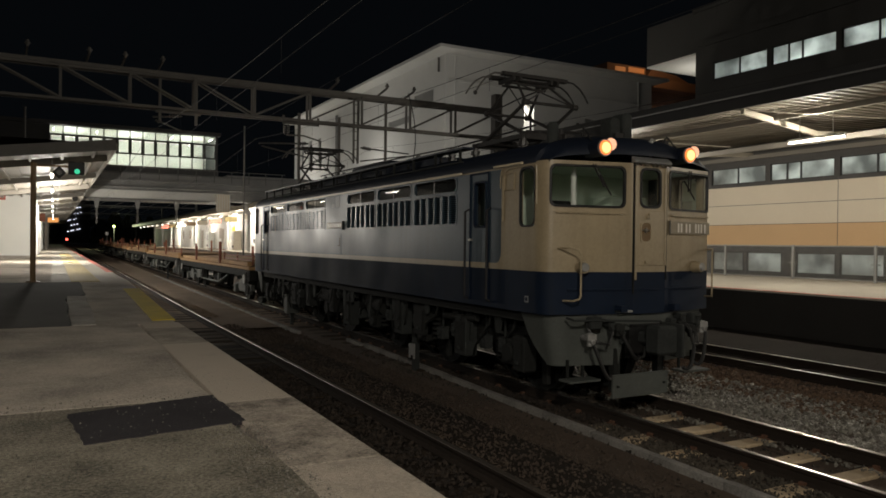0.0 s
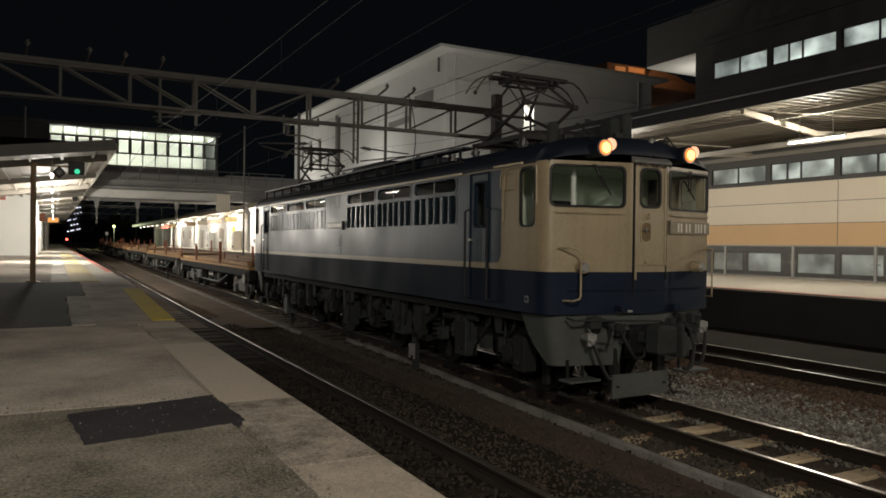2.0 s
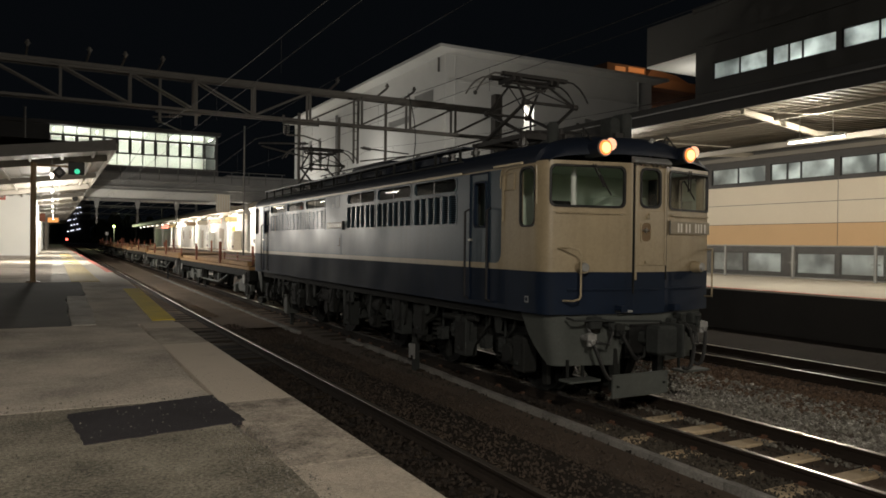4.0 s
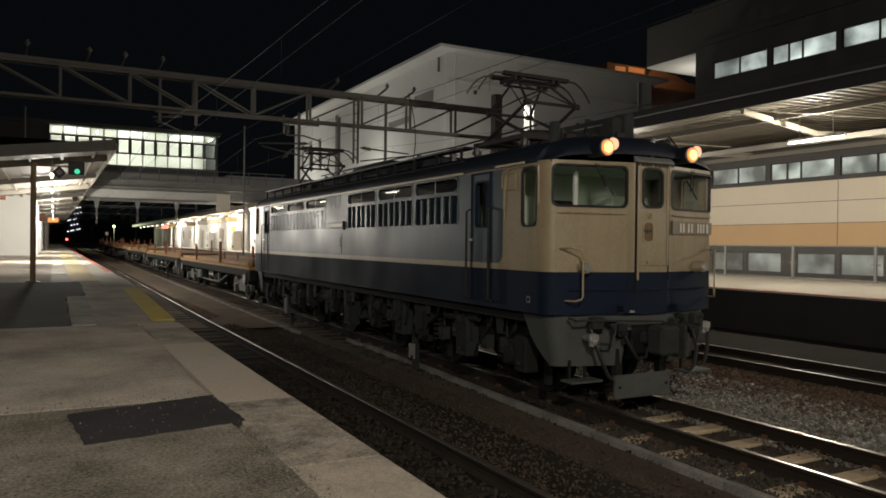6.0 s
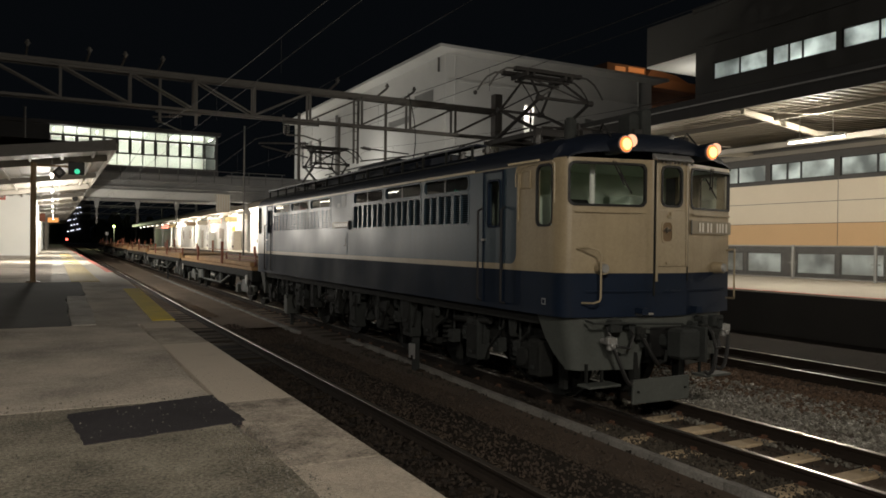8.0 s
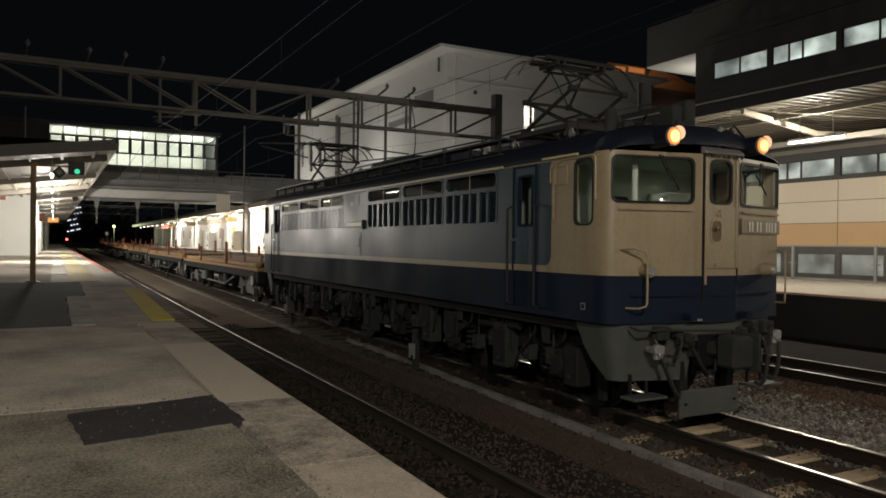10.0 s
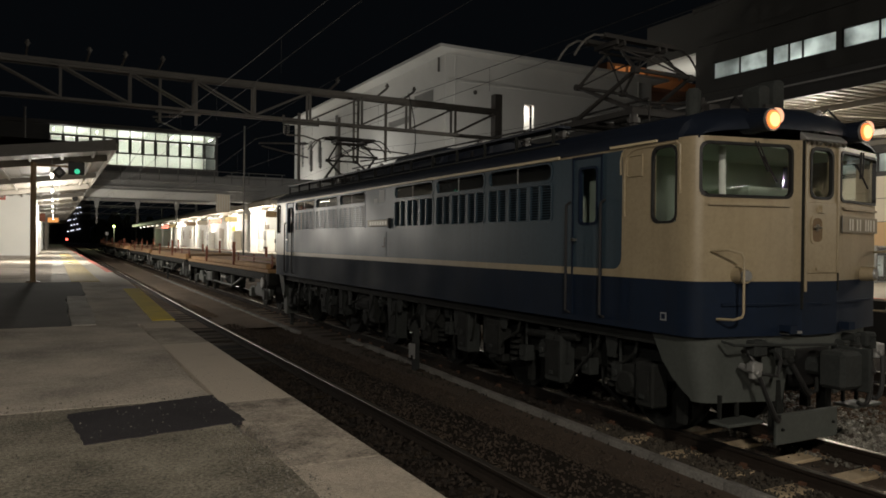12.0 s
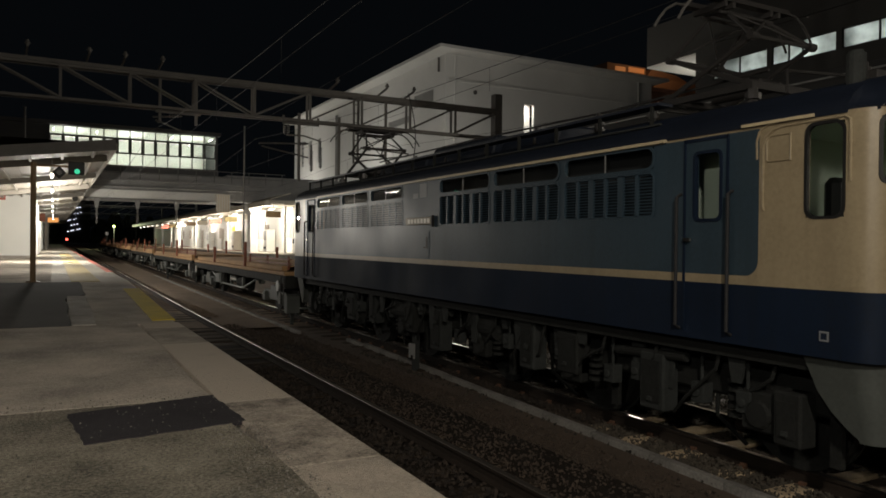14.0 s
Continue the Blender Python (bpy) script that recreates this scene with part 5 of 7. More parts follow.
part("arrester", Shape().tube((-1.03, 0.65, 3.25), (-1.03, 0.65, 3.62), 0.075, 14).tube((-1.03, 0.65, 3.62), (-1.03, 0.65, 3.645), 0.055, 14), M_EQUIP, loco, "grey cylindrical arrester on the roof")
part("arrester_stay", Shape().tube((-0.90, 0.65, 3.3), (-0.90, 0.65, 3.57), 0.02, 8).tube((-0.86, 0.65, 3.3), (-0.86, 0.65, 3.54), 0.016, 8).box(-0.94, -0.82, 0.63, 0.67, 3.46, 3.50), M_PANTO, loco)
rrf = random.Random(23)
for k in range(9):
    x = -0.28 + 0.075 * k + rrf.uniform(-0.02, 0.02)
    part("door_hood_bolt", Shape().tube((x, -0.075, 3.085), (x, -0.10, 3.075), 0.018, 8), M_STEEL, loco)
part("door_hood", Shape().prism([(-0.02, 3.10), (-0.11, 3.10), (-0.10, 3.13), (-0.02, 3.19)], 0, -0.30, 0.33), M_GALV, loco, "dented metal hood over the gangway door", bevel=0.01)
for sx in (-1, 1):
    part("cable_loop", Shape().path([(sx * 0.72 - 0.04, 0.2, 3.38), (sx * 0.72 - 0.05, 0.35, 3.55), (sx * 0.72 + 0.05, 0.5, 3.52), (sx * 0.72 + 0.1, 0.55, 3.35)], 0.012), M_HOSE, loco)
part("roof_edge_strip", Shape().box(-1.335, -1.305, 2.5, LN - 0.9, 3.275, 3.295), M_EQUIP, loco, "dull grey roof edge strip")
part("horn_cover", Shape().prism([(-0.09, 3.3), (0.07, 3.3), (0.07, 3.76), (0.04, 3.79), (-0.06, 3.79), (-0.09, 3.76)], 1, 0.60, 0.85), M_EQUIP, loco, "grey roof box", bevel=0.02)
part("horn_cover", Shape().prism([(0.085, 3.3), (0.25, 3.3), (0.25, 3.83), (0.22, 3.86), (0.115, 3.86), (0.085, 3.83)], 1, 0.56, 0.82), M_EQUIP, loco, "grey roof box", bevel=0.02)
part("roof_rail", Shape().path([(-1.0, 1.3, 3.42), (-1.0, 1.3, 3.62), (-0.2, 1.25, 3.66), (0.9, 1.25, 3.62), (0.9, 1.3, 3.42)], 0.015), M_PANTO, loco)
for k in range(5):
    part("roof_fitting", Shape().box(-0.9 + 0.42 * k, -0.76 + 0.42 * k, 0.55 + 0.1 * (k % 2), 0.75, 3.3, 3.50 + 0.04 * (k % 3)), M_PANTO, loco, bevel=0.01)
bus = Shape()
bus.path([(-0.35, 2.0, 3.85), (-0.35, 4.4, 3.80), (-0.35, 8, 3.85), (-0.35, 12.0, 3.85)], 0.015)
part("roof_busbar", bus, M_PANTO, loco)
for k in range(6):
    s = Shape()
    yy = 4.6 + 1.4 * k
    for j in range(4):
        s.tube((-0.35, yy, 3.47 + 0.085 * j), (-0.35, yy, 3.51 + 0.085 * j), 0.075, 10)
        s.tube((-0.35, yy, 3.51 + 0.085 * j), (-0.35, yy, 3.555 + 0.085 * j), 0.045, 8)
    part("roof_insulator", s, M_INSUL, loco)


def pantograph(yc, label):
    """Pantograph with crossed lower arms, raised to the wire."""
    base = Shape()
    for sy in (-0.72, 0.66):
        base.box(-0.62, 0.62, yc + sy, yc + sy + 0.06, 3.64, 3.71)
    for sx in (-0.60, 0.54):
        base.box(sx, sx + 0.06, yc - 0.66, yc + 0.66, 3.64, 3.71)
    p = part("pantograph", base, M_PANTO, loco, label)
    for sx in (-0.57, 0.57):
        for sy in (-0.69, 0.69):
            s = Shape()
            for j in range(2):
                s.tube((sx, yc + sy, 3.43 + 0.10 * j), (sx, yc + sy, 3.49 + 0.10 * j), 0.08, 10).tube((sx, yc + sy, 3.49 + 0.10 * j), (sx, yc + sy, 3.54 + 0.10 * j), 0.05, 8)
            part("insulator", s, M_INSUL, p)
    HZ, KZ, kn = 4.68, 4.21, 0.59
    for sy in (-1, 1):
        for sx in (-1, 1):
            o = 0.40 if sy > 0 else 0.46
            part("lower_arm", Shape().tube((sx * (o + 0.03), yc - sy * 0.56, 3.72), (sx * o, yc + sy * kn, KZ), 0.034, 8, 0.026), M_PANTO, p)
            part("upper_arm", Shape().tube((sx * o, yc + sy * kn, KZ), (sx * 0.30, yc + sy * 0.13, HZ - 0.09), 0.024, 8, 0.018), M_PANTO, p)
            part("knee_joint", Shape().tube((sx * (o - 0.05), yc + sy * kn, KZ), (sx * (o + 0.05), yc + sy * kn, KZ), 0.045, 10), M_PANTO, p)
            part("collector_horn", Shape().path([(sx * 0.60, yc + sy * 0.17, HZ + 0.03), (sx * 0.76, yc + sy * 0.17, HZ + 0.02), (sx * 0.90, yc + sy * 0.17, HZ - 0.06), (sx * 1.0, yc + sy * 0.17, HZ - 0.17), (sx * 1.07, yc + sy * 0.17, HZ - 0.28)], 0.015), M_MAST if sx < 0 else M_PANTO, p)
        o = 0.40 if sy > 0 else 0.46
        part("knee_bar", Shape().tube((-o, yc + sy * kn, KZ), (o, yc + sy * kn, KZ), 0.024, 8), M_PANTO, p)
        part("base_shaft", Shape().tube((-0.5, yc + sy * 0.56, 3.73), (0.5, yc + sy * 0.56, 3.73), 0.045, 8), M_PANTO, p)
        part("cross_stay", Shape().tube((-o, yc + sy * kn, KZ), (0.0, yc + sy * 0.33, (KZ + HZ) / 2), 0.012, 6).tube((o, yc + sy * kn, KZ), (0.0, yc + sy * 0.33, (KZ + HZ) / 2), 0.012, 6).tube((0.0, yc + sy * 0.33, (KZ + HZ) / 2), (-0.30, yc + sy * 0.13, HZ - 0.09), 0.012, 6).tube((0.0, yc + sy * 0.33, (KZ + HZ) / 2), (0.30, yc + sy * 0.13, HZ - 0.09), 0.012, 6), M_PANTO, p)
        part("collector_strip", Shape().prism([(yc + sy * 0.17 - 0.055, HZ), (yc + sy * 0.17 + 0.055, HZ), (yc + sy * 0.17 + 0.035, HZ + 0.06), (yc + sy * 0.17 - 0.035, HZ + 0.06)], 0, -0.62, 0.62), M_PANTO, p)
    for sx in (-0.42, -0.30, 0.30, 0.42):
        part("head_frame", Shape().box(sx - 0.02, sx + 0.02, yc - 0.22, yc + 0.22, HZ - 0.06, HZ), M_PANTO, p)
    part("head_shaft", Shape().tube((-0.42, yc - 0.13, HZ - 0.09), (0.42, yc - 0.13, HZ - 0.09), 0.02, 8).tube((-0.42, yc + 0.13, HZ - 0.09), (0.42, yc + 0.13, HZ - 0.09), 0.02, 8), M_PANTO, p)
    part("spring_box", Shape().tube((0.16, yc - 0.45, 3.78), (0.16, yc + 0.45, 3.78), 0.05, 10).tube((-0.16, yc - 0.45, 3.78), (-0.16, yc + 0.45, 3.78), 0.05, 10), M_PANTO, p)
    return p


pantograph(2.70, "raised diamond-shaped current collector")
pantograph(13.09, "raised diamond-shaped current collector")


def glazed(rect, name, r, band=0.018, proud=0.012, depth=0.02, label="", mat=None):
    u0, u1, v0, v1 = rect
    w = part(name, frame_ring(at_body, u0, u1, v0, v1, r, band, proud), mat or M_BLACK, loco, label)
    s = Shape()
    n = 6
    for k in range(n):
        a, b = u0 + (u1 - u0) * k / n, u0 + (u1 - u0) * (k + 1) / n
        s.quad([at_body(a, v0, depth), at_body(b, v0, depth), at_body(b, v1, depth), at_body(a, v1, depth)])
    o = part("pane", s, M_GLASS, w)
    o.visible_shadow = False
    return w


glazed(W_FRONT_L, "windscreen", 0.07, label="wide windscreen in a black rubber frame")
glazed(W_FRONT_R, "windscreen", 0.07, label="wide windscreen in a black rubber frame")
glazed(W_DOOR, "door_window", 0.08, label="narrow window of the gangway door")
glazed(CAB_SIDE, "cab_side_window", 0.08, 0.014, 0.006, label="tall rounded cab side window")
glazed(RCAB, "cab_side_window", 0.08)
glazed(FAR_CAB, "cab_side_window", 0.08)
glazed(FAR_DOOR, "side_door_window", 0.03, 0.018)
glazed(DOORWIN, "side_door_window", 0.05, 0.018, mat=M_NAVY)
glazed(RDOORWIN, "side_door_window", 0.05, 0.018, mat=M_NAVY)
for rect in WIN:
    w = glazed(rect, "engine_room_window", 0.085, 0.018, 0.006, 0.025, mat=M_BLUE)
    u0, u1, v0, v1 = rect
    m = (u0 + u1) / 2
    part("mullion", Shape().quad([at_body(m - 0.012, v0, -0.004), at_body(m + 0.012, v0, -0.004), at_body(m + 0.012, v1, -0.004), at_body(m - 0.012, v1, -0.004)]), M_GALV, w)
# louvred grilles: the rear three have close level slats, the others dark slots in pairs between posts
for gi, rect in enumerate(GRI):
    u0, u1, v0, v1 = rect
    gr = part("grille", frame_ring(at_body, u0, u1, v0, v1, 0.05, 0.016, 0.006), M_BLUE, loco, "blue louvred air grille")
    n = 5 if gi > 2 else 6
    cw = (u1 - u0) / n
    rows_n = 11 if gi > 2 else 14
    pitch = (v1 - v0) / rows_n
    for k in range(n):
        a, b = u0 + cw * k, u0 + cw * (k + 1)
        s = Shape()
        for j in range(rows_n):
            z = v0 + pitch * (j + 0.15)
            if gi > 2:
                s.quad([at_body(a, z, -0.003), at_body(b, z, -0.003), at_body(b, z + pitch * 0.48, -0.003), at_body(a, z + pitch * 0.48, -0.003)])
                for zz in (z, z + pitch * 0.48):
                    s.quad([at_body(a, zz, -0.003), at_body(b, zz, -0.003), at_body(b, zz - 0.008, 0.02), at_body(a, zz - 0.008, 0.02)])
            else:
                s.quad([at_body(a + 0.02, z, 0.006), at_body(b - 0.02, z, 0.006), at_body(b - 0.02, z + 0.016, 0.024), at_body(a + 0.02, z + 0.016, 0.024)])
        part("louvre", s, M_BLUE, gr)
        if k:
            h = 0.016 if gi > 2 else (0.042 if k % 2 == 0 else 0.022)
            d = -0.006
            post = Shape().quad([at_body(a - h, v0, d), at_body(a + h, v0, d), at_body(a + h, v1, d), at_body(a - h, v1, d)])
            for e in (-h, h):
                post.quad([at_body(a + e, v0, d), at_body(a + e, v0, 0.03), at_body(a + e, v1, 0.03), at_body(a + e, v1, d)])
            part("grille_post", post, M_BLUE, gr)


def on_side(y, z, d):
    return at_body(usr(y), z, -d)


# side doors, rails and fittings at both cabs
for ya, yb, nm in ((1.56, 2.06, 0), (13.24, 13.78, 1)):
    lo, hi = min(ya, yb), max(ya, yb)
    s = Shape()
    for y in (lo, hi):
        s.box(-W - 0.012, -W - 0.001, y - 0.012, y + 0.012, 1.26, 3.06)
    s.box(-W - 0.012, -W - 0.001, lo, hi, 3.03, 3.06)
    d = part("side_door", s, M_NAVY, loco, "narrow blue cab door")
    part("door_handle", Shape().box(-W - 0.05, -W - 0.02, hi - 0.10, hi - 0.02, 2.10, 2.13), M_STEEL, d, "chrome handle")
    for y in (lo - 0.05, hi + 0.05):
        part("door_rail", Shape().path([(-W, y, 2.55), (-W - 0.06, y, 2.52), (-W - 0.06, y, 1.30), (-W, y, 1.27)], 0.016, 8), M_DARK, loco)
part("cab_panel", Shape().path([(-W - 0.004, 1.16, 2.95), (-W - 0.004, 1.13, 2.985), (-W - 0.004, 0.935, 2.985), (-W - 0.004, 0.935, 2.77), (-W - 0.004, 1.14, 2.77), (-W - 0.004, 1.16, 2.79), (-W - 0.004, 1.16, 2.95)], 0.009), M_CREAM, loco)
part("cab_moulding", Shape().path([(-W - 0.004, 1.185, 2.36), (-W - 0.004, 1.195, 2.40), (-W - 0.004, 1.195, 2.90), (-W - 0.004, 1.17, 2.98), (-W - 0.004, 1.10, 3.03), (-W - 0.004, 1.02, 3.05), (-W - 0.004, 0.47, 3.06), (-W - 0.004, 0.43, 3.03), (-W - 0.004, 0.425, 2.94), (-W - 0.004, 0.425, 2.56)], 0.011, 8), M_CREAM, loco, "raised cream moulding round the cab window")
part("cab_moulding", Shape().path([(-W - 0.004, 1.255, 2.80), (-W - 0.004, 1.26, 2.95), (-W - 0.004, 1.235, 3.03), (-W - 0.004, 1.17, 3.075), (-W - 0.004, 1.05, 3.085)], 0.010, 8), M_CREAM, loco)
pl = part("number_board", Shape().box(-W - 0.03, -W - 0.001, 7.30, 8.26, 2.36, 2.48), M_PLATE, loco, "cream plate with raised characters", bevel=0.006)
sb = Shape()
for k in range(7):
    sb.box(-W - 0.036, -W - 0.031, 7.36 + 0.12 * k, 7.44 + 0.12 * k, 2.385, 2.455)
part("character_bar", sb, M_LETTER, pl)
part("end_bracket", Shape().box(-W - 0.04, -W, 7.26, 7.30, 2.32, 2.50), M_BLACK, loco)
part("side_box", Shape().box(-W - 0.006, -W - 0.001, 7.42, 7.98, 1.83, 2.26), M_BLUE, loco, "flat inspection hatch", bevel=0.002)
part("hatch_vent", Shape().box(-W - 0.010, -W - 0.007, 7.48, 7.52, 1.98, 2.16).box(-W - 0.010, -W - 0.007, 7.52, 7.62, 1.98, 2.0), M_BLACK, loco)
part("emblem", Shape().box(-W - 0.004, -W - 0.001, 7.84, 8.02, 2.80, 2.88).box(-W - 0.004, -W - 0.001, 7.52, 7.78, 2.80, 3.03), M_EMBLEM, loco, "pale grey emblem blocks")
part("region_mark", Shape().box(-W - 0.004, -W - 0.001, 0.58, 0.66, 1.32, 1.40), M_EMBLEM, loco, "small pale square mark")
part("region_mark", Shape().box(-W - 0.007, -W - 0.005, 0.595, 0.645, 1.335, 1.385), M_NAVY, loco)
part("rear_vent", Shape().box(-W - 0.008, -W - 0.001, 14.86, 14.98, 2.02, 2.14), M_BLACK, loco)

# front fittings
# the cream of the cab sweeps out into the stripe in a small curve
sweep = [(1.235, 1.80), (1.235, 1.93)]
for i in range(1, 7):
    a = radians(15 * i)
    sweep.append((1.365 - 0.13 * math.cos(a), 1.93 - 0.13 * math.sin(a)))
for yo in (0, 1):
    part("cream_sweep", Shape().prism([(LN - y if yo else y, z) for y, z in sweep], 0, -W - 0.003, -W - 0.0005), M_CREAM, loco)
fm = part("gangway_door", Shape().box(-0.27, -0.24, -0.085, -0.05, 1.62, 3.12).box(0.24, 0.27, -0.075, -0.05, 1.80, 3.12).box(-0.235, 0.235, -0.065, -0.05, 1.80, 2.50), M_CREAM, loco, "cream gangway door in the middle of the front", bevel=0.006)
part("door_seam", Shape().box(-0.285, -0.272, -0.07, -0.045, 1.45, 3.12), M_UNDER, fm)
part("door_seam", Shape().box(0.272, 0.285, -0.06, -0.045, 1.62, 3.12), M_UNDER, fm)
rec = frame_ring(lambda u, v, d: (u, -0.066 + d, v), -0.165, 0.005, 2.10, 2.355, 0.05, 0.012, 0.008)
part("handle_recess", rec, M_CREAM, fm, "rounded rim of the handle recess")
# no hollow here: the brown of this flat plate paints the recess's shade
part("recess_plate", Shape().box(-0.155, -0.005, -0.069, -0.0655, 2.11, 2.345), M_BROWN, fm, "shaded recess plate")
part("door_handle", Shape().tube((-0.165, -0.10, 2.25), (-0.06, -0.10, 2.25), 0.011, 8).tube((-0.11, -0.10, 2.25), (-0.11, -0.066, 2.25), 0.016, 8).tube((-0.115, -0.10, 2.22), (-0.115, -0.10, 2.28), 0.014, 8), M_STEEL, fm, "chrome handle")
part("hook", Shape().box(-0.08, 0.02, -0.09, -0.06, 2.40, 2.43).box(-0.05, -0.02, -0.10, -0.06, 2.40, 2.47), M_CREAM, fm)
part("hook", Shape().box(-0.10, -0.02, -0.085, -0.06, 1.83, 1.86), M_CREAM, fm)


def front_bar(x0, x1, z, h, proud, mat, name):
    s = Shape()
    for a, b in zip([x0 + (x1 - x0) * k / 4 for k in range(4)], [x0 + (x1 - x0) * k / 4 for k in range(1, 5)]):
        ua, ub = uf(a), uf(b)
        s.quad([at_body(ua, z, -proud), at_body(ub, z, -proud), at_body(ub, z + h, -proud), at_body(ua, z + h, -proud)])
        s.quad([at_body(ua, z + h, -proud), at_body(ub, z + h, -proud), at_body(ub, z + h, 0.0), at_body(ua, z + h, 0.0)])
        s.quad([at_body(ua, z, -proud), at_body(ub, z, -proud), at_body(ub, z, 0.0), at_body(ua, z, 0.0)])
    return part(name, s, mat, loco)


front_bar(-1.30, -0.42, 2.445, 0.022, 0.03, M_CREAM, "sill_strip")
front_bar(0.42, 1.30, 2.445, 0.022, 0.03, M_CREAM, "sill_strip")
front_bar(-1.15, 1.15, 1.49, 0.02, 0.03, M_NAVY, "step_strip")
plate = front_bar(0.36, 1.335, 2.215, 0.165, 0.028, M_PLATE, "number_board")
tagged(plate, "cream plate with raised silver characters")
part("board_edge", Shape().quad([at_body(uf(0.345), 2.20, -0.03), at_body(uf(0.37), 2.20, -0.03), at_body(uf(0.37), 2.39, -0.03), at_body(uf(0.345), 2.39, -0.03)]), M_BLACK, plate)
# raised characters, as plain bars
for k, a in enumerate((0.53, 0.60, 0.72, 0.80, 0.95, 1.02, 1.09, 1.18)):
    part("character_bar", Shape().quad([at_body(uf(a), 2.235, -0.035), at_body(uf(a + 0.04), 2.235, -0.035), at_body(uf(a + 0.04), 2.355, -0.035), at_body(uf(a), 2.355, -0.035)]), M_LETTER, plate)

for sx in (-1, 1):
    hl = part("headlight", Shape().tube(((sx * 0.715 - 0.055) - 0.02, -0.08, 3.25), ((sx * 0.715 - 0.055), 0.22, 3.25), 0.10, 20, 0.105), M_ROOF, loco, "round roof headlight, lit warm yellow")
    part("rim", Shape().tube(((sx * 0.715 - 0.055) - 0.02, -0.10, 3.25), ((sx * 0.715 - 0.055) - 0.02, -0.075, 3.25), 0.105, 20), M_GALV, hl)
    # the halo is modelled as a glowing orange disc behind the glass
    part("lamp_glass", Shape().tube(((sx * 0.715 - 0.055) - 0.02, -0.115, 3.25), ((sx * 0.715 - 0.055) - 0.02, -0.10, 3.25), 0.085, 20, 0.09), M_HEADO, hl, "orange glowing ring standing in for the headlight's halo")
    part("lamp_glass", Shape().tube(((sx * 0.715 - 0.055) - 0.02, -0.122, 3.25), ((sx * 0.715 - 0.055) - 0.02, -0.114, 3.25), 0.066, 20), M_HEAD, hl, "glowing warm glass")
    hl2 = part("headlight", Shape().tube(((sx * 0.715 - 0.055) + 0.135, -0.02, 3.31), ((sx * 0.715 - 0.055) + 0.135, 0.22, 3.31), 0.085, 18), M_ROOF, loco, "second, dim headlight")
    part("lamp_glass", Shape().tube(((sx * 0.715 - 0.055) + 0.135, -0.045, 3.31), ((sx * 0.715 - 0.055) + 0.135, -0.02, 3.31), 0.072, 18, 0.08), M_HEAD2, hl2, "dimly glowing glass")
    zz = 1.78
    u = uf(sx * 0.97)
    a, b = Vector(at_body(u, zz, 0.0)), Vector(at_body(u, zz, -0.13))
    tl = part("tail_light", Shape().tube(a, b, 0.080, 18, 0.072), M_CREAM, loco, "round cream tail light, unlit")
    part("lens", Shape().tube(b, b + (b - a) * 0.15, 0.060, 16, 0.05), M_GALV, tl, "grey metal lens cap")
    part("front_handrail", Shape().path([(sx * 1.27, 0.19, 2.01), (sx * 1.22, 0.02, 2.02), (sx * 1.135, -0.05, 1.99), (sx * 1.115, -0.065, 1.93), (sx * 1.115, -0.065, 1.44), (sx * 1.125, -0.055, 1.40), (sx * 1.18, -0.01, 1.375), (sx * 1.22, 0.15, 1.37)], 0.0125, 8), M_CREAM, loco, "cream painted handrail")
    part("wiper", Shape().path([(sx * 0.82 - 0.05, 0.03, 3.06), (sx * 0.72 + 0.02, 0.02, 2.78)], 0.010).path([(sx * 0.82 - 0.01, 0.03, 3.06), (sx * 0.72 + 0.06, 0.02, 2.78)], 0.008).path([(sx * 0.72 - 0.06, 0.01, 2.92), (sx * 0.72 + 0.12, 0.0, 2.68)], 0.010), M_PANTO, loco)
    part("marker_bracket", Shape().box(sx * 0.45 - 0.05, sx * 0.45 + 0.05, -0.10, 0.05, 1.22, 1.30), M_NAVY, loco)
part("front_step", Shape().box(-0.5, -0.3, -0.08, 0.02, 1.215, 1.24), M_GALV, loco)

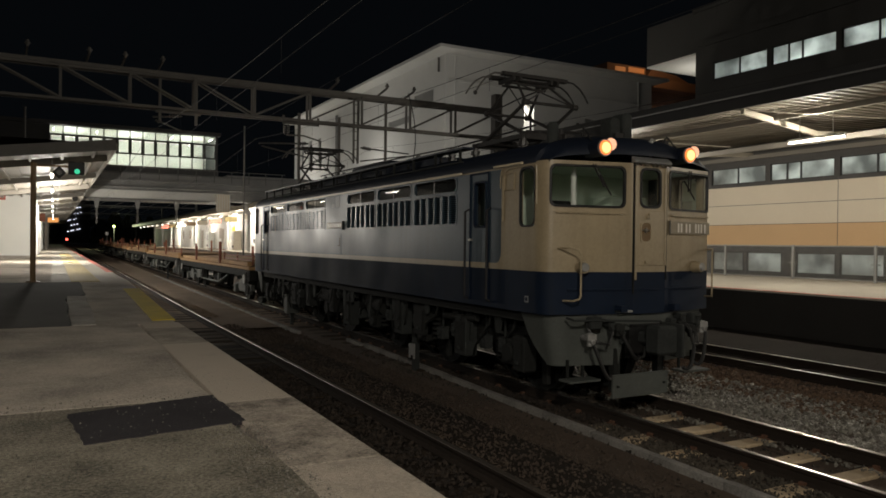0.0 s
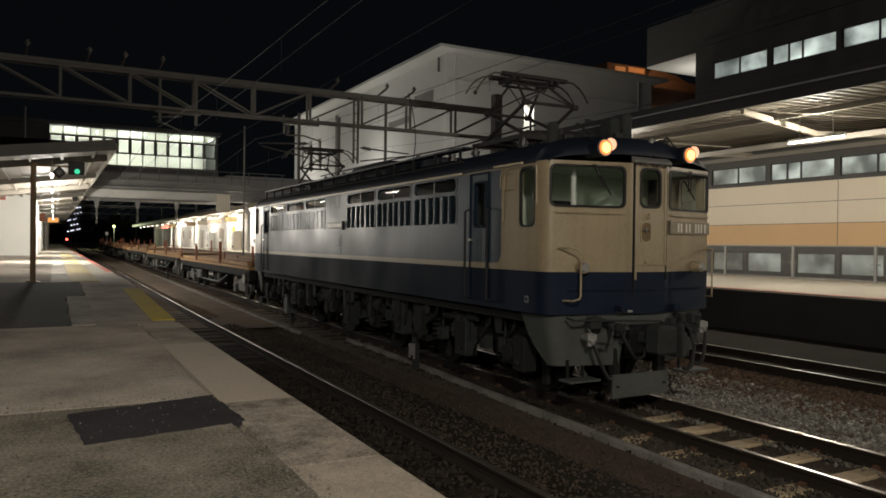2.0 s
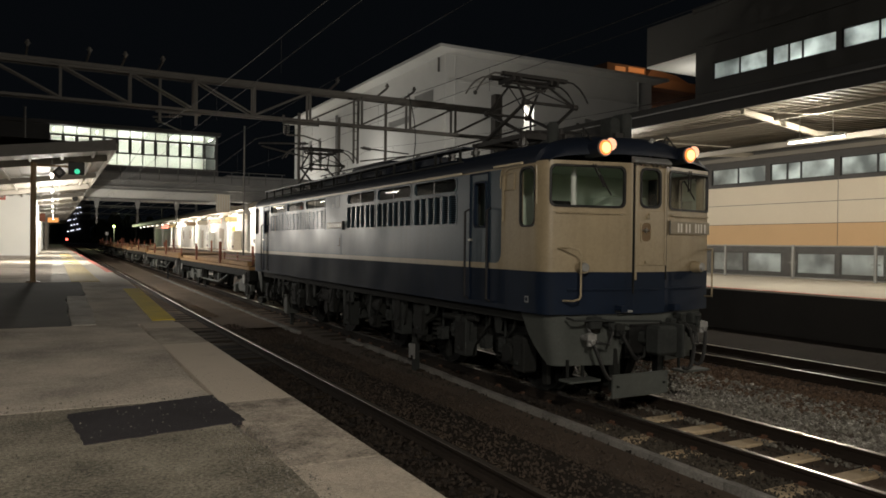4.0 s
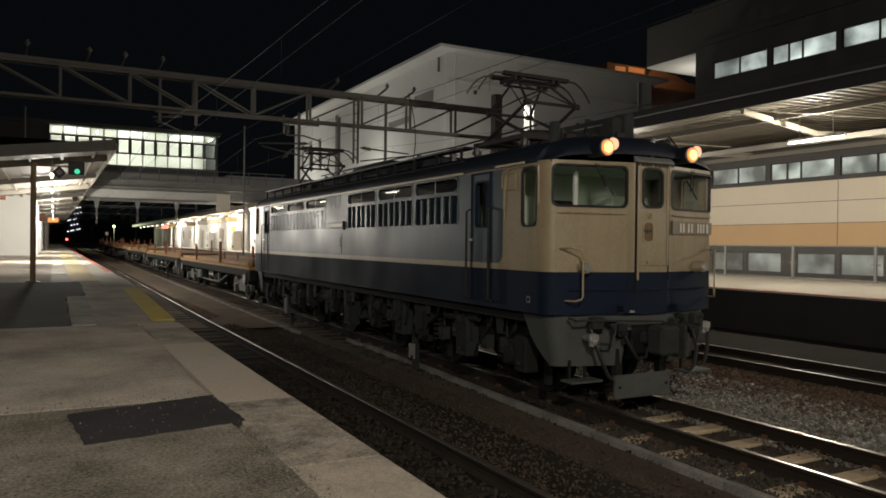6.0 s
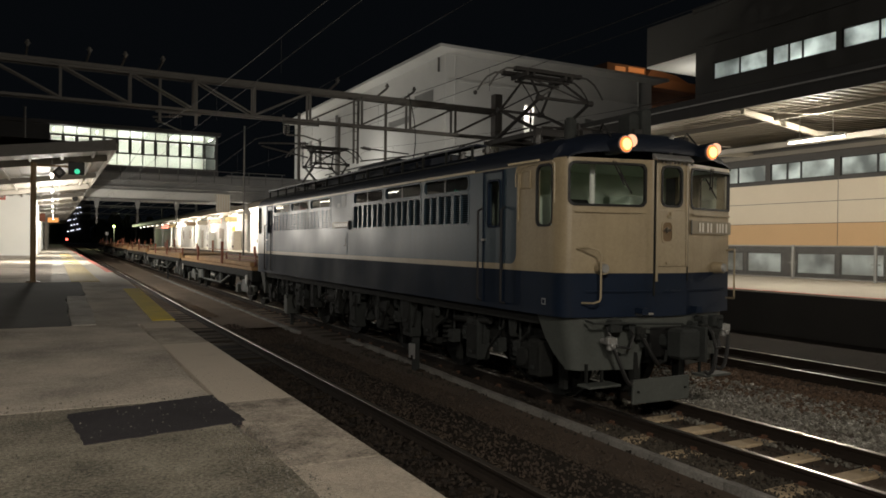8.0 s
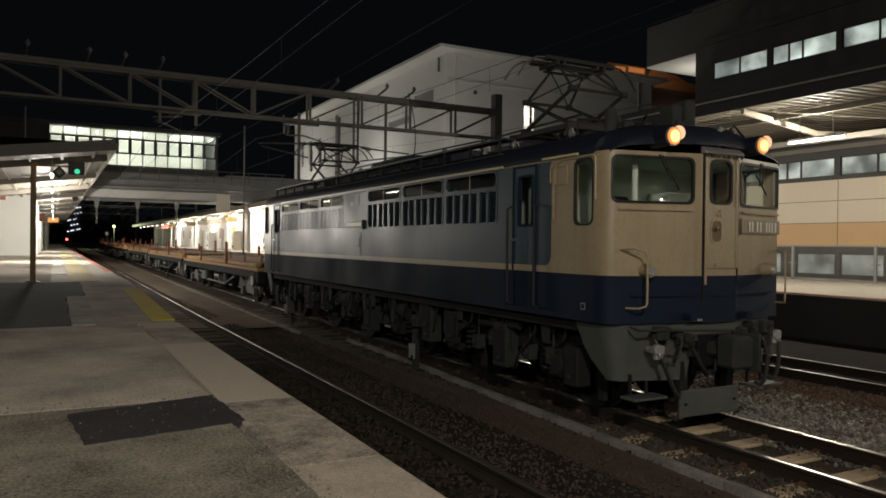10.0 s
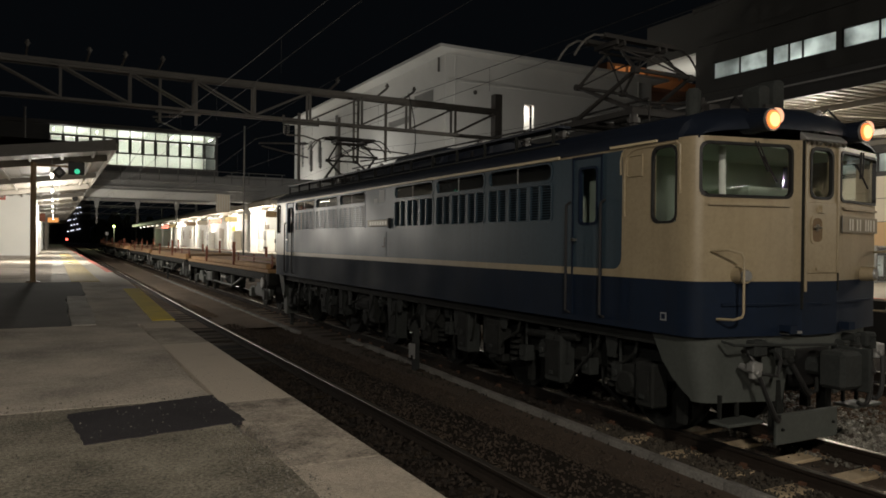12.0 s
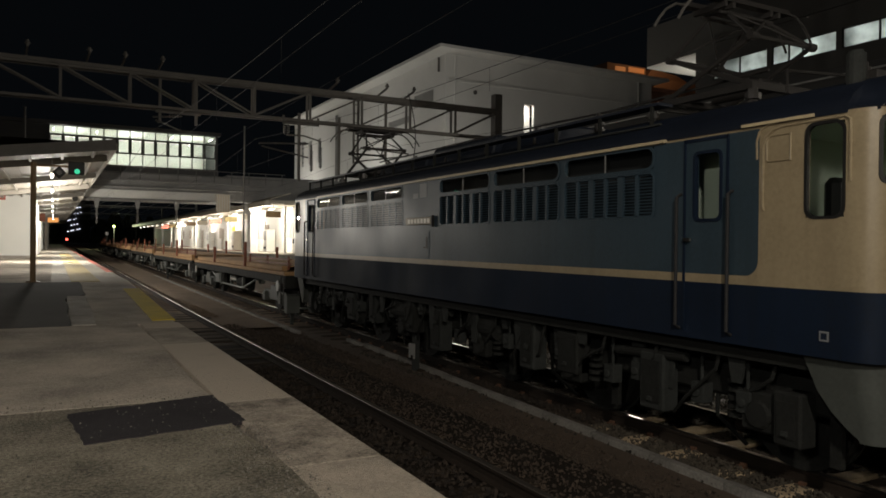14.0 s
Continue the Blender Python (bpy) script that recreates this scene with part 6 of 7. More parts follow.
# front and rear skirts, couplers, hoses and ploughs
for end in (0, 1):
    f = (lambda x, y, z: (x, y, z)) if end == 0 else (lambda x, y, z: (x, LN - y, z))
    s = Shape()
    N = 9
    outer, foot = [], []
    for i in range(N):
        a = radians(90 * i / (N - 1))
        outer.append((-1.04 - 0.32 * math.cos(a), 0.46 - 0.25 * math.sin(a)))
        foot.append((-0.97 - 0.26 * math.cos(a), 0.42 - 0.18 * math.sin(a)))
    outer.append((-0.30, 0.01))
    foot.append((-0.40, 0.06))
    for sx in (-1, 1):
        for i in range(N):
            (xa, ya), (xb, yb) = outer[i], outer[i + 1]
            (xc_, yc_), (xd, yd) = foot[i], foot[i + 1]
            q = [(-sx * xa, ya, 1.2), (-sx * xb, yb, 1.2), (-sx * xd, yd, 0.54), (-sx * xc_, yc_, 0.54)]
            s.quad([f(*p) for p in q])
            s.quad([f(p[0], p[1] + 0.03, p[2]) for p in q])
        side = [(0.46, 0.0), (0.86, 0.0), (0.82, 0.12), (0.76, 0.30), (0.66, 0.45), (0.54, 0.57), (0.42, 0.66)]
        s.quad([f(sx * (1.36 - 0.13 * d / 0.66), y, 1.2 - d) for y, d in side])
    s.quad([f(-0.34, 0.025, 0.98), f(-0.30, 0.01, 1.2), f(0.30, 0.01, 1.2), f(0.34, 0.025, 0.98)])
    part("skirt", s, M_GREY, loco, "grey front skirt with a cut-out for the coupler", smooth=True)
    part("uncoupling_lever", Shape().path([f(-1.18, 0.12, 1.16), f(-1.18, -0.02, 1.14), f(-0.4, -0.14, 1.12), f(0.1, -0.16, 1.10), f(0.12, -0.2, 1.02)], 0.014, 8), M_EQUIP, loco)
    part("safety_chain", Shape().path([f(-0.30, -0.02, 0.86), f(-0.34, -0.08, 0.72), f(-0.28, -0.12, 0.62), f(-0.16, -0.14, 0.66), f(-0.12, -0.12, 0.78)], 0.02, 8), M_UNDER, loco)
    part("jumper_cable", Shape().path([f(-0.62, -0.02, 1.08), f(-0.66, -0.12, 0.98), f(-0.72, -0.13, 0.84), f(-0.86, -0.08, 0.86), f(-0.92, 0.0, 1.0), f(-0.93, 0.06, 1.12)], 0.02, 8), M_HOSE, loco)
    part("jumper_cable", Shape().path([f(0.60, -0.03, 1.1), f(0.62, -0.16, 0.96), f(0.66, -0.18, 0.78), f(0.80, -0.12, 0.76), f(0.86, -0.02, 0.95), f(0.87, 0.03, 1.1)], 0.022, 8), M_HOSE, loco)
    for x, z in ((-0.62, 1.08), (-0.44, 0.93), (0.42, 1.06), (0.60, 1.12), (0.87, 1.10)):
        part("pipe_elbow", Shape().tube(f(x, 0.12, z), f(x, -0.06, z), 0.05, 12).tube(f(x, -0.05, z + 0.01), f(x, -0.06, z - 0.10), 0.036, 10).tube(f(x - 0.05, -0.05, z + 0.03), f(x + 0.05, -0.05, z + 0.03), 0.02, 8), M_EQUIP, loco)
    part("coupler_plate", Shape().box(0.17, 0.21, min(f(0, -0.46, 0)[1], f(0, -0.06, 0)[1]), max(f(0, -0.46, 0)[1], f(0, -0.06, 0)[1]), 0.66, 1.08).box(0.24, 0.27, min(f(0, -0.36, 0)[1], f(0, -0.04, 0)[1]), max(f(0, -0.36, 0)[1], f(0, -0.04, 0)[1]), 0.70, 1.04), M_EQUIP, loco, bevel=0.01)
    for x in (-0.44, 0.34):
        part("plough_bolt", Shape().tube(f(x, 0.03, 0.27), f(x, 0.0, 0.27), 0.016, 8), M_UNDER, loco)
    part("coupler", Shape().box(-0.11, 0.11, min(f(0, -0.2, 0)[1], f(0, 0.8, 0)[1]), max(f(0, -0.2, 0)[1], f(0, 0.8, 0)[1]), 0.80, 0.96).box(-0.17, 0.15, min(f(0, -0.42, 0)[1], f(0, -0.15, 0)[1]), max(f(0, -0.42, 0)[1], f(0, -0.15, 0)[1]), 0.70, 1.06), M_EQUIP, loco, "heavy knuckle coupler", bevel=0.035)
    part("coupler_pocket", Shape().box(-0.26, 0.26, min(f(0, 0.02, 0)[1], f(0, 0.1, 0)[1]), max(f(0, 0.02, 0)[1], f(0, 0.1, 0)[1]), 0.68, 1.12), M_BLACK, loco)
    part("buffer_beam", Shape().box(-0.95, 0.95, min(f(0, 0.32, 0)[1], f(0, 0.46, 0)[1]), max(f(0, 0.32, 0)[1], f(0, 0.46, 0)[1]), 0.56, 1.2), M_UNDER, loco)
    part("plough", Shape().prism([(-0.52, 0.12), (0.42, 0.12), (0.42, 0.42), (-0.52, 0.42)], 1, f(0, 0.02, 0)[1], f(0, 0.06, 0)[1]), M_GREY, loco, "flat grey rail guard", bevel=0.008)
    for x in (-0.42, 0.32):
        part("plough_stay", Shape().box(x - 0.05, x + 0.05, min(f(0, 0.06, 0)[1], f(0, 0.16, 0)[1]), max(f(0, 0.06, 0)[1], f(0, 0.16, 0)[1]), 0.2, 0.75), M_UNDER, loco)
    for x, z in ((-0.95, 0.92), (-0.5, 1.02), (0.55, 1.02), (0.75, 0.95), (0.95, 1.0)):
        cock = part("air_cock", Shape().tube(f(x, 0.10, z), f(x, -0.12, z - 0.05), 0.035, 10).tube(f(x, -0.05, z + 0.06), f(x, -0.05, z - 0.10), 0.045, 10).box(x - 0.07, x + 0.07, min(f(0, -0.10, 0)[1], f(0, -0.02, 0)[1]), max(f(0, -0.10, 0)[1], f(0, -0.02, 0)[1]), z - 0.03, z + 0.05), M_GALV if x in (-0.95, 0.95) else M_UNDER, loco, bevel=0.008)
        pts = []
        for k in range(9):
            t = k / 8
            pts.append(f(x + (0.28 if x < 0 else -0.22) * t, -0.12 - 0.05 * math.sin(t * 3.1), z - 0.08 - (0.42 if abs(x) > 0.6 else 0.3) * math.sin(t * math.pi * 0.62)))
        part("brake_hose", Shape().path(pts, 0.024, 8), M_HOSE, loco)
    for x in (-0.85, 0.85):
        part("jumper_box", Shape().box(x - 0.09, x + 0.09, min(f(0, -0.06, 0)[1], f(0, 0.06, 0)[1]), max(f(0, -0.06, 0)[1], f(0, 0.06, 0)[1]), 1.02, 1.17), M_EQUIP, loco, bevel=0.015)
    for x in (-0.95, 0.95):
        part("footstep", Shape().box(x - 0.24, x + 0.24, min(f(0, 0.02, 0)[1], f(0, 0.26, 0)[1]), max(f(0, 0.02, 0)[1], f(0, 0.26, 0)[1]), 0.36, 0.39), M_GREY, loco, "grimy metal footstep", bevel=0.006)
        for e in (-0.12, 0.12):
            part("step_stay", Shape().box(x + e - 0.015, x + e + 0.015, min(f(0, 0.22, 0)[1], f(0, 0.25, 0)[1]), max(f(0, 0.22, 0)[1], f(0, 0.25, 0)[1]), 0.37, 0.62), M_UNDER, loco)

# three bogies with their wheels, and boxes between them
wheel = Shape().tube((-0.04, 0, 0), (0.09, 0, 0), 0.56, 28).tube((-0.075, 0, 0), (-0.04, 0, 0), 0.585, 28).tube((0.09, 0, 0), (0.12, 0, 0), 0.20, 16).mesh("wheel", M_UNDER, smooth=True)
for yb in (2.75, LN / 2, LN - 2.75):
    bg = part("bogie", Shape().box(-1.02, -0.86, yb - 2.0, yb + 2.0, 0.62, 0.92).box(0.86, 1.02, yb - 2.0, yb + 2.0, 0.62, 0.92).box(-0.9, 0.9, yb - 0.3, yb + 0.3, 0.5, 0.95), M_UNDER, loco, "grimy bogie frame", bevel=0.03)
    for yo in (-1.35, 1.35):
        for sx in (-1, 1):
            w = part("wheel", wheel, None, bg)
            w.matrix_basis = pose(sx * 0.55, yb + yo, 0.56, 0, 0, 0 if sx < 0 else 180) @ Matrix.Diagonal((-1, 1, 1, 1))
            part("axle_box", Shape().box(sx * 1.06 - 0.12, sx * 1.06 + 0.12, yb + yo - 0.2, yb + yo + 0.2, 0.40, 0.76).tube((sx * 1.06, yb + yo, 0.56), (sx * 1.22, yb + yo, 0.56), 0.13, 14), M_UNDER, bg, bevel=0.02)
            for e in (-0.34, 0.34):
                s = Shape()
                for j in range(5):
                    s.tube((sx * 1.06, yb + yo + e, 0.46 + 0.08 * j), (sx * 1.06, yb + yo + e, 0.50 + 0.08 * j), 0.085, 12)
                part("spring", s, M_UNDER, bg)
            part("brake_hanger", Shape().box(sx * 0.98 - 0.03, sx * 0.98 + 0.03, yb + yo - 0.66, yb + yo - 0.56, 0.22, 0.80), M_UNDER, bg)
            part("sand_pipe", Shape().path([(sx * 1.0, yb + yo + 0.62, 0.9), (sx * 0.95, yb + yo + 0.66, 0.4), (sx * 0.6, yb + yo + 0.6, 0.08)], 0.022), M_UNDER, bg)
    part("damper", Shape().tube((-1.18, yb - 0.5, 0.95), (-1.18, yb + 0.5, 0.90), 0.05, 10), M_UNDER, bg)
rr = random.Random(11)
for k, (y0, y1, z0, z1, lab) in enumerate(((4.78, 5.12, 0.42, 1.15, 1), (10.1, 10.4, 0.5, 1.12, 1), (0.95, 1.22, 0.35, 0.82, 0), (7.35, 7.75, 0.32, 1.05, 1), (LN - 1.25, LN - 0.95, 0.35, 0.85, 0), (3.9, 4.3, 0.5, 1.0, 0), (11.2, 11.6, 0.45, 1.0, 1), (2.5, 2.85, 0.35, 0.95, 1), (8.35, 8.7, 0.5, 1.05, 0))):
    for sx in (-1, 1):
        b = part("equipment_box", Shape().box(min(sx * 1.02, sx * 1.24), max(sx * 1.02, sx * 1.24), y0, y1, z0, z1), M_EQUIP if lab else M_UNDER, loco, "grey underfloor equipment box" if lab else "", bevel=0.02)
        part("lid", Shape().box(min(sx * 1.245, sx * 1.255), max(sx * 1.245, sx * 1.255), y0 + 0.05, y1 - 0.05, z0 + 0.08, z1 - 0.08), M_UNDER, b)
        part("latch", Shape().box(min(sx * 1.255, sx * 1.275), max(sx * 1.255, sx * 1.275), (y0 + y1) / 2 - 0.03, (y0 + y1) / 2 + 0.03, z0 + 0.10, z0 + 0.14), M_EQUIP, b)
part("air_tank", Shape().tube((-1.05, 5.85, 0.85), (-1.05, 6.55, 0.85), 0.19, 18), M_UNDER, loco)
part("air_tank", Shape().tube((-1.05, 8.75, 0.85), (-1.05, 9.4, 0.85), 0.19, 18), M_UNDER, loco)
part("cable_conduit", Shape().tube((-1.25, 1.0, 1.12), (-1.25, LN - 1.0, 1.12), 0.03, 8), M_UNDER, loco)
rr = random.Random(17)
for k in range(58):
    y = 1.2 + 12.6 * k / 57 + rr.uniform(-0.15, 0.15)
    x = -1.26 + rr.uniform(-0.02, 0.10)
    z0 = rr.uniform(0.25, 0.6)
    if k % 3 == 0:
        part("brake_pipe", Shape().path([(x, y, 1.12), (x - 0.02, y + 0.05, 0.9), (x, y + rr.uniform(0.1, 0.5), z0 + 0.2), (x + 0.1, y + rr.uniform(0.3, 0.7), z0)], 0.018, 7), M_UNDER, loco)
    elif k % 3 == 1:
        part("valve", Shape().box(x, x + 0.14, y, y + 0.16, z0 + 0.25, z0 + 0.45).tube((x + 0.07, y + 0.08, z0 + 0.45), (x + 0.07, y + 0.08, 1.1), 0.02, 7).tube((x - 0.03, y + 0.08, z0 + 0.35), (x, y + 0.08, z0 + 0.35), 0.045, 10), M_EQUIP, loco, bevel=0.012)
    else:
        part("bracket", Shape().prism([(y, 1.1), (y + 0.22, 1.1), (y + 0.16, z0 + 0.3), (y + 0.06, z0 + 0.3)], 0, x, x + 0.03), M_EQUIP, loco)
part("sole_bar", Shape().box(-1.3, -1.2, 0.8, LN - 0.8, 1.05, 1.19), M_UNDER, loco)

# ---- flat wagons behind it ----
WL = 14.85


def flat_wagon(m, label, load):
    w = thing("flat_wagon", label, "wagon", m, "coupled flat wagons")
    part("underframe", Shape().box(-1.25, -1.13, 0.35, WL - 0.35, 0.92, 1.14).box(1.13, 1.25, 0.35, WL - 0.35, 0.92, 1.14).box(-0.25, 0.25, 0.2, WL - 0.2, 0.75, 1.1).box(-1.25, 1.25, 0.3, 0.45, 0.8, 1.15).box(-1.25, 1.25, WL - 0.45, WL - 0.3, 0.8, 1.15), M_UNDER, w, "grimy steel underframe", bevel=0.015)
    for sx in (-1.15, 1.15):
        part("truss_rod", Shape().path([(sx, 4.0, 0.86), (sx, 5.6, 0.52), (sx, WL - 5.6, 0.52), (sx, WL - 4.0, 0.86)], 0.035, 8), M_GREY, w)
        for y in (5.6, WL / 2, WL - 5.6):
            part("queen_post", Shape().box(sx - 0.04, sx + 0.04, y - 0.06, y + 0.06, 0.5, 0.88), M_GREY, w)
    part("brake_cylinder", Shape().tube((-0.7, 8.6, 0.68), (-0.7, 9.2, 0.68), 0.15, 14), M_GREY, w)
    part("tool_box", Shape().box(-1.2, -0.9, 9.4, 10.1, 0.5, 0.85), M_GREY, w, bevel=0.015)
    part("brake_lever", Shape().path([(-1.28, 8.0, 0.95), (-1.3, 8.3, 0.6), (-1.3, 8.7, 0.45)], 0.02), M_INSUL, w)
    for k in range(10):
        y0 = 0.32 + (WL - 0.64) * k / 10
        part("deck_plank", Shape().box(-1.27, 1.27, y0 + 0.01, y0 + (WL - 0.64) / 10 - 0.01, 1.15, 1.25), M_DECK, w, bevel=0.01)
    if load:
        part("load_frame", Shape().box(-1.2, -1.05, 0.8, WL - 0.8, 1.255, 1.40).box(1.05, 1.2, 0.8, WL - 0.8, 1.255, 1.40), M_DECK, w, "orange-brown load beams", bevel=0.02)
        part("load_sheet", Shape().box(-1.18, 1.18, 0.8, WL - 0.8, 1.37, 1.39), M_DECK, w)
    part("upper_frame", Shape().box(-1.1, -1.02, 0.5, 5.2, 1.56, 1.60).box(-1.1, -1.02, 0.5, 5.2, 1.44, 1.47).box(1.02, 1.1, 0.5, 5.2, 1.56, 1.60), M_REDOX, w, "red oxide cradle frame")
    for k in range(3):
        part("cradle_pin", Shape().box(-1.1, -1.05, 0.6 + 2.2 * k, 0.65 + 2.2 * k, 1.3, 1.66), M_REDOX, w)
    for y in (5.1, 10.2):
        for sx in (-1.22, 1.22):
            part("stake", Shape().box(sx - 0.045, sx + 0.045, y - 0.05, y + 0.05, 1.15, 2.05 if y < 6 else 1.85), M_REDOX, w, "red oxide side stake", bevel=0.01)
    for yb in (2.3, WL - 2.3):
        bg = part("bogie", Shape().box(-1.0, -0.88, yb - 1.2, yb + 1.2, 0.42, 0.62).box(0.88, 1.0, yb - 1.2, yb + 1.2, 0.42, 0.62).box(-0.9, 0.9, yb - 0.2, yb + 0.2, 0.4, 0.8).prism([(yb - 0.5, 0.36), (yb + 0.5, 0.36), (yb + 0.3, 0.78), (yb - 0.3, 0.78)], 0, -1.03, -0.86), M_GREY, w, "grey bar bogie", bevel=0.015)
        for yo in (-0.85, 0.85):
            for sx in (-1, 1):
                o = part("wheel", wheel, None, bg)
                o.matrix_basis = pose(sx * 0.55, yb + yo, 0.43) @ Matrix.Diagonal((-sx, 0.77, 0.77, 1))
                part("axle_box", Shape().box(sx * 1.0 - 0.1, sx * 1.0 + 0.1, yb + yo - 0.14, yb + yo + 0.14, 0.3, 0.58), M_GREY, bg, bevel=0.015)
    for y in (0.42, WL - 0.42):
        part("shunter_step", Shape().path([(-1.3, y - 0.14, 1.1), (-1.3, y - 0.14, 0.36), (-1.3, y + 0.14, 0.36), (-1.3, y + 0.14, 1.1)], 0.018), M_INSUL, w, "white painted step")
        part("brake_wheel", Shape().tube((-1.27, y + (0.5 if y < 5 else -0.5), 0.85), (-1.30, y + (0.5 if y < 5 else -0.5), 0.85), 0.15, 14), M_GALV, w)
    part("side_plate", Shape().box(-1.262, -1.252, 6.2, 7.1, 0.72, 0.84), M_GREY, w)
    bt = Shape()
    for k in range(5):
        bt.box(-1.266, -1.263, 6.28 + 0.16 * k, 6.38 + 0.16 * k, 0.75, 0.81)
    part("character_bar", bt, M_LETTER, w)
    part("coupler", Shape().box(-0.1, 0.1, -0.28, 0.4, 0.78, 0.98).box(-0.1, 0.1, WL - 0.4, WL + 0.0, 0.78, 0.98), M_UNDER, w, bevel=0.02)
    part("air_reservoir", Shape().tube((-0.8, 6.4, 0.62), (-0.8, 7.5, 0.62), 0.18, 14), M_UNDER, w)
    return w


WY0 = LN + 0.75
wagons = []
first = flat_wagon(pose(TX[1], YF + WY0, 0), "brown flat wagon with low side stakes and a cradle frame", True)
wagons.append((first, WY0))
for k in range(1, 6):
    yk = WY0 + (WL + 0.05) * k
    wg = copy_thing(first, pose(TX[1], YF + yk, lift(YF + yk)))
    wagons.append((wg, yk))

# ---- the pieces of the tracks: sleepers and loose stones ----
dark_sleeper = Shape().box(-1.05, 1.05, -0.11, 0.11, -0.32, -0.172).mesh("sleeper", M_SHADESLEEP, 0.012)
for tr, x in zip(tracks, TX):
    for k in range(36):
        y = 1.1 + 0.65 * k
        if tr is tracks[1]:
            y = 3.06 + 0.65 * (k - 3)
        # dark sleepers stand for shade: outer tracks, and from the locomotive's front back
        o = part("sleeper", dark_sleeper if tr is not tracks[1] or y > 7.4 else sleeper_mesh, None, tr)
        o.matrix_basis = pose(x + rng.uniform(-0.03, 0.03), y, rng.uniform(-0.012, 0.012), 0, rng.uniform(-0.5, 0.5), rng.uniform(-1.2, 1.2))
        for s in ((-0.566, 0.566) if tr is tracks[1] else ()):
            c = part("rail_clip", clip_mesh, None, tr)
            c.matrix_basis = pose(x + s, y, 0)
    fs = Shape()
    for k in range(150):
        y = 24.6 + 0.65 * k
        fs.box(x - 1.05, x + 1.05, y - 0.11, y + 0.11, -0.3 + lift(y), -0.155 + lift(y))
    tagged(part("far_sleepers", fs, M_GROUND, tr), kind="stuff")


def stones(x0, x1, y0, y1, n, zf, rmin, rmax, seed, mat):
    r = np.random.RandomState(seed)
    base = np.array([(1, 0, 0), (-1, 0, 0), (0, 1, 0), (0, -1, 0), (0, 0, 1), (0, 0, -1)], float)
    tri = np.array([(0, 2, 4), (2, 1, 4), (1, 3, 4), (3, 0, 4), (2, 0, 5), (1, 2, 5), (3, 1, 5), (0, 3, 5)])
    V, F = [], []
    for i in range(n):
        a = r.uniform(0, 6.28, 3)
        s = r.uniform(rmin, rmax) * r.uniform(0.45, 1.45, 3)
        p = (base * s) * r.uniform(0.75, 1.25, (6, 1))
        R = np.array(Euler(a).to_matrix())
        x, y = r.uniform(x0, x1), r.uniform(y0, y1)
        p = p @ R.T + (x, y, zf(x) + r.uniform(-0.01, 0.03))
        V.append(p)
        F.append(tri + 6 * i)
    me = bpy.data.meshes.new("ballast_stones")
    me.from_pydata(np.concatenate(V).tolist(), [], np.concatenate(F).tolist())
    me.materials.append(mat)
    ob = new("ballast_stones", me)
    return ob


def bed(x):
    d = min(abs(x - t) for t in TX)
    return -0.19 if d < 1.25 else -0.19 - 0.072 * min(1, (d - 1.25) / 0.5)


tagged(stones(TX[1] + 0.75, TX[2] - 1.5, 2.0, 15.0, 21000, bed, 0.016, 0.044, 3, M_STONE), "loose grey ballast stones between the tracks", "ballast", kind="stuff")
tagged(stones(TX[1] - 1.3, TX[1] + 0.75, 2.0, 14.0, 5000, lambda x: -0.20, 0.012, 0.028, 6, M_STONE4), "small grey ballast stones around the sleepers", "ballast", kind="stuff")
tagged(stones(TX[2] - 2.3, TX[2] - 0.6, 2.0, 16.0, 17000, bed, 0.016, 0.040, 7, M_STONE2), "rusty brown ballast stones", "ballast", kind="stuff")
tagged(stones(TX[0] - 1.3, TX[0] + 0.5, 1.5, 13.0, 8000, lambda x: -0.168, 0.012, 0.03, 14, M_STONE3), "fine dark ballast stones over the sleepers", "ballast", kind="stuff")
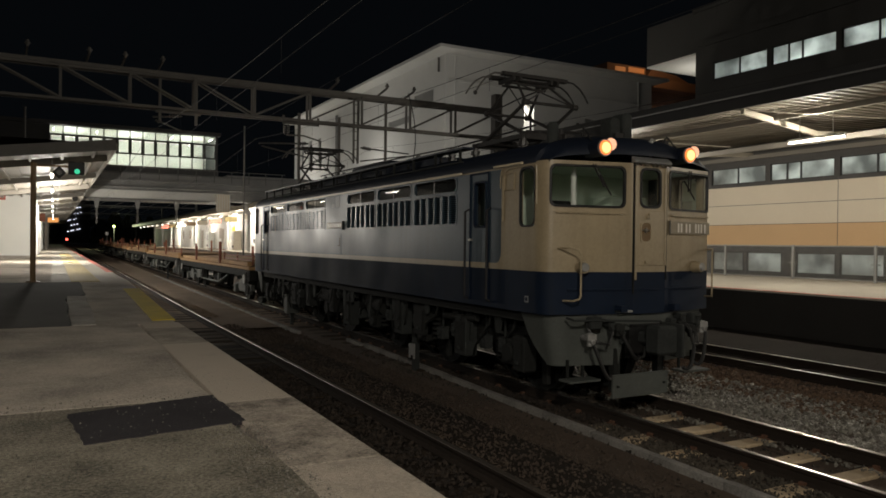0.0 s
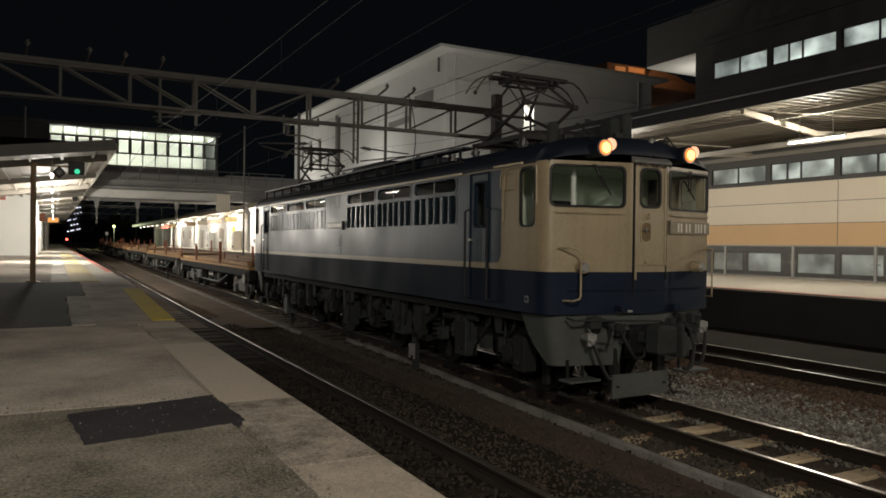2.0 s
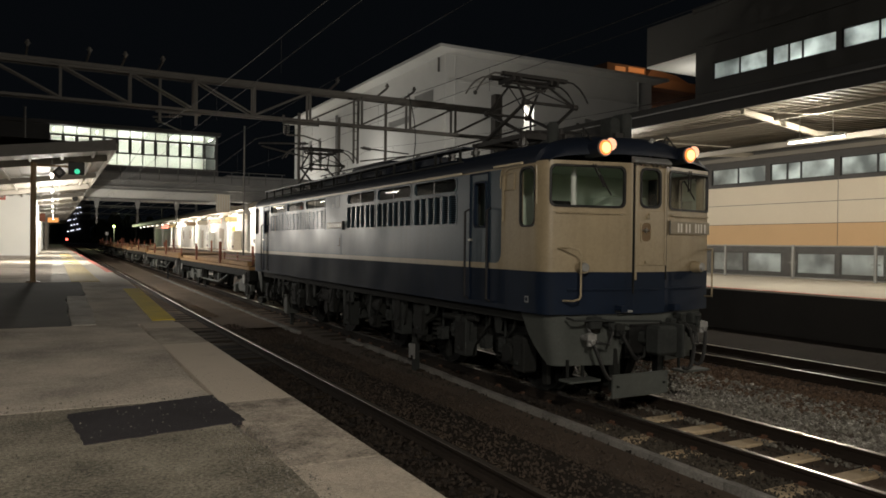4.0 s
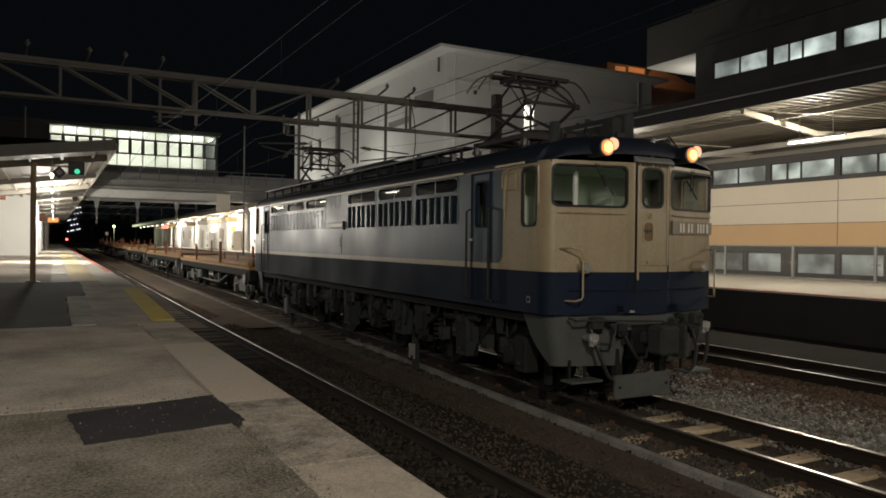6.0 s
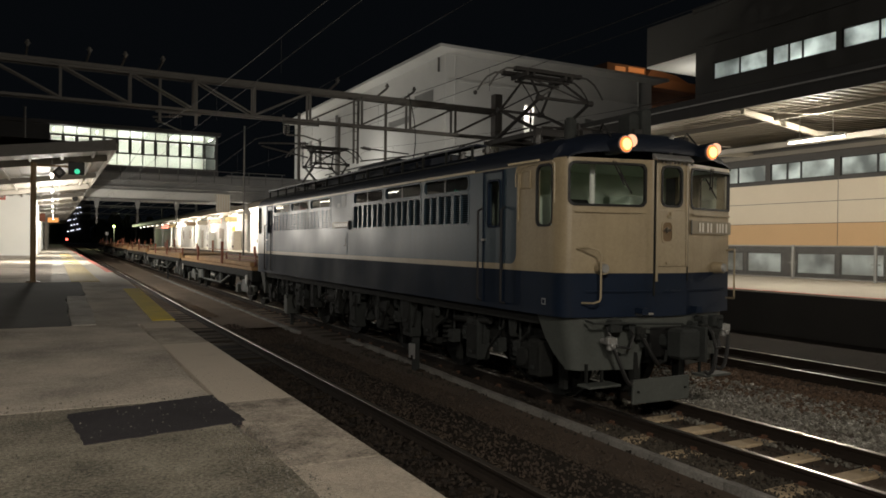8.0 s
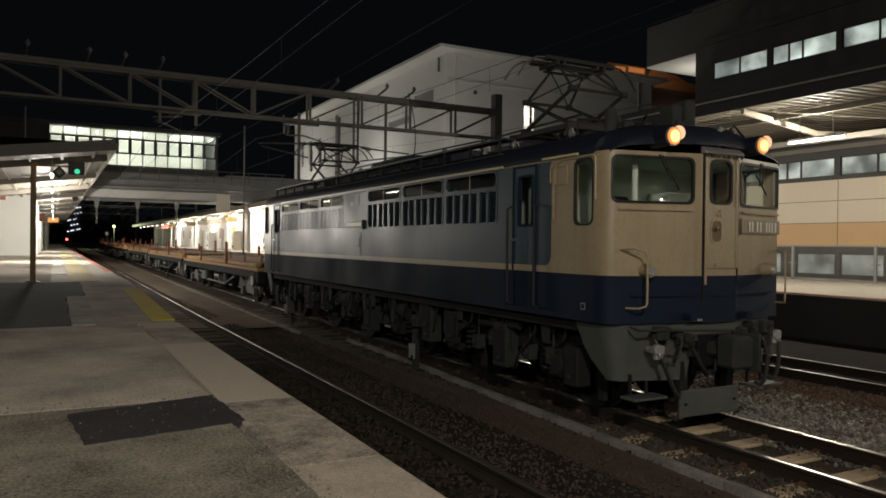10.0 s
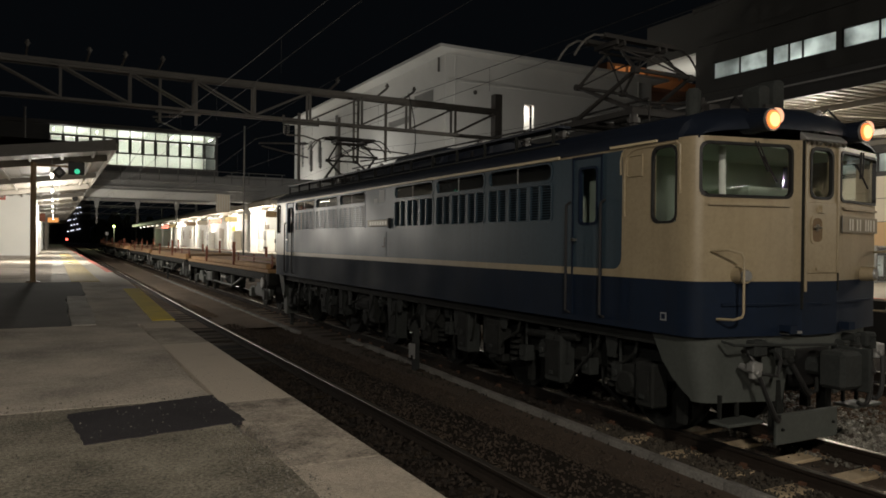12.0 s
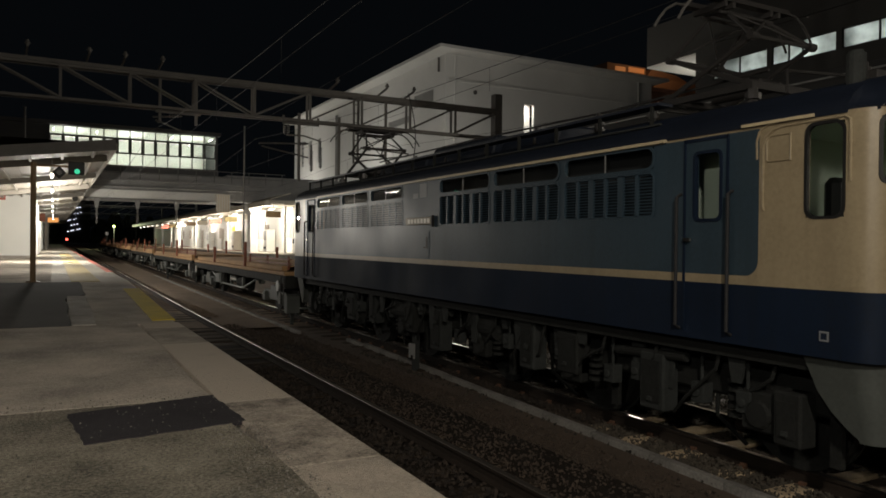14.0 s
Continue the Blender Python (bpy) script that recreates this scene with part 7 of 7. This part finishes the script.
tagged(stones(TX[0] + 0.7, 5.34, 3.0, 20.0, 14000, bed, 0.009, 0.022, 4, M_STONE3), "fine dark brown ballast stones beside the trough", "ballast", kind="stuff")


tagged(stones(TX[0] + 0.7, 5.6, 22.0, 36.0, 9000, bed, 0.012, 0.035, 5, M_GROUND2), "brown ballast stones in the paler lamplit colour between the tracks", "ballast", kind="stuff")
for x0, x1, n, sd in ((-0.50, -0.16, 2400, 22), (0.32, 0.52, 1100, 23), (0.62, 1.2, 4200, 24)):
    tagged(stones(TX[1] + x0, TX[1] + x1, 2.0, 12.5, n, lambda x: -0.165, 0.010, 0.024, sd, M_STONE), "grey ballast stones heaped over the sleepers", "ballast", kind="stuff")
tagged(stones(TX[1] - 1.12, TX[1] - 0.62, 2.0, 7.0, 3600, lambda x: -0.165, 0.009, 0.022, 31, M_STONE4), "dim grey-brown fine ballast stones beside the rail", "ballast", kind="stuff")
# from the locomotive's front back the stones are darker, as its shade
tagged(stones(TX[1] - 0.85, TX[1] - 0.62, 7.0, 14.0, 3000, lambda x: -0.165, 0.009, 0.022, 31, M_STONE3), "fine ballast stones darkened as shade beside the train", "ballast", kind="stuff")
gr = stones(0.80, 1.12, 2.3, 4.5, 2400, lambda x: PZ - 0.009, 0.0015, 0.006, 9, M_GRIT)
tagged(gr, "pale loose grit on the worn asphalt", "grit", kind="stuff")
tagged(stones(-3.5, 1.0, 2.4, 5.3, 3200, lambda x: PZ - 0.010, 0.002, 0.0065, 41, M_GRIT), "scattered pale grit on rough asphalt", "grit", kind="stuff")
tagged(stones(-1.2, 1.0, 5.42, 5.62, 420, lambda x: PZ - 0.008, 0.002, 0.007, 42, M_GRIT), "crumbled asphalt along a paving seam", "grit", kind="stuff")
tagged(stones(1.0, 1.5, 2.6, 6.5, 500, lambda x: PZ - 0.009, 0.0015, 0.004, 43, M_GRIT), "fine crumbs on the pale coping", "grit", kind="stuff")


def motions():
    """The train waits, then draws forward towards the camera."""
    walk(loco, [(t, pose(TX[1], YF + d, 0)) for t, d in ROWS])
    for w, yk in wagons:
        walk(w, [(t, pose(TX[1], YF + yk + d, lift(YF + yk + d))) for t, d in ROWS])


motions()
